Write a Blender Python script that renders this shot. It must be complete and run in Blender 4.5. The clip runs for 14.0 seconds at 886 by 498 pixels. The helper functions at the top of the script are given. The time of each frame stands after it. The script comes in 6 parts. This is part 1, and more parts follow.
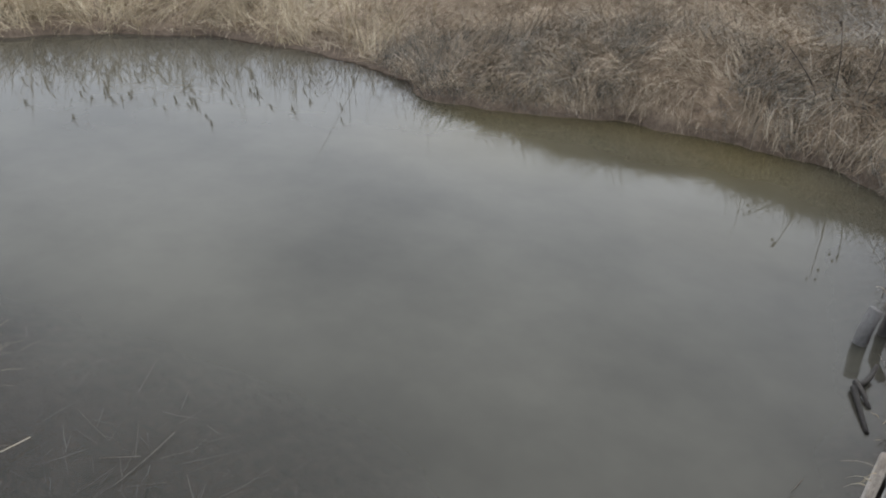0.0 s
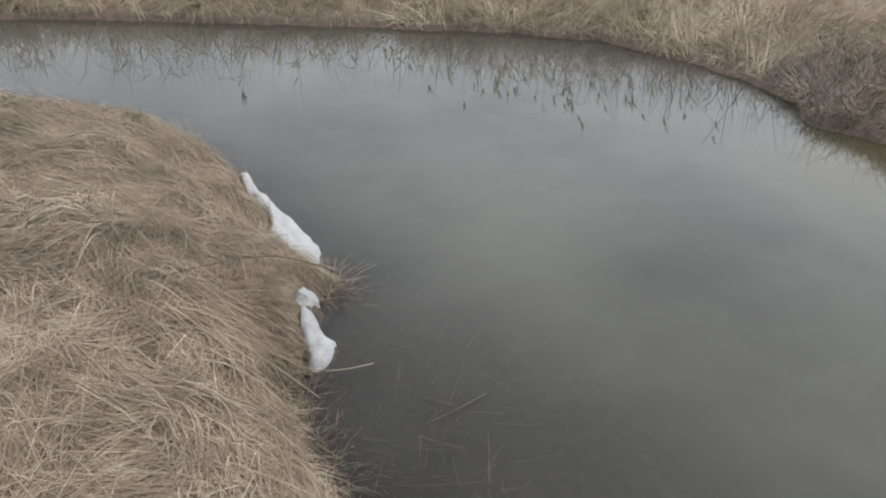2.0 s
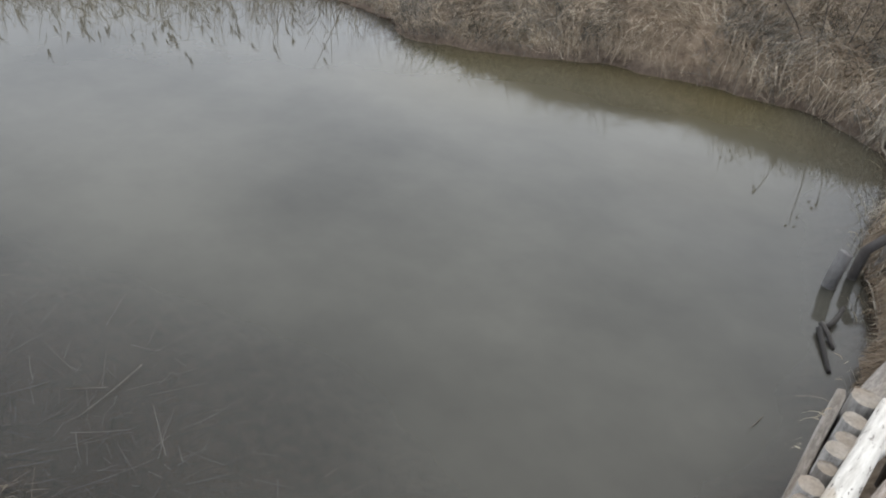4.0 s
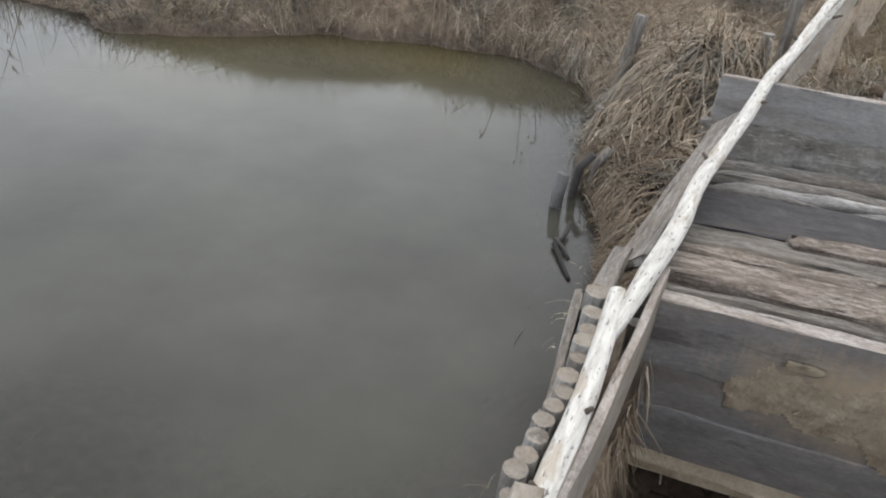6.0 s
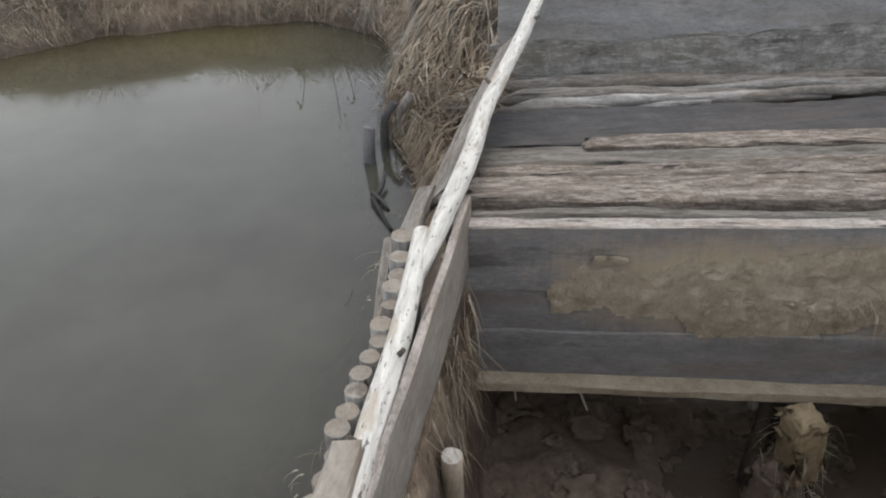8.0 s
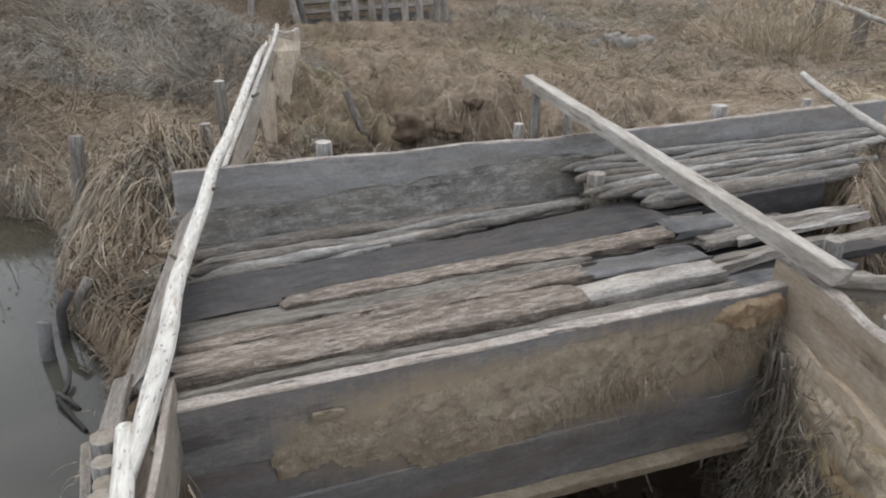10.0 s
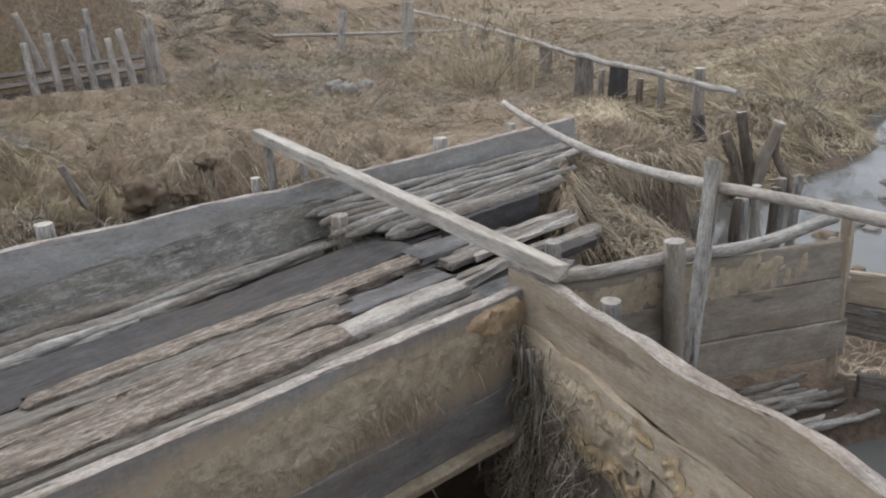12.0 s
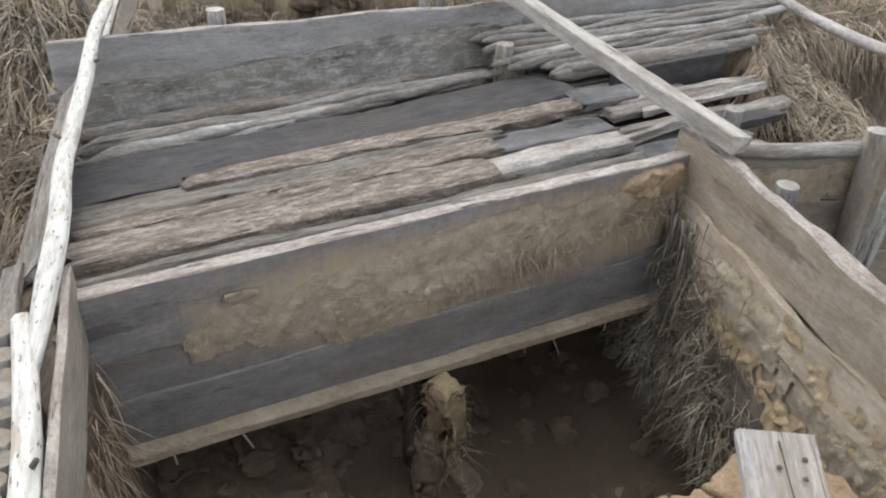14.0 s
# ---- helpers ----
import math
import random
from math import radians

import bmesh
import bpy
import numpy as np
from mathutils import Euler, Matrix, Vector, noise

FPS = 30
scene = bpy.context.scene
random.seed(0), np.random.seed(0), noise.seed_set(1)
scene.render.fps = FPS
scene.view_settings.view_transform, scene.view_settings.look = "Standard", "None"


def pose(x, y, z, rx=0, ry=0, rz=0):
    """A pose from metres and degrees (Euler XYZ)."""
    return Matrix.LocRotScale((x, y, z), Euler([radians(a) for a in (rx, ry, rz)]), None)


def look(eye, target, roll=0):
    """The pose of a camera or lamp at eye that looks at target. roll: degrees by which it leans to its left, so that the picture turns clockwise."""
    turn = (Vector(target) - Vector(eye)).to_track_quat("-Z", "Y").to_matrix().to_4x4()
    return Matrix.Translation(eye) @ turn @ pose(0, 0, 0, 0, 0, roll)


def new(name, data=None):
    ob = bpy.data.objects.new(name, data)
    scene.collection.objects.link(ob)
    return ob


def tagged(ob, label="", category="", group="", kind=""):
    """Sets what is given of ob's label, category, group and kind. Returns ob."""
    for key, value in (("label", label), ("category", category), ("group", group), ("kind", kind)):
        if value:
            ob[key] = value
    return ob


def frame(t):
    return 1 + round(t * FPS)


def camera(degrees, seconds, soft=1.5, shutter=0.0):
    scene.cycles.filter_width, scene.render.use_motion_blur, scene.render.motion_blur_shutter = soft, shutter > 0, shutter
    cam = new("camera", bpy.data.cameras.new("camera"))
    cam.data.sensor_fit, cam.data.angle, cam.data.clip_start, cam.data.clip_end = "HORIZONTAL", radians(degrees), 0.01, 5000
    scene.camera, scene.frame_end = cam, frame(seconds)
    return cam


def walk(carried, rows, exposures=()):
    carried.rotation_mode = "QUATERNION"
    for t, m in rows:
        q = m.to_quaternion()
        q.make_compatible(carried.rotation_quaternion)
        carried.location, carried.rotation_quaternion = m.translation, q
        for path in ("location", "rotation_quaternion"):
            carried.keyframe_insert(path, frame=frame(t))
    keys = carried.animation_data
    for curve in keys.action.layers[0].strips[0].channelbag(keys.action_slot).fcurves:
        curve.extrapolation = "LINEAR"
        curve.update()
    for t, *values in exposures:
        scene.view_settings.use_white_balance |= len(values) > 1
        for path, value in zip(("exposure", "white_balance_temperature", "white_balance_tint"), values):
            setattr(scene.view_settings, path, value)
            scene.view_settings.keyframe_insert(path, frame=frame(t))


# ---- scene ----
cam = camera(61.0, 14.0, soft=2.0)
PATH = [
    (0, (-0.205, 0.038, 1.803), (-1.061, 1.597, 0.888), 4.7),
    (0.5, (-0.108, 0.008, 1.778), (-1.385, 1.218, 0.825), 1.0),
    (1, (-0.106, 0.029, 1.785), (-1.557, 1.028, 0.837), 2.4),
    (1.5, (-0.11, 0.019, 1.789), (-1.529, 1.069, 0.848), 3.6),
    (2, (-0.121, 0.017, 1.788), (-1.618, 0.95, 0.847), 2.4),
    (2.5, (-0.104, 0.026, 1.796), (-1.514, 1.096, 0.865), 3.6),
    (3, (-0.128, 0.034, 1.767), (-1.338, 1.305, 0.808), 5.2),
    (3.5, (-0.113, 0.043, 1.766), (-1.146, 1.425, 0.755), 5.8),
    (4, (-0.142, 0.07, 1.767), (-0.928, 1.591, 0.733), 6.1),
    (4.2, (-0.136, 0.058, 1.771), (-0.829, 1.623, 0.736), 5.6),
    (6.3, (-0.1, 0.029, 1.746), (-0.274, 1.734, 0.716), 5.3),
    (6.5, (-0.104, 0.037, 1.737), (-0.33, 1.733, 0.702), 5.1),
    (7, (-0.061, 0.014, 1.728), (-0.291, 1.696, 0.671), 5.3),
    (7.5, (0.091, 0.044, 1.725), (0.112, 1.72, 0.634), 0.9),
    (7.7, (0.144, 0.039, 1.729), (0.213, 1.704, 0.624), -1.1),
    (9.8, (0.14, 0.026, 1.806), (0.959, 1.636, 0.947), -0.8),
    (10, (0.13, 0.001, 1.812), (1.061, 1.587, 1.026), -0.6),
    (10.5, (0.124, -0.068, 1.819), (1.346, 1.345, 1.103), -1.2),
    (11, (0.115, -0.076, 1.821), (1.451, 1.236, 1.117), -2.4),
    (11.5, (0.1, -0.088, 1.827), (1.52, 1.134, 1.127), -2.9),
    (12, (0.086, -0.091, 1.831), (1.528, 1.111, 1.141), -3.1),
    (12.5, (0.101, -0.119, 1.787), (1.555, 1.003, 0.995), -1.9),
    (13, (0.105, -0.056, 1.727), (1.357, 1.094, 0.675), -0.1),
    (13.5, (0.123, -0.021, 1.729), (1.293, 1.183, 0.642), 0.9),
    (14, (0.125, 0.053, 1.778), (1.184, 1.371, 0.709), 1.9),
]
walk(cam, [(t, look(eye, target, roll)) for t, eye, target, roll in PATH], [(0, 0.4), (2.5, 0.36), (4, 0.52), (6.5, 0.42), (7.5, 0.34), (10, 0.36), (12, 0.36), (13, 0.42), (13.5, 0.54), (14, 0.67)])

# ---- world and light ----
world = bpy.data.worlds.new("overcast_sky")
scene.world = world
world.use_nodes = True
wn, wl = world.node_tree.nodes, world.node_tree.links
wn.clear()
w_out, w_bg = wn.new("ShaderNodeOutputWorld"), wn.new("ShaderNodeBackground")
w_sky, w_hsv = wn.new("ShaderNodeTexSky"), wn.new("ShaderNodeHueSaturation")
w_sky.sky_type, w_sky.sun_disc = "NISHITA", False
w_sky.sun_elevation, w_sky.sun_rotation = radians(61), radians(15)
w_sky.dust_density = 3.0
w_hsv.inputs["Saturation"].default_value = 0.42
w_co, w_map, w_noise, w_ramp = (wn.new("ShaderNodeTexCoord"), wn.new("ShaderNodeMapping"), wn.new("ShaderNodeTexNoise"),
                                wn.new("ShaderNodeValToRGB"))
w_map.inputs["Scale"].default_value = (2.2, 2.2, 5.5)
w_noise.inputs["Scale"].default_value, w_noise.inputs["Detail"].default_value = 1.3, 5.0
w_ramp.color_ramp.elements[0].position, w_ramp.color_ramp.elements[1].position = 0.32, 0.68
w_ramp.color_ramp.elements[0].color, w_ramp.color_ramp.elements[1].color = (0.8, 0.815, 0.85, 1), (1.18, 1.175, 1.16, 1)
w_mul = wn.new("ShaderNodeMix")
w_mul.data_type, w_mul.blend_type = "RGBA", "MULTIPLY"
w_mul.inputs[0].default_value = 1.0
wl.new(w_co.outputs["Generated"], w_map.inputs["Vector"])
wl.new(w_map.outputs["Vector"], w_noise.inputs["Vector"])
wl.new(w_noise.outputs["Fac"], w_ramp.inputs["Fac"])
wl.new(w_sky.outputs["Color"], w_hsv.inputs["Color"])
w_veil = wn.new("ShaderNodeMix")
w_veil.data_type = "RGBA"
w_veil.inputs[0].default_value = 0.78
w_veil.inputs[7].default_value = (5.95, 6.25, 6.75, 1)
wl.new(w_hsv.outputs["Color"], w_veil.inputs[6])
wl.new(w_veil.outputs[2], w_mul.inputs[6])
wl.new(w_ramp.outputs["Color"], w_mul.inputs[7])
SUN_WAY = Vector((0.12, 0.46, 0.88)).normalized()
w_dot, w_glow, w_gain = wn.new("ShaderNodeVectorMath"), wn.new("ShaderNodeMapRange"), wn.new("ShaderNodeMix")
w_dot.operation = "DOT_PRODUCT"
w_dot.inputs[1].default_value = SUN_WAY
w_glow.interpolation_type = "SMOOTHSTEP"
w_glow.inputs["From Min"].default_value, w_glow.inputs["From Max"].default_value = -0.2, 0.8
w_glow.inputs["To Min"].default_value, w_glow.inputs["To Max"].default_value = 0.88, 1.24
w_gain.data_type, w_gain.blend_type = "RGBA", "MULTIPLY"
w_gain.inputs[0].default_value = 1.0
wl.new(w_co.outputs["Generated"], w_dot.inputs[0])
wl.new(w_dot.outputs["Value"], w_glow.inputs["Value"])
wl.new(w_mul.outputs[2], w_gain.inputs[6])
wl.new(w_glow.outputs["Result"], w_gain.inputs[7])
# thin cloud: the sky brightens towards the horizon
w_sep, w_low, w_band = wn.new("ShaderNodeSeparateXYZ"), wn.new("ShaderNodeMapRange"), wn.new("ShaderNodeMix")
w_low.inputs["From Min"].default_value, w_low.inputs["From Max"].default_value = 0.1, 0.8
w_low.inputs["To Min"].default_value, w_low.inputs["To Max"].default_value = 1.3, 0.95
w_band.data_type, w_band.blend_type = "RGBA", "MULTIPLY"
w_band.inputs[0].default_value = 1.0
wl.new(w_co.outputs["Generated"], w_sep.inputs[0])
wl.new(w_sep.outputs["Z"], w_low.inputs["Value"])
wl.new(w_gain.outputs[2], w_band.inputs[6])
wl.new(w_low.outputs["Result"], w_band.inputs[7])
wl.new(w_band.outputs[2], w_bg.inputs["Color"])
wl.new(w_bg.outputs["Background"], w_out.inputs["Surface"])
w_bg.inputs["Strength"].default_value = 0.15
sun = new("sun", bpy.data.lights.new("sun", "SUN"))
sun.data.energy, sun.data.angle, sun.data.color = 0.9, radians(20), (1.0, 0.96, 0.9)
sun.matrix_world = look(SUN_WAY * 12, (0, 0, 0))

# ---- materials ----


def nodes_of(name):
    m = bpy.data.materials.new(name)
    m.use_nodes = True
    return m, m.node_tree.nodes, m.node_tree.links, m.node_tree.nodes["Principled BSDF"]


TONE = 0.75


def ramp_of(n, stops):
    r = n.new("ShaderNodeValToRGB")
    e = r.color_ramp.elements
    while len(e) < len(stops):
        e.new(0.5)
    for k, (p, c) in enumerate(stops):
        grey = 0.3 * c[0] + 0.6 * c[1] + 0.1 * c[2]
        e[k].position, e[k].color = p, (*(grey + (q - grey) * TONE for q in c), 1)
    return r


def noise_of(n, l, vec, scale, detail=5.0, rough=0.6):
    t = n.new("ShaderNodeTexNoise")
    t.inputs["Scale"].default_value, t.inputs["Detail"].default_value, t.inputs["Roughness"].default_value = scale, detail, rough
    l.new(vec, t.inputs["Vector"])
    return t.outputs["Fac"]


def coords(n, l, scale=(1, 1, 1), shift=True):
    """Object coordinates, stretched, and shifted at random from object to object."""
    co, mp = n.new("ShaderNodeTexCoord"), n.new("ShaderNodeMapping")
    mp.inputs["Scale"].default_value = scale
    l.new(co.outputs["Object"], mp.inputs["Vector"])
    if shift:
        info, mul = n.new("ShaderNodeObjectInfo"), n.new("ShaderNodeMath")
        mul.operation = "MULTIPLY"
        mul.inputs[1].default_value = 37.0
        l.new(info.outputs["Random"], mul.inputs[0])
        l.new(mul.outputs[0], mp.inputs["Location"])
    return mp.outputs["Vector"]


def mixed(n, l, fac, a, b, blend="MIX"):
    m = n.new("ShaderNodeMix")
    m.data_type, m.blend_type = "RGBA", blend
    for sock, val in ((0, fac), (6, a), (7, b)):
        if isinstance(val, (int, float)):
            m.inputs[sock].default_value = val
        elif isinstance(val, tuple):
            m.inputs[sock].default_value = (*val, 1)
        else:
            l.new(val, m.inputs[sock])
    return m.outputs[2]


def bumped(n, l, p, height, strength=0.5, distance=0.01):
    b = n.new("ShaderNodeBump")
    b.inputs["Strength"].default_value, b.inputs["Distance"].default_value = strength, distance
    l.new(height, b.inputs["Height"])
    l.new(b.outputs["Normal"], p.inputs["Normal"])


def wood(name, dark, mid, light, stain, stain_amount=0.5, rough=0.85, grain=(4.0, 34, 34), spread=0.35, crack=0.3, relief=0.8, fleck=0.0, film=False, blotch=0.85, fibres=0.28):
    """Weathered wood with its grain along local x."""
    m, n, l, p = nodes_of(name)
    fine = noise_of(n, l, coords(n, l, grain), 1.0, 9, 0.72)
    base = ramp_of(n, [(0.3, dark), (0.5, mid), (0.7, light)])
    l.new(fine, base.inputs["Fac"])
    # fibres and weathered specks
    fibre = noise_of(n, l, coords(n, l, (grain[0] * 7, 90, 90)), 1.0, 5, 0.75)
    fr = ramp_of(n, [(0.32, (1 - fibres,) * 3), (0.5, (1.0, 1.0, 1.0)), (0.68, (1 + 0.8 * fibres,) * 3)])
    l.new(fibre, fr.inputs["Fac"])
    col = mixed(n, l, 0.8, base.outputs["Color"], fr.outputs["Color"], "MULTIPLY")
    # stains, long ones and blotches
    big = noise_of(n, l, coords(n, l, (0.9, 6, 6)), 1.4, 7, 0.65)
    mask = ramp_of(n, [(0.45, (0, 0, 0)), (0.66, (stain_amount,) * 3)])
    l.new(big, mask.inputs["Fac"])
    col = mixed(n, l, mask.outputs["Color"], col, stain)
    blot = noise_of(n, l, coords(n, l, (3.5, 7, 7)), 1.0, 8, 0.7)
    br = ramp_of(n, [(0.32, (0.7, 0.69, 0.69)), (0.5, (1, 1, 1)), (0.68, (1.22, 1.2, 1.17))])
    l.new(blot, br.inputs["Fac"])
    col = mixed(n, l, blotch, col, br.outputs["Color"], "MULTIPLY")
    split = noise_of(n, l, coords(n, l, (grain[0] * 0.45, grain[1] * 0.8, grain[2] * 0.8)), 1.0, 5)
    gap = ramp_of(n, [(0.34, (crack,) * 3), (0.39, (1, 1, 1))])
    l.new(split, gap.inputs["Fac"])
    col = mixed(n, l, 1.0, col, gap.outputs["Color"], "MULTIPLY")
    if fleck:
        flake = noise_of(n, l, coords(n, l, (9, 46, 46)), 1.0, 8, 0.8)
        fm = ramp_of(n, [(0.53, (0, 0, 0)), (0.585, (fleck,) * 3)])
        l.new(flake, fm.inputs["Fac"])
        col = mixed(n, l, fm.outputs["Color"], col, light)
    if film:
        # a thin smear of dried clay across the boards' middle
        geo, sep = n.new("ShaderNodeNewGeometry"), n.new("ShaderNodeSeparateXYZ")
        l.new(geo.outputs["Position"], sep.inputs[0])
        lo, hi, both = n.new("ShaderNodeMapRange"), n.new("ShaderNodeMapRange"), n.new("ShaderNodeMath")
        for q, a, b in ((lo, -0.17, 0.06), (hi, 0.37, 0.2)):
            l.new(sep.outputs["Z"], q.inputs["Value"])
            q.inputs["From Min"].default_value, q.inputs["From Max"].default_value = a, b
        both.operation = "MULTIPLY"
        l.new(lo.outputs["Result"], both.inputs[0])
        l.new(hi.outputs["Result"], both.inputs[1])
        along_x, smear = n.new("ShaderNodeMapRange"), n.new("ShaderNodeMath")
        l.new(sep.outputs["X"], along_x.inputs["Value"])
        along_x.inputs["From Min"].default_value, along_x.inputs["From Max"].default_value = 0.5, 1.15
        smear.operation = "MULTIPLY"
        l.new(both.outputs[0], smear.inputs[0])
        l.new(along_x.outputs["Result"], smear.inputs[1])
        drip, run = n.new("ShaderNodeVectorMath"), n.new("ShaderNodeMix")
        drip.operation, drip.inputs[1].default_value = "MULTIPLY", (1, 1, 0.13)
        l.new(geo.outputs["Position"], drip.inputs[0])
        run.inputs[0].default_value = 0.45
        l.new(noise_of(n, l, geo.outputs["Position"], 7.0, 9, 0.75), run.inputs[2])
        l.new(noise_of(n, l, drip.outputs[0], 34.0, 6, 0.7), run.inputs[3])
        streak, cut = run.outputs[0], n.new("ShaderNodeMath")
        cut.operation = "MULTIPLY_ADD"
        cut.inputs[1].default_value = 0.55
        l.new(smear.outputs[0], cut.inputs[0])
        l.new(streak, cut.inputs[2])
        fm = ramp_of(n, [(0.58, (0, 0, 0)), (0.95, (0.9, 0.9, 0.9))])
        l.new(cut.outputs[0], fm.inputs["Fac"])
        col = mixed(n, l, fm.outputs["Color"], col, (0.36, 0.285, 0.195))
    rough_sum = n.new("ShaderNodeMath")
    rough_sum.operation = "ADD"
    l.new(fine, rough_sum.inputs[0])
    l.new(fibre, rough_sum.inputs[1])
    info, val = n.new("ShaderNodeObjectInfo"), n.new("ShaderNodeMapRange")
    val.inputs["To Min"].default_value, val.inputs["To Max"].default_value = 1 - spread, 1 + spread * 0.6
    l.new(info.outputs["Random"], val.inputs["Value"])
    hsv = n.new("ShaderNodeHueSaturation")
    l.new(col, hsv.inputs["Color"])
    l.new(val.outputs["Result"], hsv.inputs["Value"])
    l.new(hsv.outputs["Color"], p.inputs["Base Color"])
    p.inputs["Roughness"].default_value = rough
    p.inputs["Specular IOR Level"].default_value = 0.25
    bumped(n, l, p, rough_sum.outputs[0], relief, 0.009)
    return m


def earth(name, stops, scale=6.0, rough=0.95, bump=0.6, dist=0.03, crumb=0.5):
    """Soil, clay or snow: broad patches, grains and fine crumbs."""
    m, n, l, p = nodes_of(name)
    v = coords(n, l, shift=False)
    a, b, c = noise_of(n, l, v, scale, 8, 0.7), noise_of(n, l, v, scale * 0.18, 4), noise_of(n, l, v, scale * 5.0, 6, 0.75)

    def blend(x, y, k):
        q = n.new("ShaderNodeMix")
        q.inputs[0].default_value = k
        l.new(x, q.inputs[2])
        l.new(y, q.inputs[3])
        return q.outputs[0]

    tone = blend(blend(a, b, 0.45), c, 0.3)
    r = ramp_of(n, stops)
    l.new(tone, r.inputs["Fac"])
    l.new(r.outputs["Color"], p.inputs["Base Color"])
    p.inputs["Roughness"].default_value = rough
    p.inputs["Specular IOR Level"].default_value = 0.15
    bumped(n, l, p, blend(a, c, crumb), bump, dist)
    return m


def straw(name, stops, rough=0.75, moss=0.0):
    """Blades: each island its own shade, with paler, darker and greener patches across the ground."""
    m, n, l, p = nodes_of(name)
    geo = n.new("ShaderNodeNewGeometry")
    r = ramp_of(n, stops)
    l.new(geo.outputs["Random Per Island"], r.inputs["Fac"])
    col = r.outputs["Color"]
    for scale, low, high in ((1.1, (0.72, 0.68, 0.62), (1.12, 1.1, 1.06)), (6.0, (0.7, 0.68, 0.66), (1.16, 1.16, 1.16))):
        k = ramp_of(n, [(0.35, low), (0.65, high)])
        l.new(noise_of(n, l, geo.outputs["Position"], scale, 4), k.inputs["Fac"])
        col = mixed(n, l, 1.0, col, k.outputs["Color"], "MULTIPLY")
    if moss:
        k = ramp_of(n, [(0.5, (0, 0, 0)), (0.68, (moss,) * 3)])
        l.new(noise_of(n, l, geo.outputs["Position"], 0.5, 5), k.inputs["Fac"])
        col = mixed(n, l, k.outputs["Color"], col, (0.2, 0.2, 0.085))
    l.new(col, p.inputs["Base Color"])
    p.inputs["Roughness"].default_value = rough
    p.inputs["Specular IOR Level"].default_value = 0.3
    return m


def water(name, body, clear, wave=0.25, ripple=9.0, depth=False, tint=(0.55, 0.47, 0.4)):
    """Silty water: a clear gloss over a dim body, part of which lets the bed show."""
    m, n, l, p = nodes_of(name)
    n.remove(p)
    v = coords(n, l, (1, 1, 1), False)
    silt = noise_of(n, l, v, 0.8, 5)
    r = ramp_of(n, [(0.35, tuple(q * 0.8 for q in body)), (0.65, tuple(q * 1.2 for q in body))])
    l.new(silt, r.inputs["Fac"])
    hue = r.outputs["Color"]
    if depth:
        # the bank's olive reflection, painted into the water's body colour
        weed = n.new("ShaderNodeAttribute")
        weed.attribute_name = "bank_reflection"
        hue = mixed(n, l, weed.outputs["Fac"], hue, (0.1, 0.082, 0.034))
    b = n.new("ShaderNodeBump")
    b.inputs["Strength"].default_value, b.inputs["Distance"].default_value = wave, 0.004
    l.new(noise_of(n, l, v, ripple, 3), b.inputs["Height"])
    dif, tr, gl, fr = (n.new("ShaderNodeBsdfDiffuse"), n.new("ShaderNodeBsdfTransparent"), n.new("ShaderNodeBsdfGlossy"), n.new("ShaderNodeFresnel"))
    l.new(hue, dif.inputs["Color"])
    tr.inputs["Color"].default_value = (*tint, 1)
    gl.inputs["Roughness"].default_value = 0.02
    fr.inputs["IOR"].default_value = 1.36
    l.new(b.outputs["Normal"], gl.inputs["Normal"])
    l.new(b.outputs["Normal"], fr.inputs["Normal"])
    mx, top = n.new("ShaderNodeMixShader"), n.new("ShaderNodeMixShader")
    mx.inputs[0].default_value = clear
    if depth:
        at = n.new("ShaderNodeAttribute")
        at.attribute_name = "shallow"
        l.new(at.outputs["Fac"], mx.inputs[0])
    l.new(dif.outputs["BSDF"], mx.inputs[1])
    l.new(tr.outputs["BSDF"], mx.inputs[2])
    l.new(fr.outputs["Fac"], top.inputs[0])
    l.new(mx.outputs["Shader"], top.inputs[1])
    l.new(gl.outputs["BSDF"], top.inputs[2])
    l.new(top.outputs["Shader"], n["Material Output"].inputs["Surface"])
    return m


def birch(name):
    m, n, l, p = nodes_of(name)
    v = coords(n, l, (9, 60, 60))
    marks = noise_of(n, l, coords(n, l, (24, 80, 80)), 1.0, 6)
    cut = ramp_of(n, [(0.35, (0.0, 0.0, 0.0)), (0.41, (1, 1, 1))])
    l.new(marks, cut.inputs["Fac"])
    fine = noise_of(n, l, v, 1.0, 5)
    pale = ramp_of(n, [(0.3, (0.36, 0.33, 0.28)), (0.6, (0.6, 0.57, 0.505))])
    l.new(fine, pale.inputs["Fac"])
    peel = noise_of(n, l, coords(n, l, (5, 14, 14)), 1.0, 6)
    pm = ramp_of(n, [(0.54, (0, 0, 0)), (0.6, (0.7, 0.7, 0.7))])
    l.new(peel, pm.inputs["Fac"])
    col = mixed(n, l, pm.outputs["Color"], pale.outputs["Color"], (0.36, 0.3, 0.23))
    l.new(mixed(n, l, cut.outputs["Color"], (0.11, 0.09, 0.08), col), p.inputs["Base Color"])
    p.inputs["Roughness"].default_value = 0.7
    bumped(n, l, p, marks, 0.7, 0.006)
    return m


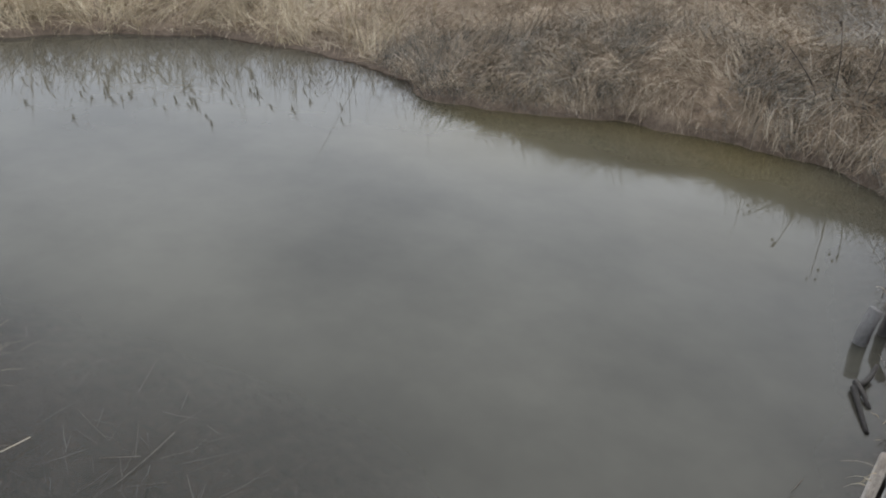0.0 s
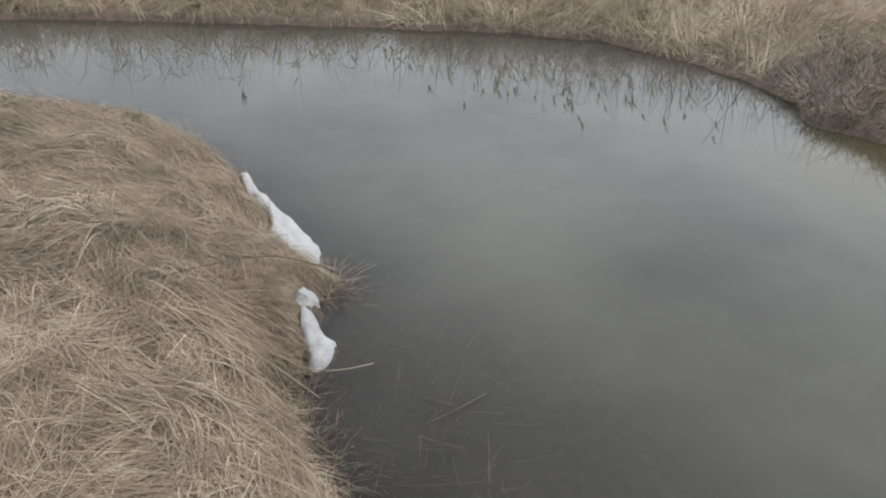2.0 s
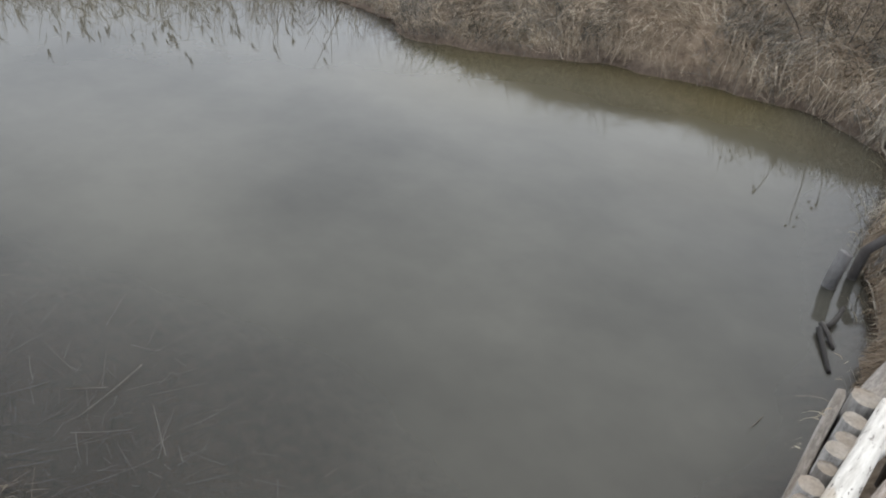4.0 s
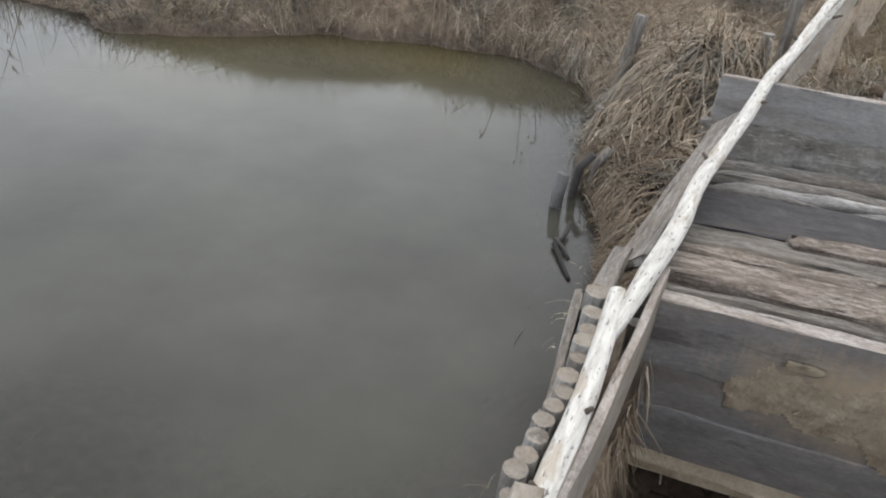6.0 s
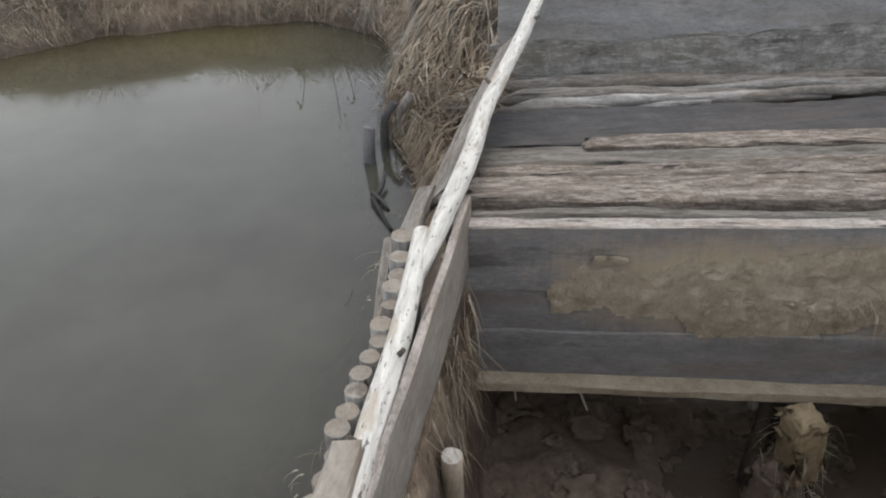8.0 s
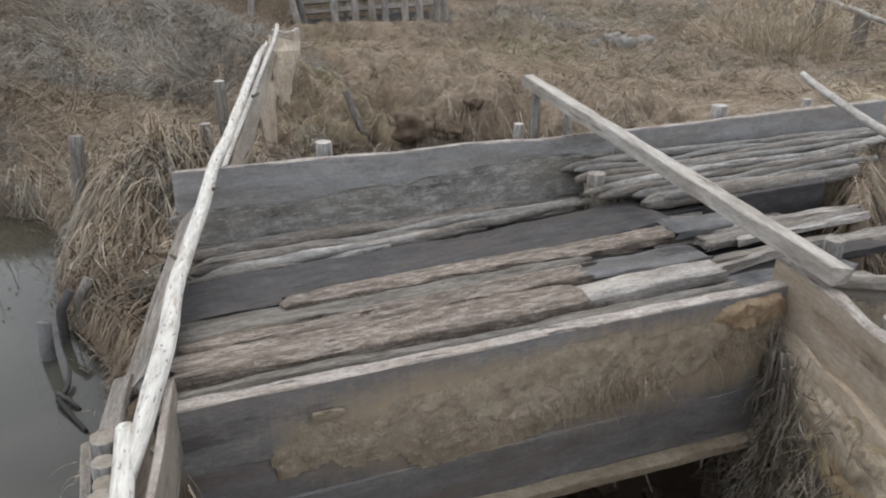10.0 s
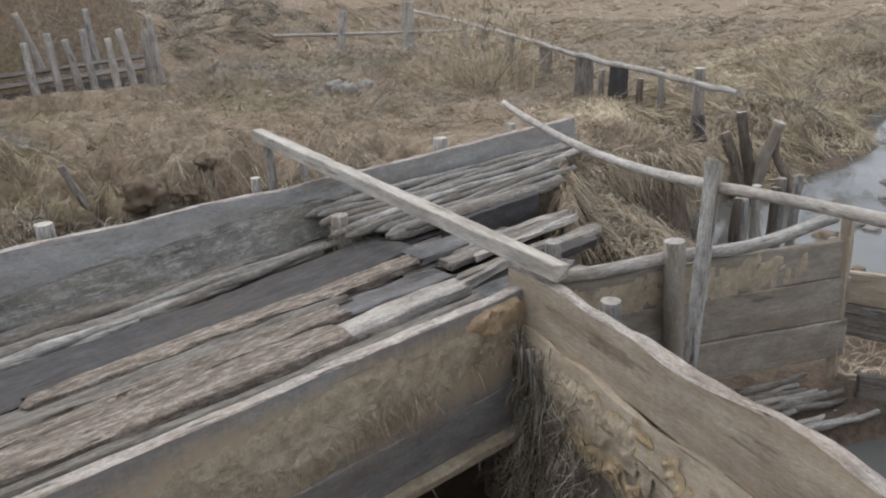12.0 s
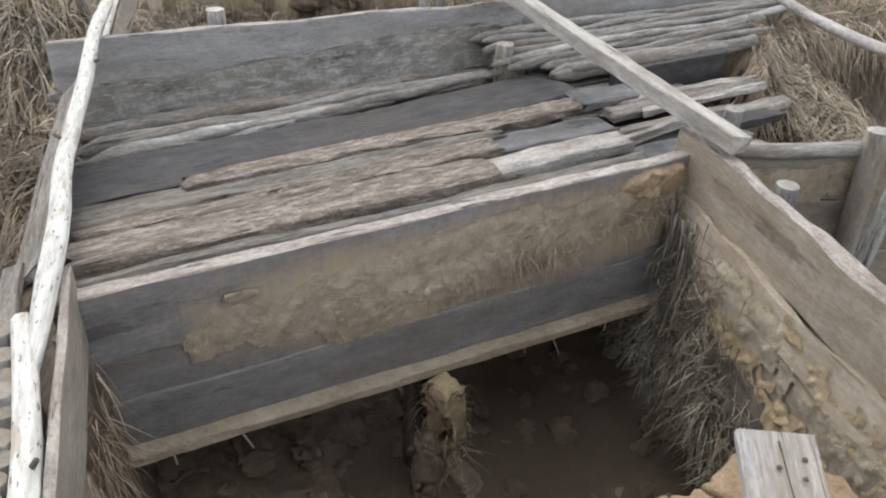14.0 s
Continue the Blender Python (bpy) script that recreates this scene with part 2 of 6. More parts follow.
SILVER = wood("silver_grey_board", (0.215, 0.209, 0.203), (0.275, 0.267, 0.259), (0.345, 0.337, 0.325), (0.195, 0.163, 0.135), 0.5, spread=0.06, grain=(4.5, 12, 12), crack=0.75, relief=0.35, blotch=0.6)
GREY = wood("weathered_grey_wood", (0.11, 0.096, 0.08), (0.2, 0.178, 0.152), (0.35, 0.32, 0.285), (0.17, 0.13, 0.092), 0.6, fleck=0.5, spread=0.2, fibres=0.45)
OLD = wood("old_olive_grey_wood", (0.085, 0.074, 0.06), (0.152, 0.135, 0.112), (0.28, 0.257, 0.225), (0.12, 0.095, 0.068), 0.6, fleck=0.4, spread=0.1, fibres=0.45)
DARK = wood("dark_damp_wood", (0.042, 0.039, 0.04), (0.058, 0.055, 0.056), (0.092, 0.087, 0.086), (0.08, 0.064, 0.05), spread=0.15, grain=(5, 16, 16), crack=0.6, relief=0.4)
SLATE = wood("slate_grey_board", (0.142, 0.136, 0.132), (0.19, 0.182, 0.176), (0.25, 0.241, 0.232), (0.165, 0.128, 0.102), 0.6, spread=0.1, grain=(4.5, 11, 11), crack=0.65, relief=0.4, film=True, blotch=0.5)
MOSSY = wood("mossy_board", (0.125, 0.115, 0.1), (0.215, 0.2, 0.178), (0.4, 0.385, 0.35), (0.15, 0.13, 0.095), 0.6, grain=(9, 14, 14), crack=0.5, spread=0.15, fleck=0.7)
BROWN = wood("brown_split_plank", (0.092, 0.066, 0.047), (0.195, 0.15, 0.112), (0.4, 0.34, 0.287), (0.135, 0.108, 0.088), 0.6, spread=0.15, grain=(10, 38, 38), crack=0.22, relief=1.0, fleck=0.65, fibres=0.5)
TAN = wood("tan_sawn_board", (0.27, 0.205, 0.135), (0.345, 0.275, 0.19), (0.43, 0.355, 0.26), (0.24, 0.17, 0.11), 0.5, spread=0.1, grain=(4.5, 16, 16), crack=0.65, relief=0.4, fleck=0.2, blotch=0.45)
FLINT = wood("flint_grey_plank", (0.1, 0.098, 0.098), (0.14, 0.137, 0.136), (0.195, 0.19, 0.186), (0.12, 0.1, 0.085), 0.5, spread=0.15, grain=(5, 15, 15), crack=0.55, relief=0.5)
DRAB = wood("drab_grey_board", (0.185, 0.152, 0.113), (0.26, 0.222, 0.175), (0.34, 0.3, 0.245), (0.19, 0.14, 0.095), 0.5, spread=0.12, grain=(4.5, 14, 14), crack=0.6, relief=0.4, fleck=0.2, blotch=0.6)
NAILED = wood("nailed_board_wood", (0.23, 0.208, 0.185), (0.34, 0.318, 0.292), (0.49, 0.465, 0.435), (0.25, 0.2, 0.15), 0.75, fleck=0.4, grain=(3.0, 60, 60), crack=0.5, relief=0.9, spread=0.05)
SAWN = wood("pale_sawn_timber", (0.27, 0.24, 0.2), (0.4, 0.365, 0.315), (0.52, 0.485, 0.43), (0.26, 0.215, 0.165), 0.6, spread=0.1, grain=(3.5, 18, 18), crack=0.5, relief=0.45, fleck=0.3)
BLEACHED = wood("bleached_split_wood", (0.16, 0.135, 0.11), (0.31, 0.275, 0.24), (0.5, 0.46, 0.415), (0.26, 0.2, 0.15), 0.6, spread=0.12, crack=0.3, fleck=0.6)
PALE = wood("pale_bleached_wood", (0.23, 0.203, 0.175), (0.36, 0.33, 0.295), (0.51, 0.475, 0.435), (0.28, 0.225, 0.175), 0.5, spread=0.1, grain=(6, 26, 26), crack=0.35, fleck=0.4, fibres=0.4)
# worn upper edges, their colour raised further for the skylight on them
EDGE = wood("bleached_skylit_edge", (0.2, 0.16, 0.13), (0.325, 0.28, 0.24), (0.48, 0.435, 0.39), (0.22, 0.165, 0.125), 0.6, spread=0.1, grain=(8, 26, 26), crack=0.3, fleck=0.5, fibres=0.45)
POLE = wood("grey_peeled_pole", (0.135, 0.122, 0.108), (0.285, 0.267, 0.243), (0.45, 0.43, 0.4), (0.17, 0.135, 0.1), 0.6, grain=(4, 26, 26), crack=0.35, fleck=0.4, fibres=0.45)
SLAB = wood("tan_bark_slab", (0.42, 0.315, 0.21), (0.62, 0.5, 0.36), (0.74, 0.63, 0.49), (0.38, 0.28, 0.2), 0.5, spread=0.1, grain=(5, 14, 14), crack=0.5)
BARK = wood("brown_bark", (0.06, 0.045, 0.035), (0.13, 0.1, 0.075), (0.22, 0.185, 0.15), (0.07, 0.055, 0.04), 0.5, grain=(5, 22, 22))
CUT = wood("cut_end_wood", (0.3, 0.265, 0.22), (0.44, 0.4, 0.345), (0.58, 0.54, 0.48), (0.36, 0.32, 0.27), 0.5, grain=(9, 9, 9), crack=0.7)
SODDEN_WOOD = wood("sodden_black_wood", (0.02, 0.017, 0.015), (0.032, 0.028, 0.025), (0.05, 0.045, 0.04), (0.03, 0.026, 0.022), 0.3, 0.6)
BIRCH = birch("birch_bark")
CLAY = earth("dry_clay", [(0.36, (0.31, 0.175, 0.072)), (0.5, (0.49, 0.325, 0.17)), (0.64, (0.64, 0.465, 0.28))], 15.0, 0.95, 1.0, 0.03, 0.65)
SOD = earth("brown_sod", [(0.3, (0.085, 0.06, 0.04)), (0.5, (0.17, 0.118, 0.074)), (0.7, (0.27, 0.195, 0.125))], 18.0, 0.95, 1.0, 0.03)
WINGCLAY = earth("packed_clay", [(0.36, (0.29, 0.19, 0.085)), (0.5, (0.46, 0.33, 0.165)), (0.64, (0.6, 0.455, 0.255))], 24.0, 0.95, 1.0, 0.02)
DAUB = earth("clay_daub", [(0.36, (0.27, 0.2, 0.12)), (0.5, (0.44, 0.345, 0.225)), (0.64, (0.6, 0.49, 0.345))], 16.0, 0.95, 1.0, 0.025)
MUDDY = earth("wet_mud", [(0.3, (0.11, 0.078, 0.053)), (0.5, (0.2, 0.145, 0.097)), (0.7, (0.3, 0.22, 0.15))], 12.0)
SNOW = earth("old_snow", [(0.36, (0.6, 0.6, 0.595)), (0.64, (0.87, 0.865, 0.855))], 26.0, 0.7, 1.0, 0.04)
STONE = earth("grey_stone", [(0.3, (0.16, 0.148, 0.13)), (0.7, (0.35, 0.325, 0.29))], 10.0)
GRASS = straw("dry_grass", [(0.0, (0.22, 0.155, 0.095)), (0.3, (0.33, 0.25, 0.16)), (0.65, (0.44, 0.355, 0.245)), (1.0, (0.57, 0.49, 0.37))])
MATGRASS = straw("matted_grass", [(0.0, (0.18, 0.122, 0.072)), (0.35, (0.29, 0.21, 0.13)), (0.7, (0.36, 0.28, 0.185)), (1.0, (0.45, 0.365, 0.255))])
GREYGRASS = straw("grey_dead_grass", [(0.0, (0.115, 0.095, 0.07)), (0.4, (0.2, 0.172, 0.128)), (0.8, (0.31, 0.277, 0.213)), (1.0, (0.45, 0.412, 0.333))])
TURF = straw("meadow_turf", [(0.0, (0.15, 0.1, 0.06)), (0.4, (0.27, 0.2, 0.125)), (0.75, (0.39, 0.31, 0.21)), (1.0, (0.54, 0.46, 0.345))], moss=0.42)
ASHGRASS = straw("ash_grey_grass", [(0.0, (0.18, 0.165, 0.14)), (0.5, (0.3, 0.278, 0.243)), (1.0, (0.46, 0.43, 0.385))])
REED = straw("dry_reed", [(0.0, (0.34, 0.26, 0.15)), (0.5, (0.48, 0.39, 0.245)), (1.0, (0.6, 0.52, 0.36))])
WETGRASS = straw("wet_brown_grass", [(0.0, (0.15, 0.1, 0.06)), (0.5, (0.23, 0.165, 0.1)), (1.0, (0.33, 0.25, 0.16))])
DARKTUFT = straw("dark_grey_tufts", [(0.0, (0.075, 0.068, 0.056)), (0.6, (0.16, 0.145, 0.12)), (1.0, (0.32, 0.295, 0.25))])
SODDEN = straw("sodden_stalks", [(0.0, (0.05, 0.04, 0.036)), (1.0, (0.12, 0.098, 0.082))])
PLUME = straw("reed_plume", [(0.0, (0.24, 0.19, 0.125)), (1.0, (0.4, 0.33, 0.235))])
POND = water("pond_water", (0.074, 0.071, 0.054), 0.15, 0.04, 3.0, True, (0.46, 0.39, 0.33))
STREAM = water("stream_water", (0.15, 0.108, 0.07), 0.4, 1.0, 14.0)
CREEK = water("creek_water", (0.13, 0.13, 0.12), 0.2, 0.3, 8.0)


def ground_material():
    """Thatch, bare earth, wet mud and pond bed, by lie of the land and patches."""
    m, n, l, p = nodes_of("bank_ground")
    v = coords(n, l, shift=False)
    a, b = noise_of(n, l, v, 14, 8, 0.7), noise_of(n, l, v, 0.9, 5)
    thatch = ramp_of(n, [(0.3, (0.13, 0.09, 0.055)), (0.5, (0.24, 0.175, 0.11)), (0.7, (0.36, 0.28, 0.185))])
    l.new(a, thatch.inputs["Fac"])
    soil = ramp_of(n, [(0.3, (0.12, 0.08, 0.05)), (0.55, (0.25, 0.17, 0.1)), (0.75, (0.35, 0.255, 0.165))])
    l.new(a, soil.inputs["Fac"])
    patch = ramp_of(n, [(0.42, (0, 0, 0)), (0.6, (1, 1, 1))])
    l.new(b, patch.inputs["Fac"])
    col = mixed(n, l, patch.outputs["Color"], thatch.outputs["Color"], soil.outputs["Color"])
    moss = noise_of(n, l, coords(n, l, (1, 1, 1), False), 0.55, 6)
    mm = ramp_of(n, [(0.56, (0, 0, 0)), (0.7, (0.45, 0.45, 0.45))])
    l.new(moss, mm.inputs["Fac"])
    col = mixed(n, l, mm.outputs["Color"], col, (0.16, 0.15, 0.06))
    sep, wet = n.new("ShaderNodeSeparateXYZ"), n.new("ShaderNodeMapRange")
    co = n.new("ShaderNodeTexCoord")
    l.new(co.outputs["Object"], sep.inputs[0])
    l.new(sep.outputs["Z"], wet.inputs["Value"])
    wet.inputs["From Min"].default_value, wet.inputs["From Max"].default_value = 0.03, 0.15
    mud = ramp_of(n, [(0.3, (0.065, 0.045, 0.031)), (0.7, (0.185, 0.13, 0.085))])
    l.new(a, mud.inputs["Fac"])
    col = mixed(n, l, wet.outputs["Result"], mud.outputs["Color"], col)
    # the pit's floor is wet clay, its colour lightened in place of missing light
    deep = n.new("ShaderNodeMapRange")
    deep.inputs["From Min"].default_value, deep.inputs["From Max"].default_value = -0.85, -0.7
    deep.inputs["To Min"].default_value, deep.inputs["To Max"].default_value = 1.0, 0.0
    l.new(sep.outputs["Z"], deep.inputs["Value"])
    clay = ramp_of(n, [(0.3, (0.12, 0.082, 0.052)), (0.7, (0.3, 0.215, 0.14))])
    l.new(a, clay.inputs["Fac"])
    l.new(mixed(n, l, deep.outputs["Result"], col, clay.outputs["Color"]), p.inputs["Base Color"])
    damp = n.new("ShaderNodeMapRange")
    damp.inputs["From Min"].default_value, damp.inputs["From Max"].default_value = -0.95, -0.7
    damp.inputs["To Min"].default_value, damp.inputs["To Max"].default_value = 0.32, 0.95
    l.new(sep.outputs["Z"], damp.inputs["Value"])
    l.new(damp.outputs["Result"], p.inputs["Roughness"])
    p.inputs["Specular IOR Level"].default_value = 0.25
    bumped(n, l, p, a, 0.8, 0.05)
    return m


GROUND = ground_material()

# ---- shapes ----


def part(name, me, material, parent=None, label="", m=None):
    """Links a mesh (or a bmesh) as one object, under a thing or a part where one is given."""
    if isinstance(me, bmesh.types.BMesh):
        bm, me = me, bpy.data.meshes.new(name)
        bm.to_mesh(me)
        bm.free()
    if not me.materials:
        me.materials.append(material)
    ob = new(name, me)
    if m is not None:
        ob.matrix_world = m
    if parent is not None:
        ob.parent = parent
        if m is not None:
            ob.matrix_parent_inverse = Matrix.Identity(4)
            ob.matrix_basis = base_of(parent).inverted() @ m
    if label:
        tagged(ob, label)
    return ob


def base_of(ob):
    m = ob.matrix_basis.copy()
    return base_of(ob.parent) @ m if ob.parent else m


def thing(name, at, label, category, group=""):
    ob = new(name)
    ob.empty_display_size = 0.1
    ob.matrix_basis = Matrix.Translation(at)
    return tagged(ob, label, category, group)


def along(p0, p1, up=(0, 0, 1)):
    """A pose at p0 with x towards p1 and z as near to up as can be."""
    p0, x = Vector(p0), (Vector(p1) - Vector(p0)).normalized()
    y = Vector(up).cross(x).normalized()
    z = x.cross(y)
    m = Matrix((x, y, z)).transposed().to_4x4()
    m.translation = p0
    return m


def mesh_of(name, verts, faces, smooth=False):
    me = bpy.data.meshes.new(name)
    me.from_pydata([tuple(v) for v in verts], [], faces)
    me.validate()
    if smooth:
        me.polygons.foreach_set("use_smooth", [True] * len(me.polygons))
    me.update()
    return me


def plank_mesh(name, length, width, thick, seed=0, rough=0.006, warp=0.012, ragged=0.02, step=0.09, top=None, taper=1.0, ridges=0, edge=False):
    """A board along x, width across y, with worn edges, a slight warp and ragged ends. top: a wavy +y edge of that depth."""
    rnd = random.Random(seed)
    count = max(4, int(length / step))
    b = min(0.006, thick * 0.2)
    verts, faces = [], []
    ring = [(-0.5, -0.5, b, 0), (0.5, -0.5, -b, 0), (0.5, -0.5, 0, b), (0.5, 0.5, 0, -b), (0.5, 0.5, -b, 0), (-0.5, 0.5, b, 0),
            (-0.5, 0.5, 0, -b), (-0.5, -0.5, 0, b)]
    if ridges:
        ring[5:5] = [(0.5 - (q + 1) / (ridges + 1), 0.5, 0, 0) for q in range(ridges)]
    m = len(ring)
    ends = [[rnd.uniform(-ragged, ragged) for _ in ring] for _ in range(2)]
    for i in range(count + 1):
        s = i / count
        x = s * length
        w = width * (1 + (taper - 1) * s)
        bow = warp * noise.noise((x * 0.9, seed * 3.1, 0.0))
        dip = 0.0 if top is None else top * noise.noise((x * 2.1, seed * 1.7, 4.0))
        for k, (cy, cz, oy, oz) in enumerate(ring):
            jy = rough * noise.noise((x * 6, seed + k * 0.7, 1.3)) * 1.5
            jz = rough * noise.noise((x * 5, seed + k * 0.9, 7.3))
            if ridges and 4 < k < 5 + ridges:
                jz += 0.006 + 0.012 * noise.noise((x * 1.3, seed * 2.3, cy * w * 26)) + 0.005 * noise.noise((x * 9, seed, cy * w * 60))
            xx = x + (ends[0][k] if i == 0 else ends[1][k] if i == count else 0)
            verts.append((xx, cy * w + oy + jy + (dip if cy > 0 else 0), cz * thick + oz + jz + bow))
    for i in range(count):
        for k in range(m):
            a, c = i * m + k, i * m + (k + 1) % m
            faces.append((a, c, c + m, a + m))
    faces.append(tuple(range(m - 1, -1, -1)))
    faces.append(tuple(count * m + k for k in range(m)))
    me = mesh_of(name, verts, faces)
    if ridges:
        me.polygons.foreach_set("use_smooth", [q < count * m and 4 <= q % m < 5 + ridges for q in range(len(me.polygons))])
    if edge:
        me.polygons.foreach_set("material_index", [1 if q < count * m and q % m in (1, 2, 3) else 0 for q in range(len(me.polygons))])
    return me


def plank(name, p0, p1, width, thick, material, parent=None, up=(0, 0, 1), seed=0, label="", edge=None, **more):
    """A board from p0 to p1 along its middle, its face turned to up; edge: another material for its bleached edge, with
    skylight painted in.
    """
    length = (Vector(p1) - Vector(p0)).length
    me = plank_mesh(name, length, width, thick, seed, edge=edge is not None, **more)
    if edge is not None:
        me.materials.append(material)
        me.materials.append(edge)
    return part(name, me, material, parent, label, along(p0, p1, up))


def wall_board(name, p0, p1, height, thick, material, parent=None, seed=0, lean=0.0, label="", **more):
    """A board on edge: p0 and p1 lie on its upper edge's middle line."""
    x = (Vector(p1) - Vector(p0)).normalized()
    side = x.cross(Vector((0, 0, 1))).normalized()
    down = (Vector((0, 0, -1)) + side * lean).normalized()
    off = down * (height / 2)
    return plank(name, Vector(p0) + off, Vector(p1) + off, height, thick, material, parent, down.cross(x) * 1.0, seed, label, **more)


def pole_mesh(name, pts, r0, r1, seed=0, sides=9, wobble=0.01, step=0.12, knots=0.12, tip=0.0):
    """A round timber along local points, tapered, uneven, with cut ends."""
    pts = [Vector(q) for q in pts]
    lens = [0.0]
    for a, c in zip(pts, pts[1:]):
        lens.append(lens[-1] + (c - a).length)
    count = max(3, int(lens[-1] / step))
    verts, faces = [], []

    def at(d):
        for k in range(len(pts) - 1):
            if d <= lens[k + 1] or k == len(pts) - 2:
                u = (d - lens[k]) / max(1e-6, lens[k + 1] - lens[k])
                p = [pts[max(0, k - 1)], pts[k], pts[k + 1], pts[min(len(pts) - 1, k + 2)]]
                return 0.5 * ((2 * p[1]) + (p[2] - p[0]) * u + (2 * p[0] - 5 * p[1] + 4 * p[2] - p[3]) * u * u
                              + (3 * p[1] - p[0] - 3 * p[2] + p[3]) * u * u * u)

    for i in range(count + 1):
        d = lens[-1] * i / count
        c, ahead = at(d), (at(min(lens[-1], d + 0.01)) - at(max(0, d - 0.01))).normalized()
        ref = Vector((0, 0, 1)) if abs(ahead.z) < 0.9 else Vector((0, 1, 0))
        y = ref.cross(ahead).normalized()
        z = ahead.cross(y)
        c = c + (y * noise.noise((d * 2, seed, 0)) + z * noise.noise((d * 2, seed, 5))) * wobble
        r = r0 + (r1 - r0) * i / count
        if tip and d < tip:
            r *= 0.3 + 0.7 * d / tip
        for k in range(sides):
            a = 2 * math.pi * k / sides
            rr = r * (1 + knots * noise.noise((math.cos(a) * 1.2 + seed, math.sin(a) * 1.2, d * 5)))
            verts.append(c + y * math.cos(a) * rr + z * math.sin(a) * rr)
    for i in range(count):
        for k in range(sides):
            a, c = i * sides + k, i * sides + (k + 1) % sides
            faces.append((a, c, c + sides, a + sides))
    verts += [sum((verts[k] for k in range(sides)), Vector()) / sides, sum((verts[count * sides + k] for k in range(sides)), Vector()) / sides]
    for k in range(sides):
        faces.append(((k + 1) % sides, k, len(verts) - 2))
        faces.append((count * sides + k, count * sides + (k + 1) % sides, len(verts) - 1))
    me = mesh_of(name, verts, faces)
    me.polygons.foreach_set("use_smooth", [len(q.vertices) == 4 for q in me.polygons])
    return me


def pole(name, pts, r0, r1, material, parent=None, seed=0, label="", ends=None, **more):
    """A round timber through world points."""
    m = along(pts[0], pts[-1], (0, 0, 1) if abs((Vector(pts[-1]) - Vector(pts[0])).normalized().z) < 0.95 else (0, 1, 0))
    inv = m.inverted()
    me = pole_mesh(name, [inv @ Vector(q) for q in pts], r0, r1, seed, **more)
    if ends is not None:
        me.materials.append(material)
        me.materials.append(ends)
        me.polygons.foreach_set("material_index", [1 if len(q.vertices) == 3 else 0 for q in me.polygons])
    return part(name, me, material, parent, label, m)


def lump_mesh(name, rx, ry, rz, seed=0, rough=0.25, cut=2):
    bm = bmesh.new()
    bmesh.ops.create_icosphere(bm, subdivisions=cut, radius=1.0)
    for v in bm.verts:
        k = 1 + rough * noise.noise(v.co * 1.6 + Vector((seed * 3.7, 0, 0))) + rough * 0.5 * noise.noise(v.co * 4 + Vector((0, seed * 2.1, 0)))
        v.co = Vector((v.co.x * rx, v.co.y * ry, v.co.z * rz)) * k
    me = bpy.data.meshes.new(name)
    bm.to_mesh(me)
    bm.free()
    me.polygons.foreach_set("use_smooth", [True] * len(me.polygons))
    return me


def crumbled(me, depth):
    """Roughens a lump: crumbs and a few clefts."""
    for v in me.vertices:
        n = noise.noise(v.co * 26) * 0.6 + noise.noise(v.co * 60) * 0.4
        cleft = abs(noise.noise(v.co * 5.0 + Vector((3, 1, 0))))
        v.co += v.normal * (depth * n - 2.5 * depth * max(0.0, 1 - cleft / 0.06))
    me.update()
    return me


def boxy(me, power=0.6):
    """Squares a lump off towards a block."""
    size = [max(abs(v.co[k]) for v in me.vertices) for k in range(3)]
    for v in me.vertices:
        v.co = [math.copysign(abs(v.co[k] / size[k]) ** power, v.co[k]) * size[k] for k in range(3)]
    me.update()
    return me


def blades_mesh(name, base, way, length, width, droop, rng, segs=3, flat=0.6):
    """Thin curved blades: base points, unit ways, lengths, widths and how far each sags."""
    n = len(base)
    s = np.linspace(0, 1, segs + 1)
    up = np.stack([rng.normal(0, flat, n), rng.normal(0, flat, n), np.ones(n)], 1)
    side = np.cross(way, up)
    side /= np.linalg.norm(side, axis=1, keepdims=True) + 1e-9
    kink = rng.normal(0, 0.12, (n, 3))
    mid = (base[:, None] + way[:, None] * (length[:, None] * s)[..., None] + kink[:, None] * (length[:, None] * s * s)[..., None])
    mid[..., 2] -= droop[:, None] * s**2
    w = (width[:, None] * (1.0 - 0.75 * s))[..., None] * 0.5
    verts = np.stack([mid - side[:, None] * w, mid + side[:, None] * w], 2).reshape(-1, 3)
    k = (segs + 1) * 2
    quad = np.array([[2 * i, 2 * i + 1, 2 * i + 3, 2 * i + 2] for i in range(segs)])
    faces = (np.arange(n)[:, None, None] * k + quad[None]).reshape(-1, 4)
    me = bpy.data.meshes.new(name)
    me.vertices.add(len(verts))
    me.vertices.foreach_set("co", verts.astype(np.float32).ravel())
    me.loops.add(len(faces) * 4)
    me.loops.foreach_set("vertex_index", faces.astype(np.int32).ravel())
    me.polygons.add(len(faces))
    me.polygons.foreach_set("loop_start", np.arange(0, len(faces) * 4, 4, dtype=np.int32))
    me.update()
    return me


# ---- lie of the land ----
rng = np.random.default_rng(7)
LATTICE = rng.random((256, 256))


def fuzz(x, y, scale=1.0, seed=0):
    """Smooth noise in -1..1."""
    x, y = np.asarray(x, float) * scale + 17.3 * seed + 400, np.asarray(y, float) * scale + 9.1 * seed + 400
    i, j = np.floor(x).astype(int), np.floor(y).astype(int)
    u, v = x - i, y - j
    u, v = u * u * (3 - 2 * u), v * v * (3 - 2 * v)
    g = lambda a, c: LATTICE[a % 256, c % 256]
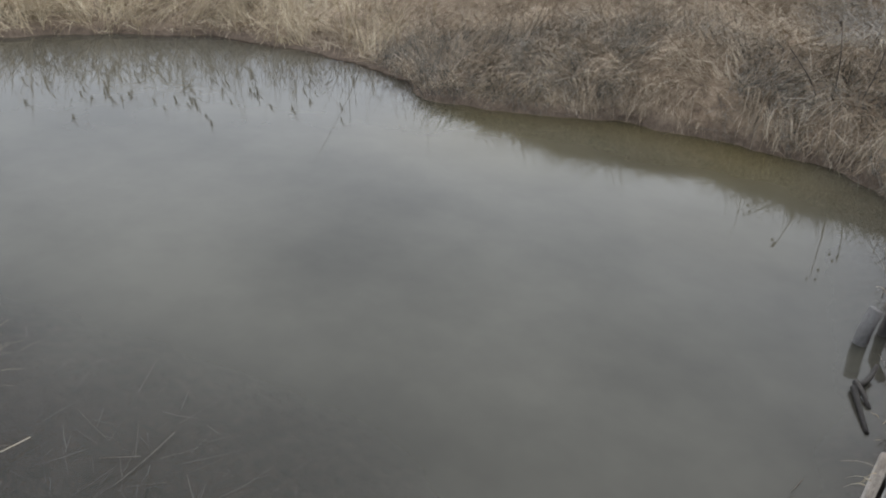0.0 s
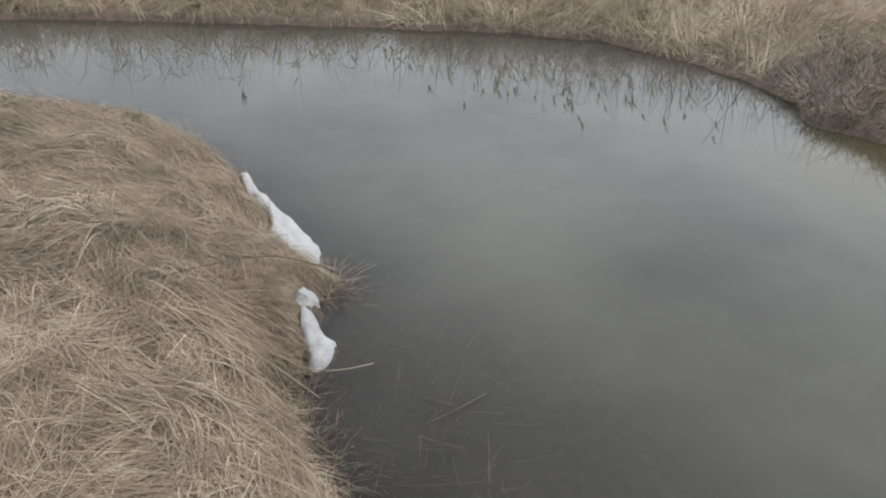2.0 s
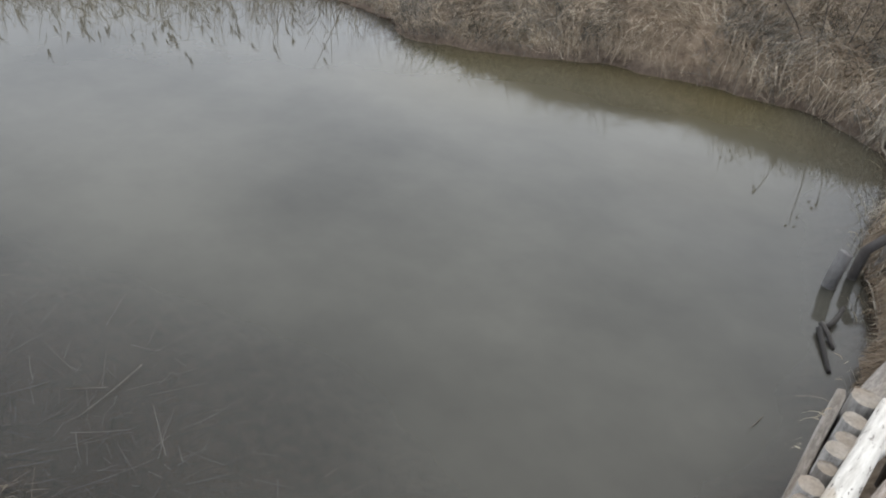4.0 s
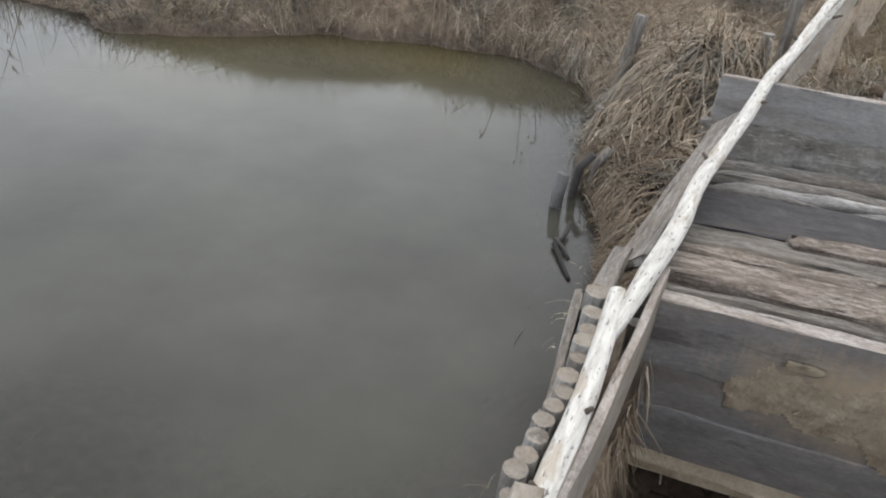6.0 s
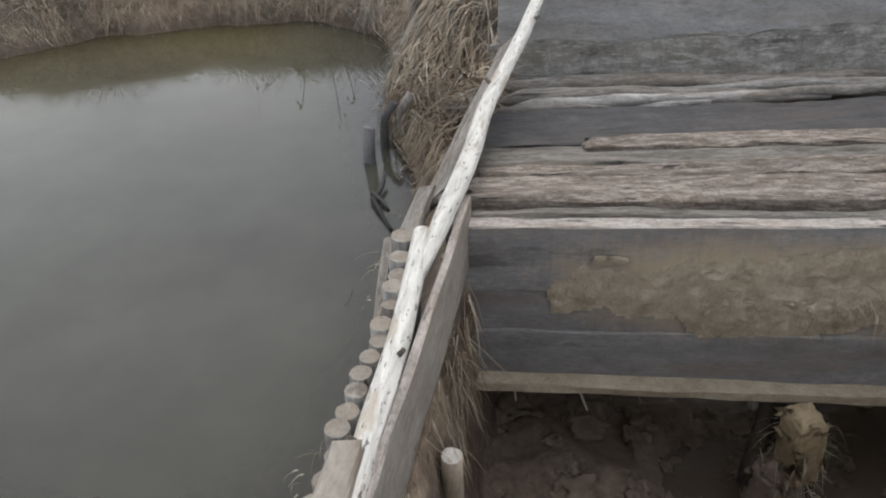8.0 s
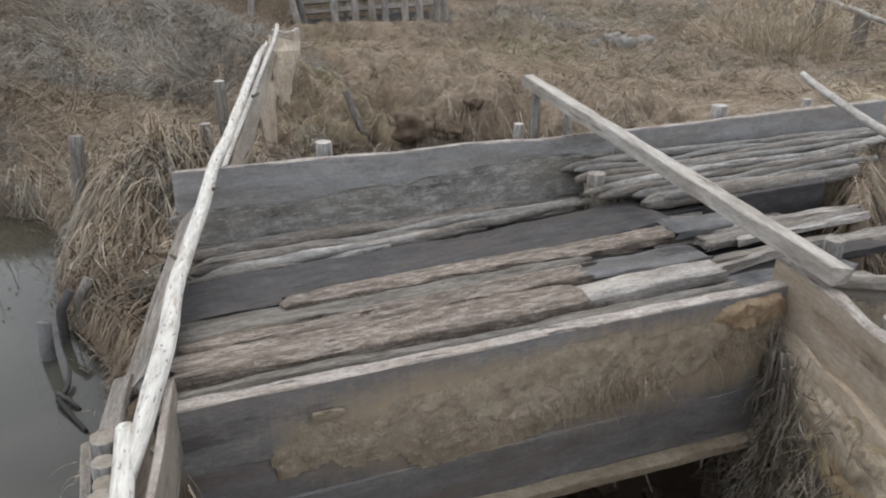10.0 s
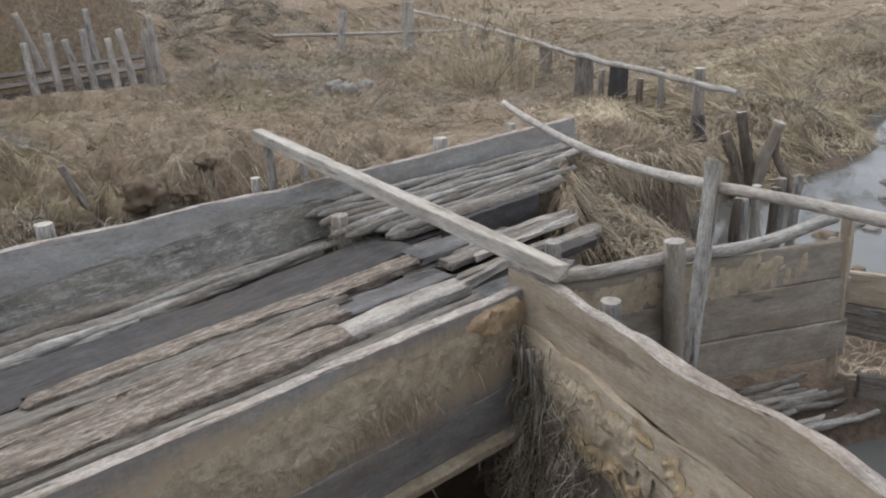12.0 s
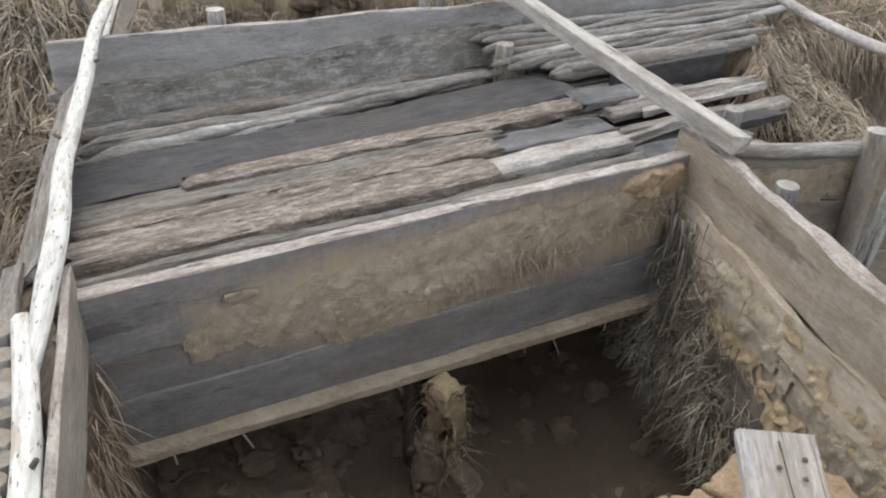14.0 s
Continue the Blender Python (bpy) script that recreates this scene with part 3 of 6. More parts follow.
    return 2 * ((g(i, j) * (1 - u) + g(i + 1, j) * u) * (1 - v) + (g(i, j + 1) * (1 - u) + g(i + 1, j + 1) * u) * v) - 1


def ease(x, a, b):
    t = np.clip((np.asarray(x, float) - a) / (b - a), 0, 1)
    return t * t * (3 - 2 * t)


def outside(poly, x, y):
    """Distance to an outline, negative inside."""
    x, y = np.asarray(x, float), np.asarray(y, float)
    d, inside = np.full(x.shape, 1e9), np.zeros(x.shape, bool)
    for (ax, ay), (bx, by) in zip(poly, poly[1:] + poly[:1]):
        ex, ey = bx - ax, by - ay
        t = np.clip(((x - ax) * ex + (y - ay) * ey) / (ex * ex + ey * ey), 0, 1)
        d = np.minimum(d, np.hypot(x - ax - t * ex, y - ay - t * ey))
        cross = (ay > y) != (by > y)
        with np.errstate(divide="ignore", invalid="ignore"):
            inside ^= cross & (x < ex * (y - ay) / (ey if ey else 1e-9) + ax)
    return np.where(inside, -d, d)


SHORE = [(-13, -12), (-10.8, -3), (-9.3, 0.9), (-8.5, 2.4), (-7.8, 3.7), (-7.0, 5.0), (-6.3, 5.75), (-5.4, 5.95), (-4.6, 5.95), (-3.85, 5.75),
         (-3.4, 5.35), (-2.7, 5.6), (-1.9, 6.0), (-1.0, 6.1), (-0.3, 6.0), (0.22, 5.5), (0.3, 5.1), (0.2, 4.4), (0.2, 3.9), (0.3, 3.4),
         (0.28, 2.9), (0.24, 2.3), (0.1, 1.9), (-0.05, 1.4), (-0.2, 0.95), (-0.5, 0.62), (-1.1, 0.6), (-1.7, 0.66), (-2.2, 0.7), (-2.65, 1.0),
         (-2.9, 1.18), (-3.2, 1.13), (-4.3, 1.12), (-5.1, 1.0), (-5.8, 0.3), (-6.3, -1.5), (-6.6, -5), (-7.5, -12)]
PIT = [(0.08, 1.0), (0.3, 1.9), (0.4, 2.25), (0.88, 4.02), (3.45, 3.56), (4.85, 3.22), (4.62, 2.65), (3.95, 2.12), (3.1, 1.75), (2.45, 0.5), (2.1, 0.22), (1.85, 0.36), (1.58, 0.58), (1.3, 0.64),
       (1.1, 0.76), (0.9, 0.74), (0.45, 0.75)]
CREEK_BED = [(3.05, 1.6), (3.4, 2.0), (4.2, 2.2), (4.75, 2.5), (5.3, 2.98), (5.9, 2.9), (6.35, 2.5), (6.7, 2.45), (7.2, 2.8), (8.0, 2.75), (8.8, 2.3), (9.4, 2.17), (10.0, 2.05), (11.0, 1.9), (11.7, 1.7), (12.45, 2.05), (13.95, 2.28), (15.1, 2.2), (16.2, 1.6), (30, 2.2),
             (60, 4), (60, -14), (12, -12), (4.5, -6), (2.6, -1.5), (2.3, -0.1), (2.62, 0.6)]


def land(x, y):
    """Height of the ground."""
    x, y = np.asarray(x, float), np.asarray(y, float)
    sd = outside(SHORE, x, y) + 0.05 * fuzz(x, y, 4.0, 1) + 0.02 * fuzz(x, y, 11.0, 2)
    far = ease(y, 5.0, 6.5) * ease(-x, -1.2, 0.4)
    west = ease(-x, 6.5, 8.0)
    near = ease(-x, 1.0, 2.2) * (1 - ease(y, 1.5, 3.0)) * (1 - west)
    point = ease(-x, 2.3, 3.9) * (1 - ease(-x, 5.8, 6.8)) * ease(y, 4.6, 5.2)
    far = far * (1 - 0.75 * ease(-x, 3.9, 5.2))  # the bank is low under the reeds
    high = 0.27 + 0.26 * far - 0.12 * ease(-x, 4.4, 6.0) * (1 - near) + 0.115 * near
    high = high - 0.1 * ease(x, 1.2, 2.0) * ease(y, 4.2, 5.0)
    rise = high * (1 - np.exp(-np.maximum(sd, 0) / 0.32)) + 0.03 * ease(sd, 0, 0.08)
    rise = rise + (0.3 * far + 0.15 * west) * ease(sd, 1.2, 5.0) + 0.06 * near * ease(sd, 0.6, 2.0)
    # a low tongue of the far bank slopes gently into the water
    gentle = 0.015 + 0.13 * np.maximum(sd, 0)
    rise = rise + (np.minimum(rise, gentle) - rise) * point
    bed = -0.03 - 0.6 * (1 - np.exp(np.minimum(sd, 0) / 0.9))
    z = np.where(sd > 0, rise, bed)
    z = z + 0.27 * np.exp(-((x - 0.85) / 0.5) ** 2 - ((y - 4.85) / 0.45) ** 2) * ease(sd, -0.02, 0.2)
    z = z + 1.0 * np.exp(-(((x - 1.4) / 1.7) ** 2 + ((y - 9.6) / 1.6) ** 2))
    # a trench behind the sluice under a broken brink, and hummocks beyond it
    brink = y - (6.0 - 0.57 * (x - 2.5)) + 0.16 * fuzz(x, y, 2.7, 12) + 0.1 * fuzz(x, y, 6.5, 13)
    z = z - 0.24 * (1 - ease(brink, -0.3, 0.25)) * ease(y - (4.4 - 0.18 * (x - 0.9)), 0.0, 0.25) * ease(x, 1.5, 2.2) * (1 - ease(x, 4.1, 4.7))
    z = z + (0.2 * fuzz(x, y, 1.5, 14) + 0.13 * fuzz(x, y, 3.4, 15) + 0.08) * ease(brink, 0, 0.3) * ease(x, 1.6, 2.4) * (1 - ease(x, 4.6, 6.0)) * (1 - ease(y, 8.0, 10.0))
    crust = 0.15 * ease(fuzz(x, y, 2.3, 30) + 0.35 * fuzz(x, y, 6.0, 31), -0.1, 0.12) - 0.07 + 0.08 * (1 - 2 * np.abs(fuzz(x, y, 2.6, 25))) + 0.05 * (1 - 2 * np.abs(fuzz(x, y, 5.2, 26))) + 0.035 * fuzz(x, y, 8.0, 27)
    z = z + crust * ease(y - (4.5 - 0.18 * (x - 0.9)), 0.0, 0.3) * ease(x, 1.4, 2.0) * (1 - ease(x, 4.6, 6.0)) * (1 - ease(y, 7.5, 9.5))
    z = z + 2.2 * ease(y + 0.12 * fuzz(x, y, 1.5, 5), 14.1, 14.6) * ease(x, 1.0, 3.0) * (1 - ease(x + 0.4 * fuzz(x, y, 0.9, 16), 8.0, 9.2))
    z = z + (1.0 + 0.25 * fuzz(x, y, 0.6, 17)) * ease(y - (14.2 - 0.12 * (x - 8)), 0.0, 3.5) * ease(x, 8.0, 9.5) * (1 - ease(x, 18.0, 24.0))
    z = z - 0.09 * np.exp(-((x - 1.45) / 0.55) ** 2 - ((y - 0.3) / 0.45) ** 2)
    lumps = 0.05 * fuzz(x, y, 2.2, 3) + 0.035 * fuzz(x, y, 5.0, 4) + 0.02 * fuzz(x, y, 12.0, 5)
    z = z + lumps * ease(sd, 0.0, 0.6) * (1 + 0.8 * far) * (1 - 0.6 * point)
    z = z - 0.14 * np.exp(-((x - 9.2) / 0.8) ** 2 - ((y - 4.3) / 1.1) ** 2)
    # a trodden bank before the pen, which stands in a hollow
    bank = y - 11.55 + 0.35 * (x - 4.3) + 0.25 * fuzz(x, y, 1.1, 20) + 0.1 * fuzz(x, y, 4.0, 21)
    z = z + (0.2 * ease(bank, -0.08, 0.1) - 0.36 * ease(bank, 0.3, 0.9) * (1 - ease(y, 13.8, 14.3))) * ease(x, 2.5, 3.5) * (1 - ease(x, 7.8, 8.6))
    # clefts between the tussocks behind the sluice
    cleft = np.maximum(0, 1 - np.abs(fuzz(x, y, 2.1, 22) + 0.25 * fuzz(x, y, 6.0, 23)) / 0.2)
    z = z - 0.16 * cleft * ease(brink, -0.6, 0.0) * (1 - ease(brink, 1.2, 2.6)) * ease(x, 1.3, 2.0) * (1 - ease(x, 5.0, 6.0))
    # the pit before the sluice and the creek below it
    pit = outside(PIT, x, y) + 0.04 * fuzz(x, y, 5.0, 6)
    z = z + (-1.02 + 0.08 * fuzz(x, y, 4.0, 7) + 0.05 * fuzz(x, y, 9.0, 8) + 0.22 * ease(-x, -1.3, -0.7) - 0.05 * ease(x, 1.6, 2.0) - z) * (1 - ease(pit, -0.1, 0.02))
    ck = outside(CREEK_BED, x, y) + 0.12 * fuzz(x, y, 1.7, 9) * ease(x, 5, 7)
    slope = 0.1 + 0.2 * ease(x, 6.5, 9.0)
    away = 0.545 * (3.12 - x) + 0.838 * (1.67 - y)
    bench = (1 - ease(away, 0.34, 0.5)) * (1 - ease(x, 6.0, 6.8))
    floor = -0.8 + bench * (0.15 + 0.04 * (1 - ease(x, 4.9, 6.0))) + 0.08 * fuzz(x, y, 2.6, 10) + 0.03 * fuzz(x, y, 8.0, 11)
    z = z + (floor - z) * (1 - ease(ck, -slope, 0.03 + 1.7 * ease(x, 6.3, 8.8) * ease(y, 0.5, 1.5)))
    # a slumped heap of hay below the end of the sluice
    heap = 0.3 - 0.66 * np.hypot(x - 5.0, y - 2.9) + 0.07 * fuzz(x, y, 4.0, 24)
    z = np.maximum(z, z + (heap - z) * ease(x, 4.66, 4.8) * (heap > z))
    return z


def spaced(inner, step, mid, mid_step, outer):
    """Grid lines: fine within, coarser out to the horizon."""
    a = list(np.arange(inner[0], inner[1], step))
    lo, hi = list(np.arange(mid[0], inner[0] - 1e-6, mid_step)), list(np.arange(inner[1], mid[1], mid_step))
    d, out = mid_step, []
    x = 0.0
    while x < outer:
        d *= 1.25
        x += d
        out.append(x)
    return np.array([mid[0] - q for q in reversed(out)] + lo + a + hi + [mid[1] + q for q in out])


XS, YS = spaced((-5.2, 6.4), 0.05, (-14, 16), 0.16, 500), spaced((-0.8, 7.2), 0.05, (-6, 19), 0.16, 500)
gx, gy = np.meshgrid(XS, YS, indexing="ij")
gz = land(gx, gy)
nx, ny = gx.shape
idx = np.arange(nx * ny).reshape(nx, ny)
quads = np.stack([idx[:-1, :-1], idx[1:, :-1], idx[1:, 1:], idx[:-1, 1:]], -1).reshape(-1, 4)
me = bpy.data.meshes.new("ground")
me.vertices.add(nx * ny)
me.vertices.foreach_set("co", np.stack([gx, gy, gz], -1).astype(np.float32).ravel())
me.loops.add(len(quads) * 4)
me.loops.foreach_set("vertex_index", quads.astype(np.int32).ravel())
me.polygons.add(len(quads))
me.polygons.foreach_set("loop_start", np.arange(0, len(quads) * 4, 4, dtype=np.int32))
me.polygons.foreach_set("use_smooth", np.ones(len(quads), bool))
me.update()
tagged(part("ground", me, GROUND), "brown earth banks with matted dead grass", "ground", kind="structure")


def sheet(name, poly, z, material, label, grow=0.1):
    """A water surface that reaches a little under its banks."""
    cx, cy = [], []
    k = len(poly)
    area = sum(a[0] * c[1] - c[0] * a[1] for a, c in zip(poly, poly[1:] + poly[:1]))
    for i in range(k):
        (ax, ay), (px, py), (bx, by) = poly[i - 1], poly[i], poly[(i + 1) % k]
        n = Vector((by - ay, ax - bx)).normalized() * (grow if area > 0 else -grow)
        cx.append(px + n.x)
        cy.append(py + n.y)
    bm = bmesh.new()
    f = bm.faces.new([bm.verts.new((a, c, z)) for a, c in zip(cx, cy)])
    f.normal_update()
    if f.normal.z < 0:
        f.normal_flip()
    bmesh.ops.triangulate(bm, faces=[f])
    return tagged(part(name, bm, material), label, "water", kind="structure")


def pond():
    """The pond's surface; each point knows how thin the water is over its bed."""
    xs, ys = np.arange(-13, 0.45, 0.1), np.arange(-12, 6.4, 0.1)
    px, py = np.meshgrid(xs, ys, indexing="ij")
    d = outside(SHORE, px, py)
    inside = d < np.where((px > -0.7) & (py < 3.2), 0.05, 0.2)
    keep = inside[:-1, :-1] & inside[1:, :-1] & inside[1:, 1:] & inside[:-1, 1:]
    idx = np.arange(px.size).reshape(px.shape)
    quads = np.stack([idx[:-1, :-1], idx[1:, :-1], idx[1:, 1:], idx[:-1, 1:]], -1)[keep]
    used, new_id = np.unique(quads, return_inverse=True)
    me = mesh_of("pond_water", np.stack([px.ravel()[used], py.ravel()[used], np.zeros(len(used))], 1), [tuple(int(v) for v in q) for q in new_id.reshape(-1, 4)])
    shelf = 0.13 + 0.9 * np.exp(-(((px + 1.6) / 0.9) ** 2 + ((py - 1.05) / 0.6) ** 2))
    thin = 0.03 + 0.82 * np.exp(-np.maximum(-land(px, py), 0) / shelf)
    me.attributes.new("shallow", "FLOAT", "POINT").data.foreach_set("value", thin.ravel()[used].astype(np.float32))
    # how strongly the far bank's reflection is painted along its shore
    bank_reflection = np.exp(-np.maximum(-d, 0) / 0.9) * np.maximum(ease(py, 3.4, 4.6) * ease(px, -3.9, -2.6), 0.15 * ease(-px, 6.2, 7.5)) * (0.8 + 0.3 * fuzz(px, py, 1.3, 50)) * (1 - 0.75 * ease(px, -1.0, 0.1))
    thin = np.where(bank_reflection > 0.05, np.minimum(thin, 0.35), thin)
    me.attributes["shallow"].data.foreach_set("value", thin.ravel()[used].astype(np.float32))
    me.attributes.new("bank_reflection", "FLOAT", "POINT").data.foreach_set("value", bank_reflection.ravel()[used].astype(np.float32))
    return tagged(part("pond_water", me, POND), "still grey silty pond water", "water", kind="structure")


pond()
sheet("creek_water", CREEK_BED, -0.72, CREEK, "shallow grey water with mud and stones", 0.0)
sheet("stream_water", PIT, -0.985, STREAM, "dark shallow stream under the sluice", 0.0)

# ---- the sluice: near wall, far wall, deck ----
U, V = Vector((0.984, -0.178, 0)), Vector((0.178, 0.984, 0))
ORIGIN = Vector((0.43, 2.33, 0))


def deck(s, v, z):
    """A place on the sluice: s along it, v across it towards the far wall, z its height."""
    p = ORIGIN + U * s + V * v
    return Vector((p.x, p.y, z))


near_wall = thing("sluice_wall", deck(0, 0, 0), "near sluice wall of stacked grey boards smeared with clay", "wall")
for k, (top, high, s0, s1, off) in enumerate(((0.362, 0.28, -0.07, 2.62, 0), (0.102, 0.22, -0.07, 2.6, 0.003), (-0.098, 0.24, -0.05, 2.66, 0.004))):
    wall_board("board", deck(s0, -0.072 - off, top), deck(s1, -0.072 - off, top - 0.02 * (k > 0)), high, 0.068,
               SLATE, near_wall, seed=k + 1, warp=0.02, top=0.01, edge=EDGE if k == 0 else None)
plank("sill", deck(-0.02, -0.11, -0.325), deck(2.75, -0.11, -0.395), 0.13, 0.045, DAUB, near_wall, seed=9, label="clay-covered tan sill beam")
far_wall = thing("sluice_wall", deck(0, 1.7, 0.3), "far sluice wall of wide grey upright boards", "wall")
wall_board("board", deck(0.1, 1.72, 0.645), deck(2.78, 1.7, 0.61), 0.3, 0.05, SILVER, far_wall, seed=21, warp=0.02, top=0.012, edge=EDGE)
wall_board("board", deck(2.55, 1.76, 0.585), deck(5.02, 1.66, 0.63), 0.26, 0.045, SILVER, far_wall, seed=22, warp=0.02, edge=EDGE)
wall_board("board", deck(0.06, 1.695, 0.4), deck(2.75, 1.665, 0.5), 0.25, 0.055, MOSSY, far_wall, seed=23, lean=0.2, rough=0.022, top=0.05, step=0.04, label="mossy half-rotten board along the foot of the wall")
wall_board("board", deck(2.5, 1.72, 0.34), deck(4.9, 1.62, 0.36), 0.2, 0.06, MOSSY, far_wall, seed=24, lean=0.1, rough=0.02)

DECK = [  # s0, v0, s1, v1, width, widening, height, thickness, material
    (-0.01, 0.14, 1.64, 0.166, 0.19, 0.98, 0.347, 0.055, BROWN), (0.02, 0.29, 1.8, 0.375, 0.095, 1.55, 0.335, 0.05, BROWN),
    (0.03, 0.43, 1.9, 0.5, 0.165, 0.55, 0.318, 0.05, OLD), (0.48, 0.612, 2.5, 0.715, 0.125, 1.1, 0.308, 0.045, BROWN), (0.02, 0.565, 0.55, 0.57, 0.1, 1.0, 0.3, 0.04, OLD),
    (1.63, 0.165, 2.38, 0.165, 0.13, 0.85, 0.335, 0.06, PALE), (-0.02, -0.012, 2.35, 0.005, 0.062, 1.2, 0.326, 0.05, OLD), (1.72, 0.415, 2.48, 0.42, 0.18, 0.9, 0.316, 0.04, FLINT),
    (0.03, 0.81, 2.68, 1.07, 0.36, 1.1, 0.268, 0.05, DARK),
    # dark planks added underneath; their colour darkens the gaps of the deck
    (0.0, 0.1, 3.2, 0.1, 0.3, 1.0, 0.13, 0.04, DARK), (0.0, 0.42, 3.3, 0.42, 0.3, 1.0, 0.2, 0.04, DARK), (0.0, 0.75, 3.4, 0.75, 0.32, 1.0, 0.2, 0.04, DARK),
    (2.52, 0.74, 2.9, 0.735, 0.2, 0.85, 0.32, 0.045, FLINT), (2.6, 0.56, 3.72, 0.6, 0.12, 0.7, 0.285, 0.04, GREY), (2.5, 0.24, 3.5, 0.26, 0.12, 1.0, 0.27, 0.04, DARK),
    (2.75, 0.67, 3.8, 0.66, 0.085, 0.6, 0.295, 0.035, BLEACHED), (2.38, 0.09, 3.1, 0.1, 0.15, 0.9, 0.29, 0.04, FLINT), (2.8, 0.49, 3.7, 0.53, 0.05, 0.7, 0.31, 0.03, PALE),
    (2.4, 0.2, 2.95, 0.275, 0.045, 0.8, 0.322, 0.035, BLEACHED), (2.44, 0.33, 3.3, 0.36, 0.1, 0.8, 0.29, 0.04, GREY),
    (2.9, 0.38, 3.76, 0.4, 0.12, 0.8, 0.25, 0.04, GREY), (2.3, -0.02, 3.1, -0.02, 0.1, 1.0, 0.262, 0.04, GREY),
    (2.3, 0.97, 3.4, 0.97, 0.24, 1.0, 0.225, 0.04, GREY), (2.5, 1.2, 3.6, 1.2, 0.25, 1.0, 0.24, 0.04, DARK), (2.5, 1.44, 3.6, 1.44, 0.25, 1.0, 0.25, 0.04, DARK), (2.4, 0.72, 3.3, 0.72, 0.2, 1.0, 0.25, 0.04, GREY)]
plank_deck = thing("plank_deck", deck(1, 0.5, 0.3), "deck of weathered split planks over the sluice", "deck")
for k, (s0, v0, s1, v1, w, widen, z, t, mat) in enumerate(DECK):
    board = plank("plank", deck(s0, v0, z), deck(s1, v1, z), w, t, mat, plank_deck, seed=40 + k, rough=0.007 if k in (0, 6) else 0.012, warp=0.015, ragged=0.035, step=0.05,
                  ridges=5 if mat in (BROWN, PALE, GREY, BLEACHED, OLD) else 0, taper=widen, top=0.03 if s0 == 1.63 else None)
    if s0 == 1.63:
        part("knot", lump_mesh("knot", 0.026, 0.015, 0.006, 5, 0.3, 2), BARK, board, "dark knot in the bleached plank", along(deck(2.14, 0.215, z + 0.034), deck(2.3, 0.2, z + 0.034)))
pole_bed = thing("pole_bed", deck(1, 1.2, 0.3), "bed of grey peeled poles laid along the sluice", "poles")
rnd = random.Random(5)
for k, (s0, v0, s1, v1, z0, z1, r) in enumerate(((0.1, 1.55, 2.5, 1.6, 0.205, 0.23, 0.05), (0.12, 1.44, 2.5, 1.52, 0.2, 0.215, 0.036), (0.14, 1.35, 2.4, 1.44, 0.235, 0.25, 0.046), (0.1, 1.25, 2.3, 1.35, 0.25, 0.27, 0.038),
                                       (0.16, 1.15, 1.7, 1.25, 0.265, 0.285, 0.04), (0.08, 1.06, 1.1, 1.13, 0.275, 0.285, 0.028), (0.9, 1.19, 2.45, 1.35, 0.275, 0.29, 0.03),
                                       (2.34, 1.6, 4.95, 1.56, 0.43, 0.47, 0.034), (2.41, 1.53, 4.9, 1.5, 0.42, 0.46, 0.03), (2.36, 1.46, 4.85, 1.46, 0.4, 0.45, 0.034), (2.42, 1.39, 4.7, 1.4, 0.385, 0.44, 0.03),
                                       (2.36, 1.32, 4.78, 1.36, 0.37, 0.43, 0.034), (2.41, 1.25, 4.5, 1.28, 0.35, 0.415, 0.03), (2.6, 1.19, 4.3, 1.2, 0.345, 0.4, 0.036), (2.75, 1.1, 4.4, 1.12, 0.345, 0.395, 0.034),
                                       (2.64, 1.15, 4.1, 0.99, 0.31, 0.39, 0.062))):
    pts = [deck(s0 + (s1 - s0) * q / 5, v0 + (v1 - v0) * q / 5 + rnd.uniform(-0.022, 0.022), z0 + (z1 - z0) * q / 5 + rnd.uniform(-0.012, 0.012)) for q in range(6)]
    pole("pole", pts, r * 0.95, r * 0.7, POLE if k % 3 else GREY, pole_bed, seed=70 + k, knots=0.35, step=0.06, sides=10, tip=0.12)
wall_board("board", deck(2.95, 0.95, 0.35), deck(3.73, 0.89, 0.41), 0.19, 0.05, DARK, pole_bed, seed=90, ragged=0.008)

# ---- loose timbers over the sluice ----
beam = thing("timber_beam", (3.0, 2.9, 0.7), "squared pale timber laid across the sluice", "beam")
plank("beam", (3.38, 4.32, 0.81), (2.877, 1.54, 0.514), 0.085, 0.08, SAWN, beam, seed=101, rough=0.005, warp=0.0)


def stake(at, top, r, material=POLE, tilt=(0, 0), label="", group="", seed=0, name="stake", deep=0.3, r1=None, bend=0.0, sides=10, ends=None):
    """A round post driven into the ground; at: its foot; top: its height above the pond."""
    x, y, z0 = at
    high = top - z0
    pts = [(x, y, z0 - deep), (x + tilt[0] * 0.4 * high + bend, y + tilt[1] * 0.4 * high, z0 + 0.45 * high), (x + tilt[0] * high, y + tilt[1] * high, top)]
    ob = pole(name, pts, r, r1 or r * 0.92, material, seed=seed, ends=ends or CUT, sides=sides, wobble=r * 0.12)
    return tagged(ob, label or "grey round wooden stake with a sawn top", "stake", group)


for k, (x, y, top, r, lab) in enumerate(((3.38, 4.22, 0.77, 0.035, "short post that holds up the squared timber"),
                                         (3.62, 4.15, 0.6, 0.035, "short grey post beside the far sluice wall"),
                                         (1.72, 4.1, 0.655, 0.055, "thick sawn stake behind the far sluice wall"),
                                         (4.55, 3.6, 0.625, 0.06, "thick sawn stake behind the far sluice wall"),
                                         (3.0, 3.9, 0.635, 0.036, "knobbly stake top behind the far sluice wall"),
                                         (5.1, 3.3, 0.66, 0.035, "stake under the end of the long pole"))):
    stake((x, y, float(land(x, y))), top, r, seed=110 + k, label=lab)
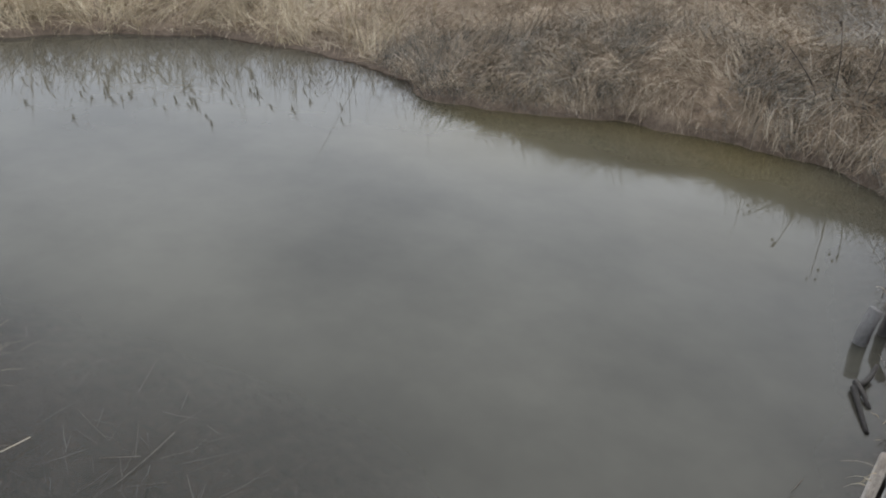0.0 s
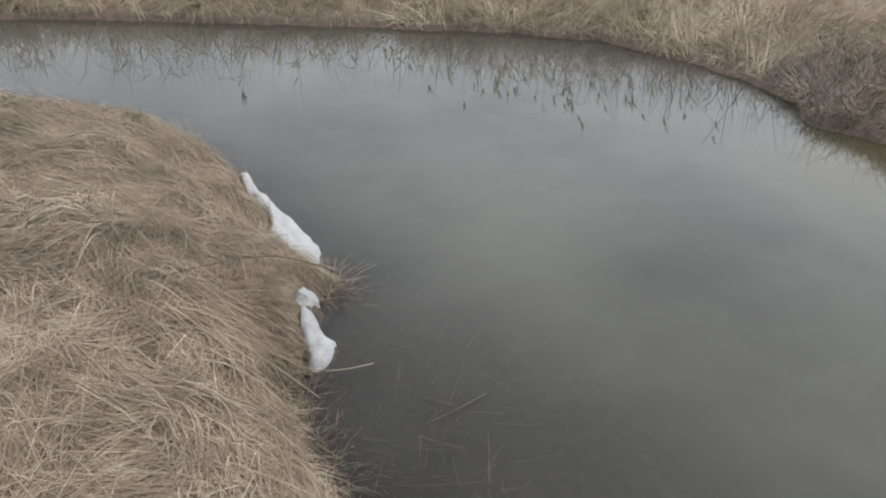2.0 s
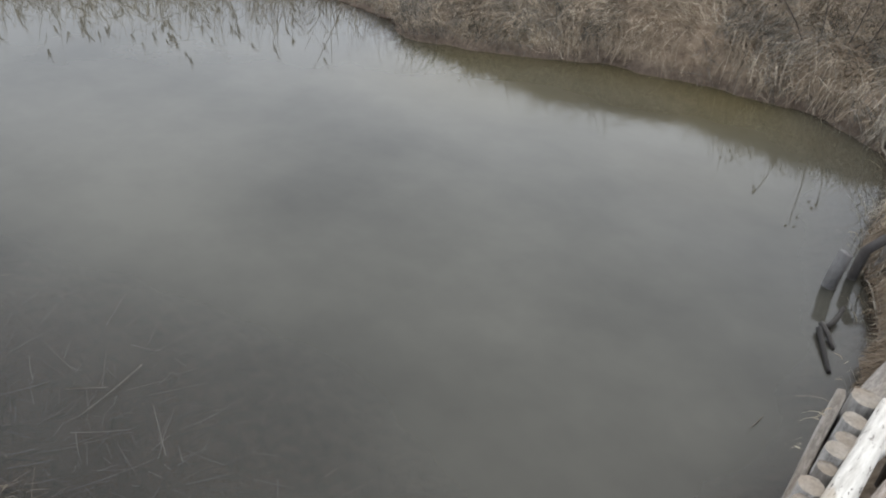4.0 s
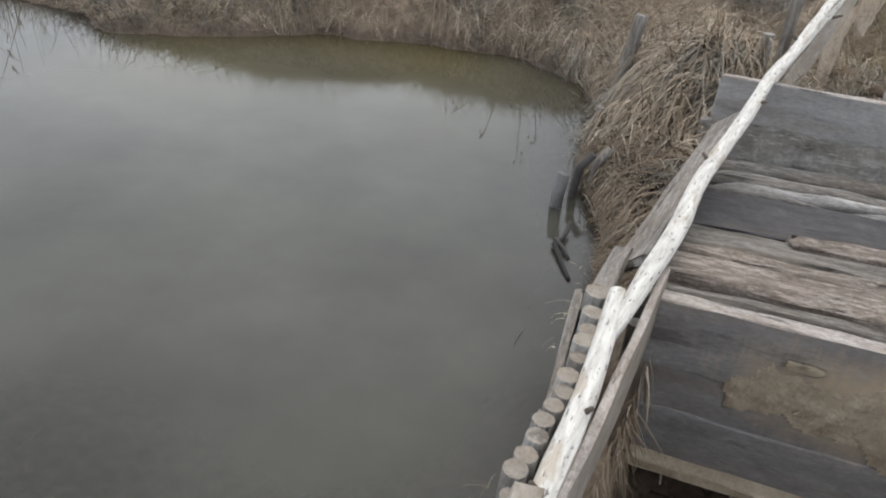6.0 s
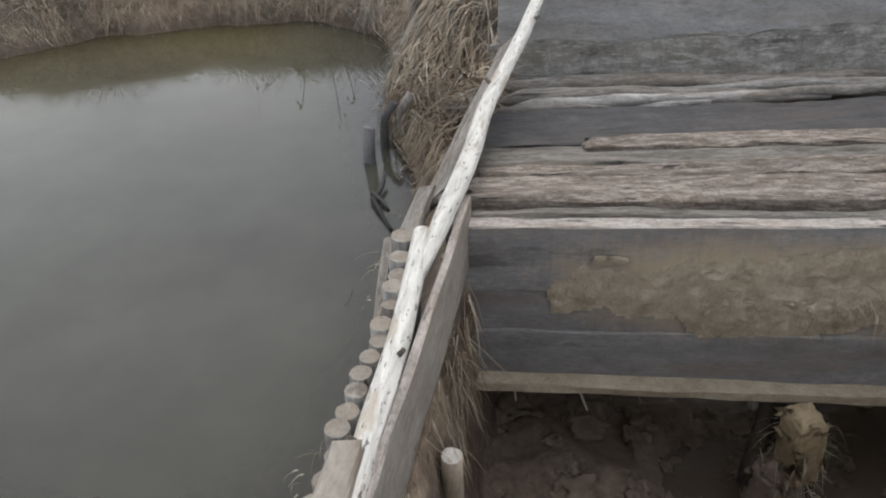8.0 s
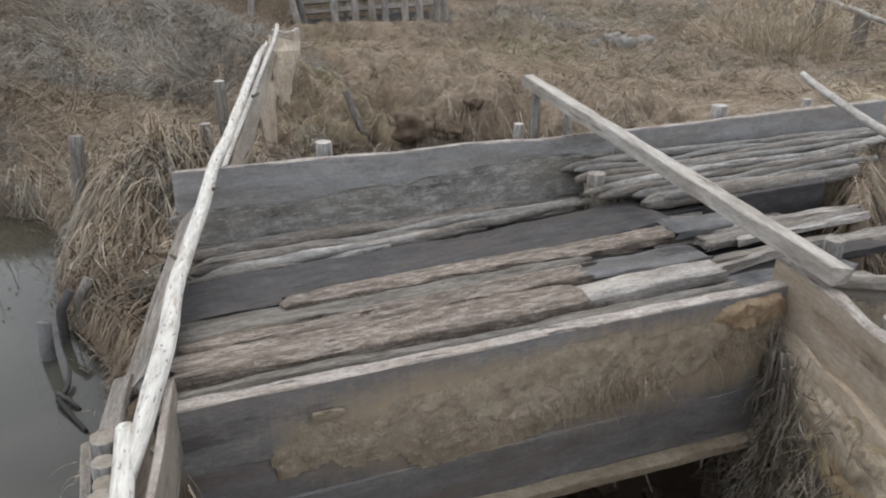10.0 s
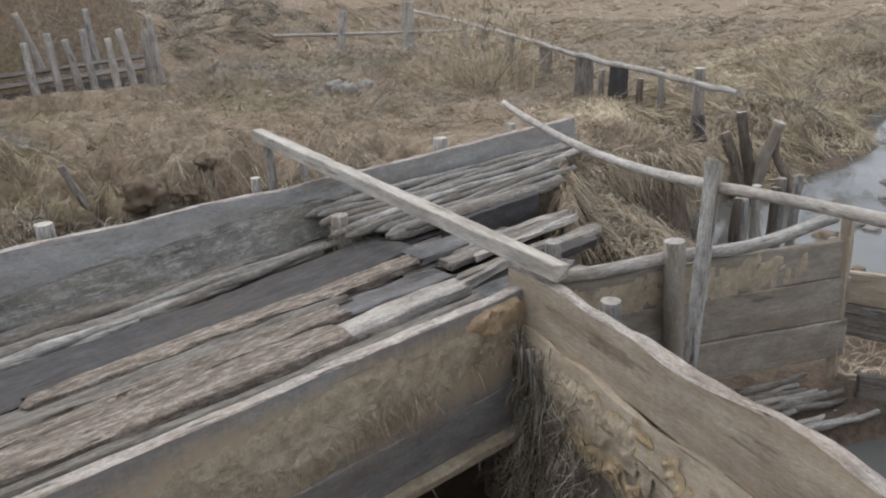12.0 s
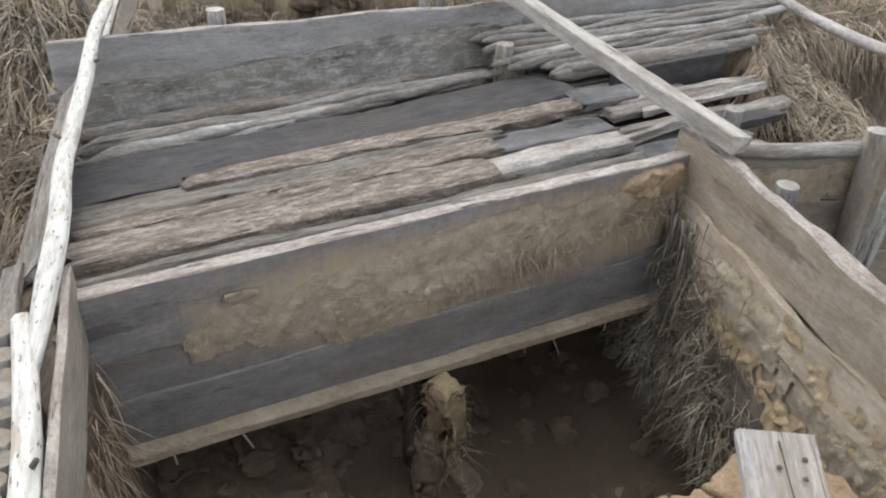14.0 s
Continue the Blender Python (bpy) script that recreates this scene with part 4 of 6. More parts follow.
stake((3.09, 3.23, 0.1), 0.46, 0.058, GREY, ends=BLEACHED, label="short mossy grey stump with straw round it", seed=120, name="stump")

long_pole = pole("long_pole", [(4.68, 3.08, 0.905), (4.26, 2.4, 0.815), (3.88, 1.81, 0.798), (3.6, 1.37, 0.823), (3.41, 1.04, 0.855), (3.3, 0.65, 0.865), (3.15, 0.1, 0.87), (3.05, -0.4, 0.9)],
                 0.023, 0.03, PALE, seed=130, ends=CUT, wobble=0.01)
tagged(long_pole, "long bent grey pole used as a handrail", "pole")

# ---- wing walls ----
wing = thing("wing_wall", (2.6, 0.9, 0), "wing wall of wide sawn boards caked with clay", "wall")
wall_board("board", (2.97, 1.86, 0.46), (2.02, -0.25, 0.42), 0.3, 0.06, TAN, wing, seed=140, top=0.045, warp=0.03, rough=0.012, step=0.05, edge=EDGE)
wall_board("board", (2.93, 1.8, 0.18), (2.0, -0.2, 0.1), 0.17, 0.05, TAN, wing, seed=141, lean=0.3, top=0.03, rough=0.014, step=0.05)
wall_board("board", (2.91, 1.75, -0.0), (1.96, -0.15, -0.1), 0.2, 0.05, TAN, wing, seed=142, lean=0.12, top=0.025, rough=0.014, step=0.05)
wall_board("board", (2.94, 1.7, -0.22), (2.01, -0.1, -0.3), 0.24, 0.05, DRAB, wing, seed=143, lean=0.2, top=0.02, rough=0.012, step=0.05)
wing2 = thing("wing_wall", (3.8, 1.2, 0), "board wall along the outlet with a log on top", "wall")
wall_board("board", (3.12, 1.67, 0.36), (4.62, 0.69, 0.30), 0.22, 0.05, DRAB, wing2, seed=150)
wall_board("board", (3.14, 1.65, 0.135), (4.62, 0.68, 0.075), 0.26, 0.05, DRAB, wing2, seed=151)
wall_board("board", (3.14, 1.63, -0.13), (4.62, 0.67, -0.19), 0.24, 0.05, DRAB, wing2, seed=152)
pole("log", [(3.05, 1.7, 0.39), (3.55, 1.34, 0.39), (4.0, 1.06, 0.38), (4.55, 0.76, 0.43)], 0.038, 0.035, POLE, wing2, seed=153, ends=CUT)
wing3 = thing("wing_wall", (4.8, 0.2, 0), "low plank wall across the outlet", "wall")
wall_board("board", (4.74, 0.72, 0.06), (4.95, -0.9, 0.06), 0.2, 0.045, TAN, wing3, seed=160)
wall_board("board", (4.74, 0.70, -0.15), (4.95, -0.9, -0.15), 0.2, 0.045, GREY, wing3, seed=161)
wall_board("board", (4.42, 0.5, -0.42), (4.75, -0.6, -0.40), 0.26, 0.045, OLD, wing3, seed=162)
plank("post", (4.62, 0.68, -0.8), (4.6, 0.7, 0.42), 0.075, 0.06, TAN, wing2, up=(0, 1, 0), seed=163)
stake((3.58, 1.25, -0.7), 0.5, 0.058, DRAB, (-0.01, 0.03), "thick tan log post against the board wall", seed=170, name="post")
tagged(plank("post", (3.385, 1.12, -0.8), (3.38, 1.06, 0.975), 0.07, 0.06, POLE, up=(0, 1, 0), seed=171), "tall squared grey post that holds the long pole", "post")
stake((3.1, 1.4, -0.7), 0.32, 0.055, label="sawn grey stake between the wing walls", seed=172)
stake((3.44, 1.92, -0.5), 0.42, 0.05, label="sawn grey stake at the corner of the sluice", seed=173)
stake((2.47, 0.0, -0.3), 0.95, 0.05, TAN, (-0.38, -0.05), "leaning peeled tan log against the wing wall", seed=174, name="log")

# ---- the dam: birch rails, stakes and boards ----
rail = pole("birch_rail", [(0.22, 1.85, 0.43), (0.34, 2.18, 0.47), (0.46, 2.46, 0.51), (0.57, 2.8, 0.55), (0.76, 3.23, 0.61), (1.0, 3.8, 0.69), (1.17, 4.14, 0.735), (1.36, 4.57, 0.785),
                           (1.85, 5.64, 0.92), (2.06, 6.02, 0.97)], 0.036, 0.025, BIRCH, seed=180, ends=CUT, sides=12, wobble=0.008, tip=0.3)
tagged(rail, "long white birch trunk laid as a rail", "rail")
rail3 = pole("birch_rail", [(0.25, 2.1, 0.43), (0.15, 1.62, 0.43), (0.07, 1.32, 0.43), (0.01, 1.1, 0.43), (-0.12, 0.6, 0.43)], 0.032, 0.036, BIRCH, seed=186, ends=CUT, sides=12)
tagged(rail3, "thick bleached log along the top of the dam", "rail")
rail2 = pole("birch_rail", [(1.16, 4.33, 0.49), (1.65, 5.2, 0.75), (2.04, 5.8, 1.03), (2.13, 5.95, 1.12)], 0.016, 0.016, BIRCH, seed=181, ends=CUT)
tagged(rail2, "thin white birch pole beside the thick rail", "rail")
tagged(plank("slanting_board", (1.265, 4.44, 0.44), (2.1, 5.98, 0.97), 0.11, 0.03, DRAB, up=(0.25, -0.18, 0.19), seed=189, ragged=0.04), "drab grey board slanting up under the thin white pole", "board")
for trunk, (x, y, z), way in ((rail, (0.63, 2.94, 0.57), (-0.04, 0.02, 0.04)), (rail, (0.89, 3.53, 0.655), (0.05, -0.01, 0.02)), (rail, (1.26, 4.35, 0.76), (-0.04, 0.03, 0.03)),
                              (rail3, (0.12, 1.5, 0.43), (0.03, -0.01, 0.045)), (rail3, (0.04, 1.22, 0.43), (-0.03, 0.0, 0.04)), (rail2, (1.5, 4.7, 0.84), (0.05, 0.0, 0.02))):
    a = Vector((x, y, z))
    pole("branch_stub", [a, a + Vector(way) * 0.6, a + Vector(way)], 0.01, 0.007, BARK, trunk, seed=int(x * 100), sides=7, label="short dark stub of a cut branch")
inner = thing("dam_board", (0.25, 1.7, 0.3), "split board lining the inside of the dam", "board")
wall_board("board", (0.425, 2.3, 0.44), (0.0, 0.95, 0.43), 0.26, 0.026, DRAB, inner, seed=182, top=0.012, lean=0.0, edge=EDGE)
tagged(plank("dam_board", (0.01, 1.19, 0.475), (-0.1, 0.75, 0.48), 0.07, 0.03, DRAB, seed=188), "tan split board lying on the birch log", "board")
outer = thing("dam_board", (0.0, 1.6, 0.2), "grey board outside the row of stakes", "board")
wall_board("board", (0.142, 2.2, 0.37), (0.055, 1.62, 0.31), 0.5, 0.03, GREY, outer, seed=183)
wall_board("board", (0.045, 1.64, 0.3), (-0.12, 1.0, 0.3), 0.5, 0.03, GREY, outer, seed=187)
tagged(plank("dam_board", (0.31, 2.4, 0.37), (0.84, 3.72, 0.5), 0.15, 0.035, GREY, up=(-0.62, 0.2, 0.7), seed=184), "wide grey board lying beside the birch rail", "board")
tagged(plank("dam_board", (0.21, 2.16, 0.38), (0.3, 2.5, 0.36), 0.075, 0.03, GREY, up=(-0.3, 0.1, 0.9), seed=185), "short grey board stub at the dam", "board")
for k, (x, y, r, top) in enumerate(((0.18, 2.1, 0.052, 0.43), (0.16, 1.98, 0.042, 0.43), (0.15, 1.9, 0.038, 0.42), (0.13, 1.83, 0.04, 0.43), (0.12, 1.77, 0.033, 0.41),
                                    (0.09, 1.67, 0.04, 0.42), (0.08, 1.61, 0.036, 0.41), (0.055, 1.54, 0.034, 0.42), (0.03, 1.48, 0.036, 0.42),
                                    (0.015, 1.42, 0.036, 0.42), (-0.005, 1.36, 0.036, 0.41), (-0.03, 1.3, 0.038, 0.42), (-0.04, 1.23, 0.026, 0.41),
                                    (-0.06, 1.17, 0.034, 0.4), (-0.08, 1.1, 0.036, 0.41), (-0.1, 1.02, 0.036, 0.41), (-0.12, 0.94, 0.036, 0.41))):
    stake((x, y, 0.0), top, r * 0.9, POLE, (0.02, 0.0), "sawn round stake in the row along the dam", "stakes along the dam", 190 + k, deep=0.4, ends=DRAB)
stake((0.26, 1.5, -0.7), 0.05, 0.035, TAN, label="sawn tan stake inside the dam", seed=210)
stake((0.36, 2.15, -0.8), 0.3, 0.03, BARK, (-0.02, 0.0), "thin bark-covered stake inside the dam", seed=212)
leg = thing("leg", (1.66, 2.0, -1.05), "clay-caked leg standing under the sluice", "post")
pole("post", [(1.6, 2.06, -1.2), (1.6, 2.06, -0.8), (1.61, 2.06, -0.34)], 0.05, 0.048, BARK, leg, seed=213, label="dark round post")
part("clay_block", crumbled(boxy(lump_mesh("clay_block", 0.065, 0.065, 0.21, 214, 0.14, 5), 0.4), 0.02), WINGCLAY, leg, "block of clay and straw packed round the post", pose(1.655, 1.9, -0.58, 6, -12, 8))
part("clay_foot", crumbled(boxy(lump_mesh("clay_foot", 0.075, 0.065, 0.16, 215, 0.5, 5), 0.6), 0.016), MUDDY, leg, "lump of clay at the foot of the post", pose(1.6, 1.93, -0.86, 0, 6, 40))

# stakes standing in the pond and the post on the mound
for k, (x, y, top, r, tilt, mat) in enumerate(((0.07, 3.51, 0.18, 0.034, (0.12, 0.1), FLINT), (0.17, 3.66, 0.24, 0.025, (0.25, 0.1), DARK), (0.27, 3.76, 0.24, 0.028, (0.22, 0.1), GREY),
                                               (0.31, 4.55, 0.2, 0.05, (0.02, 0), GREY), (0.42, 5.0, 0.66, 0.045, (0.1, 0.05), GREY), (0.6, 4.85, 0.4, 0.06, (0.02, 0), DRAB))):
    stake((x, y, 0.0), top, r, mat, tilt, "weathered stake in the pond edge", "", 220 + k, deep=0.5, ends=mat, bend=-0.03 if k in (1, 2) else 0.0)
for k, pts in enumerate(([(0.08, 3.09, 0.02), (0.11, 2.97, 0.015), (0.15, 2.82, 0.005)], [(0.08, 3.12, 0.03), (0.12, 3.06, 0.02), (0.15, 3.0, 0.0)], [(0.1, 3.11, 0.02), (0.13, 3.18, 0.03), (0.15, 3.27, 0.05)])):
    tagged(pole("broken_branch", pts, 0.013, 0.009, SODDEN_WOOD, seed=228 + k, sides=7, step=0.03, wobble=0.006), "dark broken branch at the water's surface", "branch")

# ---- clay, daub and mud ----


def daub(name, place, s_range, z_range, cover, parent, material, seed, thick=0.02, step=0.016, label="", sharp=0.5, lumps=1.0, crisp=False):
    """A skin of clay over a wall: place(s, z, out) gives points, cover(s, z) above 0 where it sticks."""
    ss, zs = np.arange(*s_range, step), np.arange(*z_range, step)
    gs, gz2 = np.meshgrid(ss, zs, indexing="ij")
    c = cover(gs, gz2) + 0.4 * fuzz(gs, gz2, 5, seed) + 0.35 * fuzz(gs, gz2, 16, seed + 1) + 0.25 * fuzz(gs, gz2 * 0.3, 34, seed + 4)
    out = ease(c, 0, sharp) * thick * (1 + lumps * (0.3 * fuzz(gs, gz2, 14, seed + 2) + 0.5 * fuzz(gs, gz2, 50, seed + 3) + 0.3 * fuzz(gs, gz2, 24, seed + 5))) - 0.004
    verts, faces, key = [], [], {}
    for i in range(len(ss) - 1):
        for j in range(len(zs) - 1):
            if max(c[i, j], c[i + 1, j], c[i, j + 1], c[i + 1, j + 1]) <= 0:
                continue
            f = []
            for a, b in ((i, j), (i + 1, j), (i + 1, j + 1), (i, j + 1)):
                if (a, b) not in key:
                    key[a, b] = len(verts)
                    verts.append(place(gs[a, b], gz2[a, b], out[a, b]))
                f.append(key[a, b])
            faces.append(tuple(f))
    return part(name, mesh_of(name, verts, faces, not crisp), material, parent, label, Matrix.Identity(4))


near_face = lambda s, z, out: deck(s, -0.1105 - out, z)
clay_top_edge = lambda s: 0.225 + 0.04 * ease(s, 0.6, 1.3) + 0.035 * fuzz(s, 0, 3.5, 35)
clay_low_edge = lambda s: -0.0 - 0.095 * ease(s, 0.45, 0.95) + 0.05 * ease(s, 1.1, 1.5) + 0.13 * ease(s, 1.9, 2.3) + 0.035 * fuzz(s, 0, 4.5, 36)
ragged_start = lambda s, z: 1.6 * (1 - ease(s + 0.09 * fuzz(s, z, 9, 37) + 0.05 * fuzz(s, z, 24, 38) - 0.35 * (z - 0.1), 0.2, 0.5))
daub("clay_daub", near_face, (0.2, 2.6), (-0.24, 0.34),
     lambda s, z: np.minimum(np.minimum(clay_top_edge(s) - z, z - clay_low_edge(s)) / 0.06, 0.9) - ragged_start(s, z) + 0.45 * fuzz(s, z, 3.2, 39) + 0.3 * fuzz(s, z * 0.35, 22, 40),
     near_wall, DAUB, 31, 0.009, 0.012, label="dry clay smeared over the boards", sharp=1.3, lumps=1.2)
daub("clay_daub", near_face, (0.3, 2.5), (-0.14, 0.2),
     lambda s, z: 0.25 - ((z - 0.03 - 0.04 * ease(s, 1.0, 2.0) - 0.05 * fuzz(s, 0, 3.0, 7)) / 0.075) ** 2 - 0.2 * (1 - ease(s, 0.4, 0.8)) + 0.35 * fuzz(s, z, 8, 41), near_wall, DAUB, 44, 0.03, 0.009, label="crumbling clay mixed with chaff", sharp=1.2, lumps=1.3)
rnd = random.Random(31)
for k in range(9):
    a = rnd.uniform(0.5, 2.3)
    z = 0.03 + 0.04 * min(1.0, max(0.0, a - 1.0)) + rnd.gauss(0, 0.035)
    r = rnd.uniform(0.006, 0.015)
    part("crumb", lump_mesh("crumb", r, r * 0.5, r * rnd.uniform(0.5, 0.9), 90 + k, 0.6, 2), DAUB, near_wall, "", pose(*deck(a, -0.128, z), 0, rnd.uniform(-40, 40), -10))
daub("clay_daub", near_face, (2.05, 2.58), (0.14, 0.36), lambda s, z: 1.0 - ((z - 0.275) / 0.06) ** 2 - ((s - 2.35) / 0.2) ** 2, near_wall, CLAY, 34, 0.03, 0.012, sharp=0.3, label="thick lump of tan clay in the corner")
part("clay_flake", crumbled(boxy(lump_mesh("clay_flake", 0.06, 0.008, 0.018, 12, 0.3, 4), 0.6), 0.004), DAUB, near_wall, "loose flake of clay", pose(*deck(0.5, -0.122, 0.235), 8, 0, -10))
W0, W1 = Vector((2.95, 1.8, 0)), Vector((2.0, -0.22, 0))
WX = (W1 - W0).normalized()
WN = Vector((WX.y, -WX.x, 0))
wing_face = lambda s, z, out: W0 + WX * s + WN * (0.068 + out + 0.12 * max(0.0, 0.1 - z)) + Vector((0, 0, z))
daub("clay_daub", wing_face, (0.25, 2.1), (-0.5, 0.2), lambda s, z: np.maximum(0.4 - ((z - 0.03 + 0.07 * s) / 0.14) ** 2, -1.0), wing, DAUB, 37, 0.012, 0.01, label="clay smeared over the boards", sharp=0.5)
for k, (mid, fade) in enumerate(((0.11, 0.085), (-0.04, 0.075))):
    daub("clay_daub", wing_face, (0.3, 2.1), (-0.45, 0.22), lambda s, z: 0.3 - ((z - mid + (0.1 + 0.05 * k) * s) / (1.4 * fade)) ** 2 - 0.5 * (1 - ease(s, 0.3 + 0.2 * k, 0.8)) + 0.35 * fuzz(s, z, 14, 9 + k) + 0.5 * fuzz(s, z, 36, 12 + k), wing, WINGCLAY, 60 + 5 * k, 0.013, 0.006, label="flaking clay packed between the boards", sharp=1.1, lumps=1.5, crisp=True)
W2N = Vector((-0.545, -0.838, 0))
outlet_face = lambda s, z, out: Vector((3.12, 1.67, 0)) + Vector((0.838, -0.545, 0)) * s + W2N * (0.03 + out) + Vector((0, 0, z))
daub("clay_daub", outlet_face, (0.05, 1.5), (0.02, 0.34), lambda s, z: 0.5 - ((z - 0.2) / 0.13) ** 2, wing2, DAUB, 41, 0.007)

clay_bank = thing("clay_bank", (1.5, 0.3, 0.3), "bank of dry cracked tan clay above the pit", "clay")
rnd = random.Random(11)


def clod_mesh(name, ring, top, low):
    """A slab of cracked clay: an uneven, crumbled outline and a nearly flat, lightly pitted top."""
    k = len(ring)
    cx, cy = sum(p[0] for p in ring) / k, sum(p[1] for p in ring) / k
    tilt = rnd.uniform(-0.04, 0.04), rnd.uniform(-0.04, 0.04)
    lift = lambda x, y: (x - cx) * tilt[0] + (y - cy) * tilt[1]
    verts = []
    for size, drop, j in ((0.97, top - low, 0.004), (1.0, 0.03, 0.004), (1.0, 0.008, 0.002), (0.96, 0.0, 0.001), (0.8, -0.002, 0.0), (0.6, -0.003, 0.0), (0.3, -0.003, 0.0)):
        for x, y in ring:
            px, py = cx + (x - cx) * size + rnd.uniform(-j, j), cy + (y - cy) * size + rnd.uniform(-j, j)
            pits = 0.004 * float(fuzz(px, py, 40, 75)) + 0.003 * float(fuzz(px, py, 90, 76))
            verts.append((px, py, top - drop + lift(px, py) + pits + rnd.uniform(-j, j)))
    verts.append((cx, cy, top + 0.003))
    faces = [(r * k + i, r * k + (i + 1) % k, (r + 1) * k + (i + 1) % k, (r + 1) * k + i) for r in range(6) for i in range(k)]
    faces += [(6 * k + i, 6 * k + (i + 1) % k, 7 * k) for i in range(k)]
    me = mesh_of(name, verts, faces)
    me.polygons.foreach_set("use_smooth", [q >= 2 * k for q in range(len(me.polygons))])
    return me


def cells(x0, x1, y0, y1, step):
    """Convex cells round jittered seeds."""
    seeds = {}
    for i in range(int((x1 - x0) / step) + 3):
        for j in range(int((y1 - y0) / step) + 3):
            seeds[i, j] = (x0 + (i - 1 + rnd.uniform(0.1, 0.9)) * step, y0 + (j - 1 + rnd.uniform(0.1, 0.9)) * step)
    for (i, j), (px, py) in seeds.items():
        ring = [(px - step * 1.5, py - step * 1.5), (px + step * 1.5, py - step * 1.5), (px + step * 1.5, py + step * 1.5), (px - step * 1.5, py + step * 1.5)]
        for di in (-2, -1, 0, 1, 2):
            for dj in (-2, -1, 0, 1, 2):
                q = seeds.get((i + di, j + dj))
                if q is None or q == (px, py):
                    continue
                nx2, ny2 = q[0] - px, q[1] - py
                lim = (nx2 * (px + q[0]) + ny2 * (py + q[1])) / 2 - 0.0028 * math.hypot(nx2, ny2)
                cutd = []
                for a, b in zip(ring, ring[1:] + ring[:1]):
                    da, db = nx2 * a[0] + ny2 * a[1] - lim, nx2 * b[0] + ny2 * b[1] - lim
                    if da <= 0:
                        cutd.append(a)
                    if (da <= 0) != (db <= 0):
                        u = da / (da - db)
                        cutd.append((a[0] + (b[0] - a[0]) * u, a[1] + (b[1] - a[1]) * u))
                ring = cutd
                if len(ring) < 3:
                    break
            if len(ring) < 3:
                break
        if len(ring) >= 3:
            yield px, py, ring


def clay_top(x, y):
    """The clay's surface falls away to the pit."""
    k = max(0.0, 0.1 - float(outside(PIT, x, y)))
    x, y = x + 0.1 * k, y - k
    return float(land(x, y)) + 0.035 + 0.012 * float(fuzz(x, y, 6, 44))


for px, py, ring in cells(0.5, 2.15, -0.35, 0.95, 0.13):
    d = float(outside(PIT, px, py))
    if -0.06 < d < 0.62 and px < 1.82 and px > 0.6:
        rough_ring = []
        for a, b in zip(ring, ring[1:] + ring[:1]):
            for u in (0.0, 0.2, 0.4, 0.6, 0.8):
                qx, qy = a[0] + (b[0] - a[0]) * u, a[1] + (b[1] - a[1]) * u
                wx, wy = float(fuzz(qx, qy, 28, 71)) * 0.012 + float(fuzz(qx, qy, 75, 73)) * 0.005, float(fuzz(qx, qy, 28, 72)) * 0.012 + float(fuzz(qx, qy, 75, 74)) * 0.005
                rough_ring.append((qx + wx, qy + wy))
        top = clay_top(px, py) + rnd.uniform(-0.003, 0.003)
        part("clod", clod_mesh("clod", rough_ring, top, top - 0.12), CLAY, clay_bank, m=Matrix.Identity(4))
mound = part("clay_mound", crumbled(lump_mesh("clay_mound", 0.34, 0.36, 0.2, 6, 0.3, 6), 0.012), CLAY, m=pose(1.98, -0.06, 0.16, 0, 0, 20))
tagged(mound, "heap of dry tan clay against the wing wall", "clay")
nail_board = thing("nailed_board", (1.4, 0.4, 0.5), "bleached board end with nail holes lying on the clay", "board")
plank("board", (1.1, 0.12, 0.385), (1.545, 0.55, 0.478), 0.185, 0.03, NAILED, nail_board, seed=301, rough=0.004, warp=0.0, ragged=0.008, step=0.05)
for x, y in ((1.462, 0.488), (1.478, 0.434), (1.53, 0.465)):
    part("nail_hole", lump_mesh("nail_hole", 0.007, 0.006, 0.004, 3, 0.4, 2), BARK, nail_board, "dark nail hole", pose(x, y, 0.486))
plank("crack", (1.38, 0.39, 0.482), (1.525, 0.53, 0.4925), 0.0025, 0.004, BARK, nail_board, seed=303, rough=0.002, warp=0.0, ragged=0.002, step=0.02, label="dark crack along the grain")
# lumps of mud in the pit
for k in range(110):
    x, y = rnd.uniform(0.3, 1.75), rnd.uniform(0.9, 2.5)
    if float(outside(PIT, x, y)) < -0.1:
        r = rnd.uniform(0.03, 0.12)
        tagged(part("mud_lump", crumbled(boxy(lump_mesh("mud_lump", r, r * rnd.uniform(0.6, 1), r * 0.4, k, 0.8, 4), 0.8), 0.012), MUDDY, m=pose(x, y, float(land(x, y)) + r * 0.02, 0, 0, k * 40)),
               "lump of brown mud on the floor of the pit", "mud", "mud lumps in the pit")

for k in range(44):
    x, y = rnd.uniform(1.7, 2.75), rnd.uniform(1.1, 3.0)
    r = rnd.uniform(0.02, 0.09)
    if float(outside(PIT, x, y)) < -0.1:
        tagged(part("stone", boxy(lump_mesh("stone", r, r * rnd.uniform(0.6, 0.9), r * 0.8, 600 + k, 0.7, 3), 0.9), SOD, m=pose(x, y, -1.0 + 0.05 * r, 0, 0, k * 70)), "wet stone in the brown stream under the sluice", "stone", "stones in the stream")

# ---- snow ----


def snow_patch(spine, widths, high, seed):
    """Old snow: a flattened, melting ridge along a spine, its outline and crust uneven."""
    verts, faces = [], []
    n, m = 26, 14
    pts = [Vector((*p, 0)) for p in spine]
    for i in range(n + 1):
        u = i / n * (len(pts) - 1)
        k = min(int(u), len(pts) - 2)
        c = pts[k].lerp(pts[k + 1], u - k)
        w = widths[k] + (widths[k + 1] - widths[k]) * (u - k)
        ahead = (pts[min(k + 1, len(pts) - 1)] - pts[max(k - 1, 0)]).normalized()
        side = Vector((-ahead.y, ahead.x, 0))
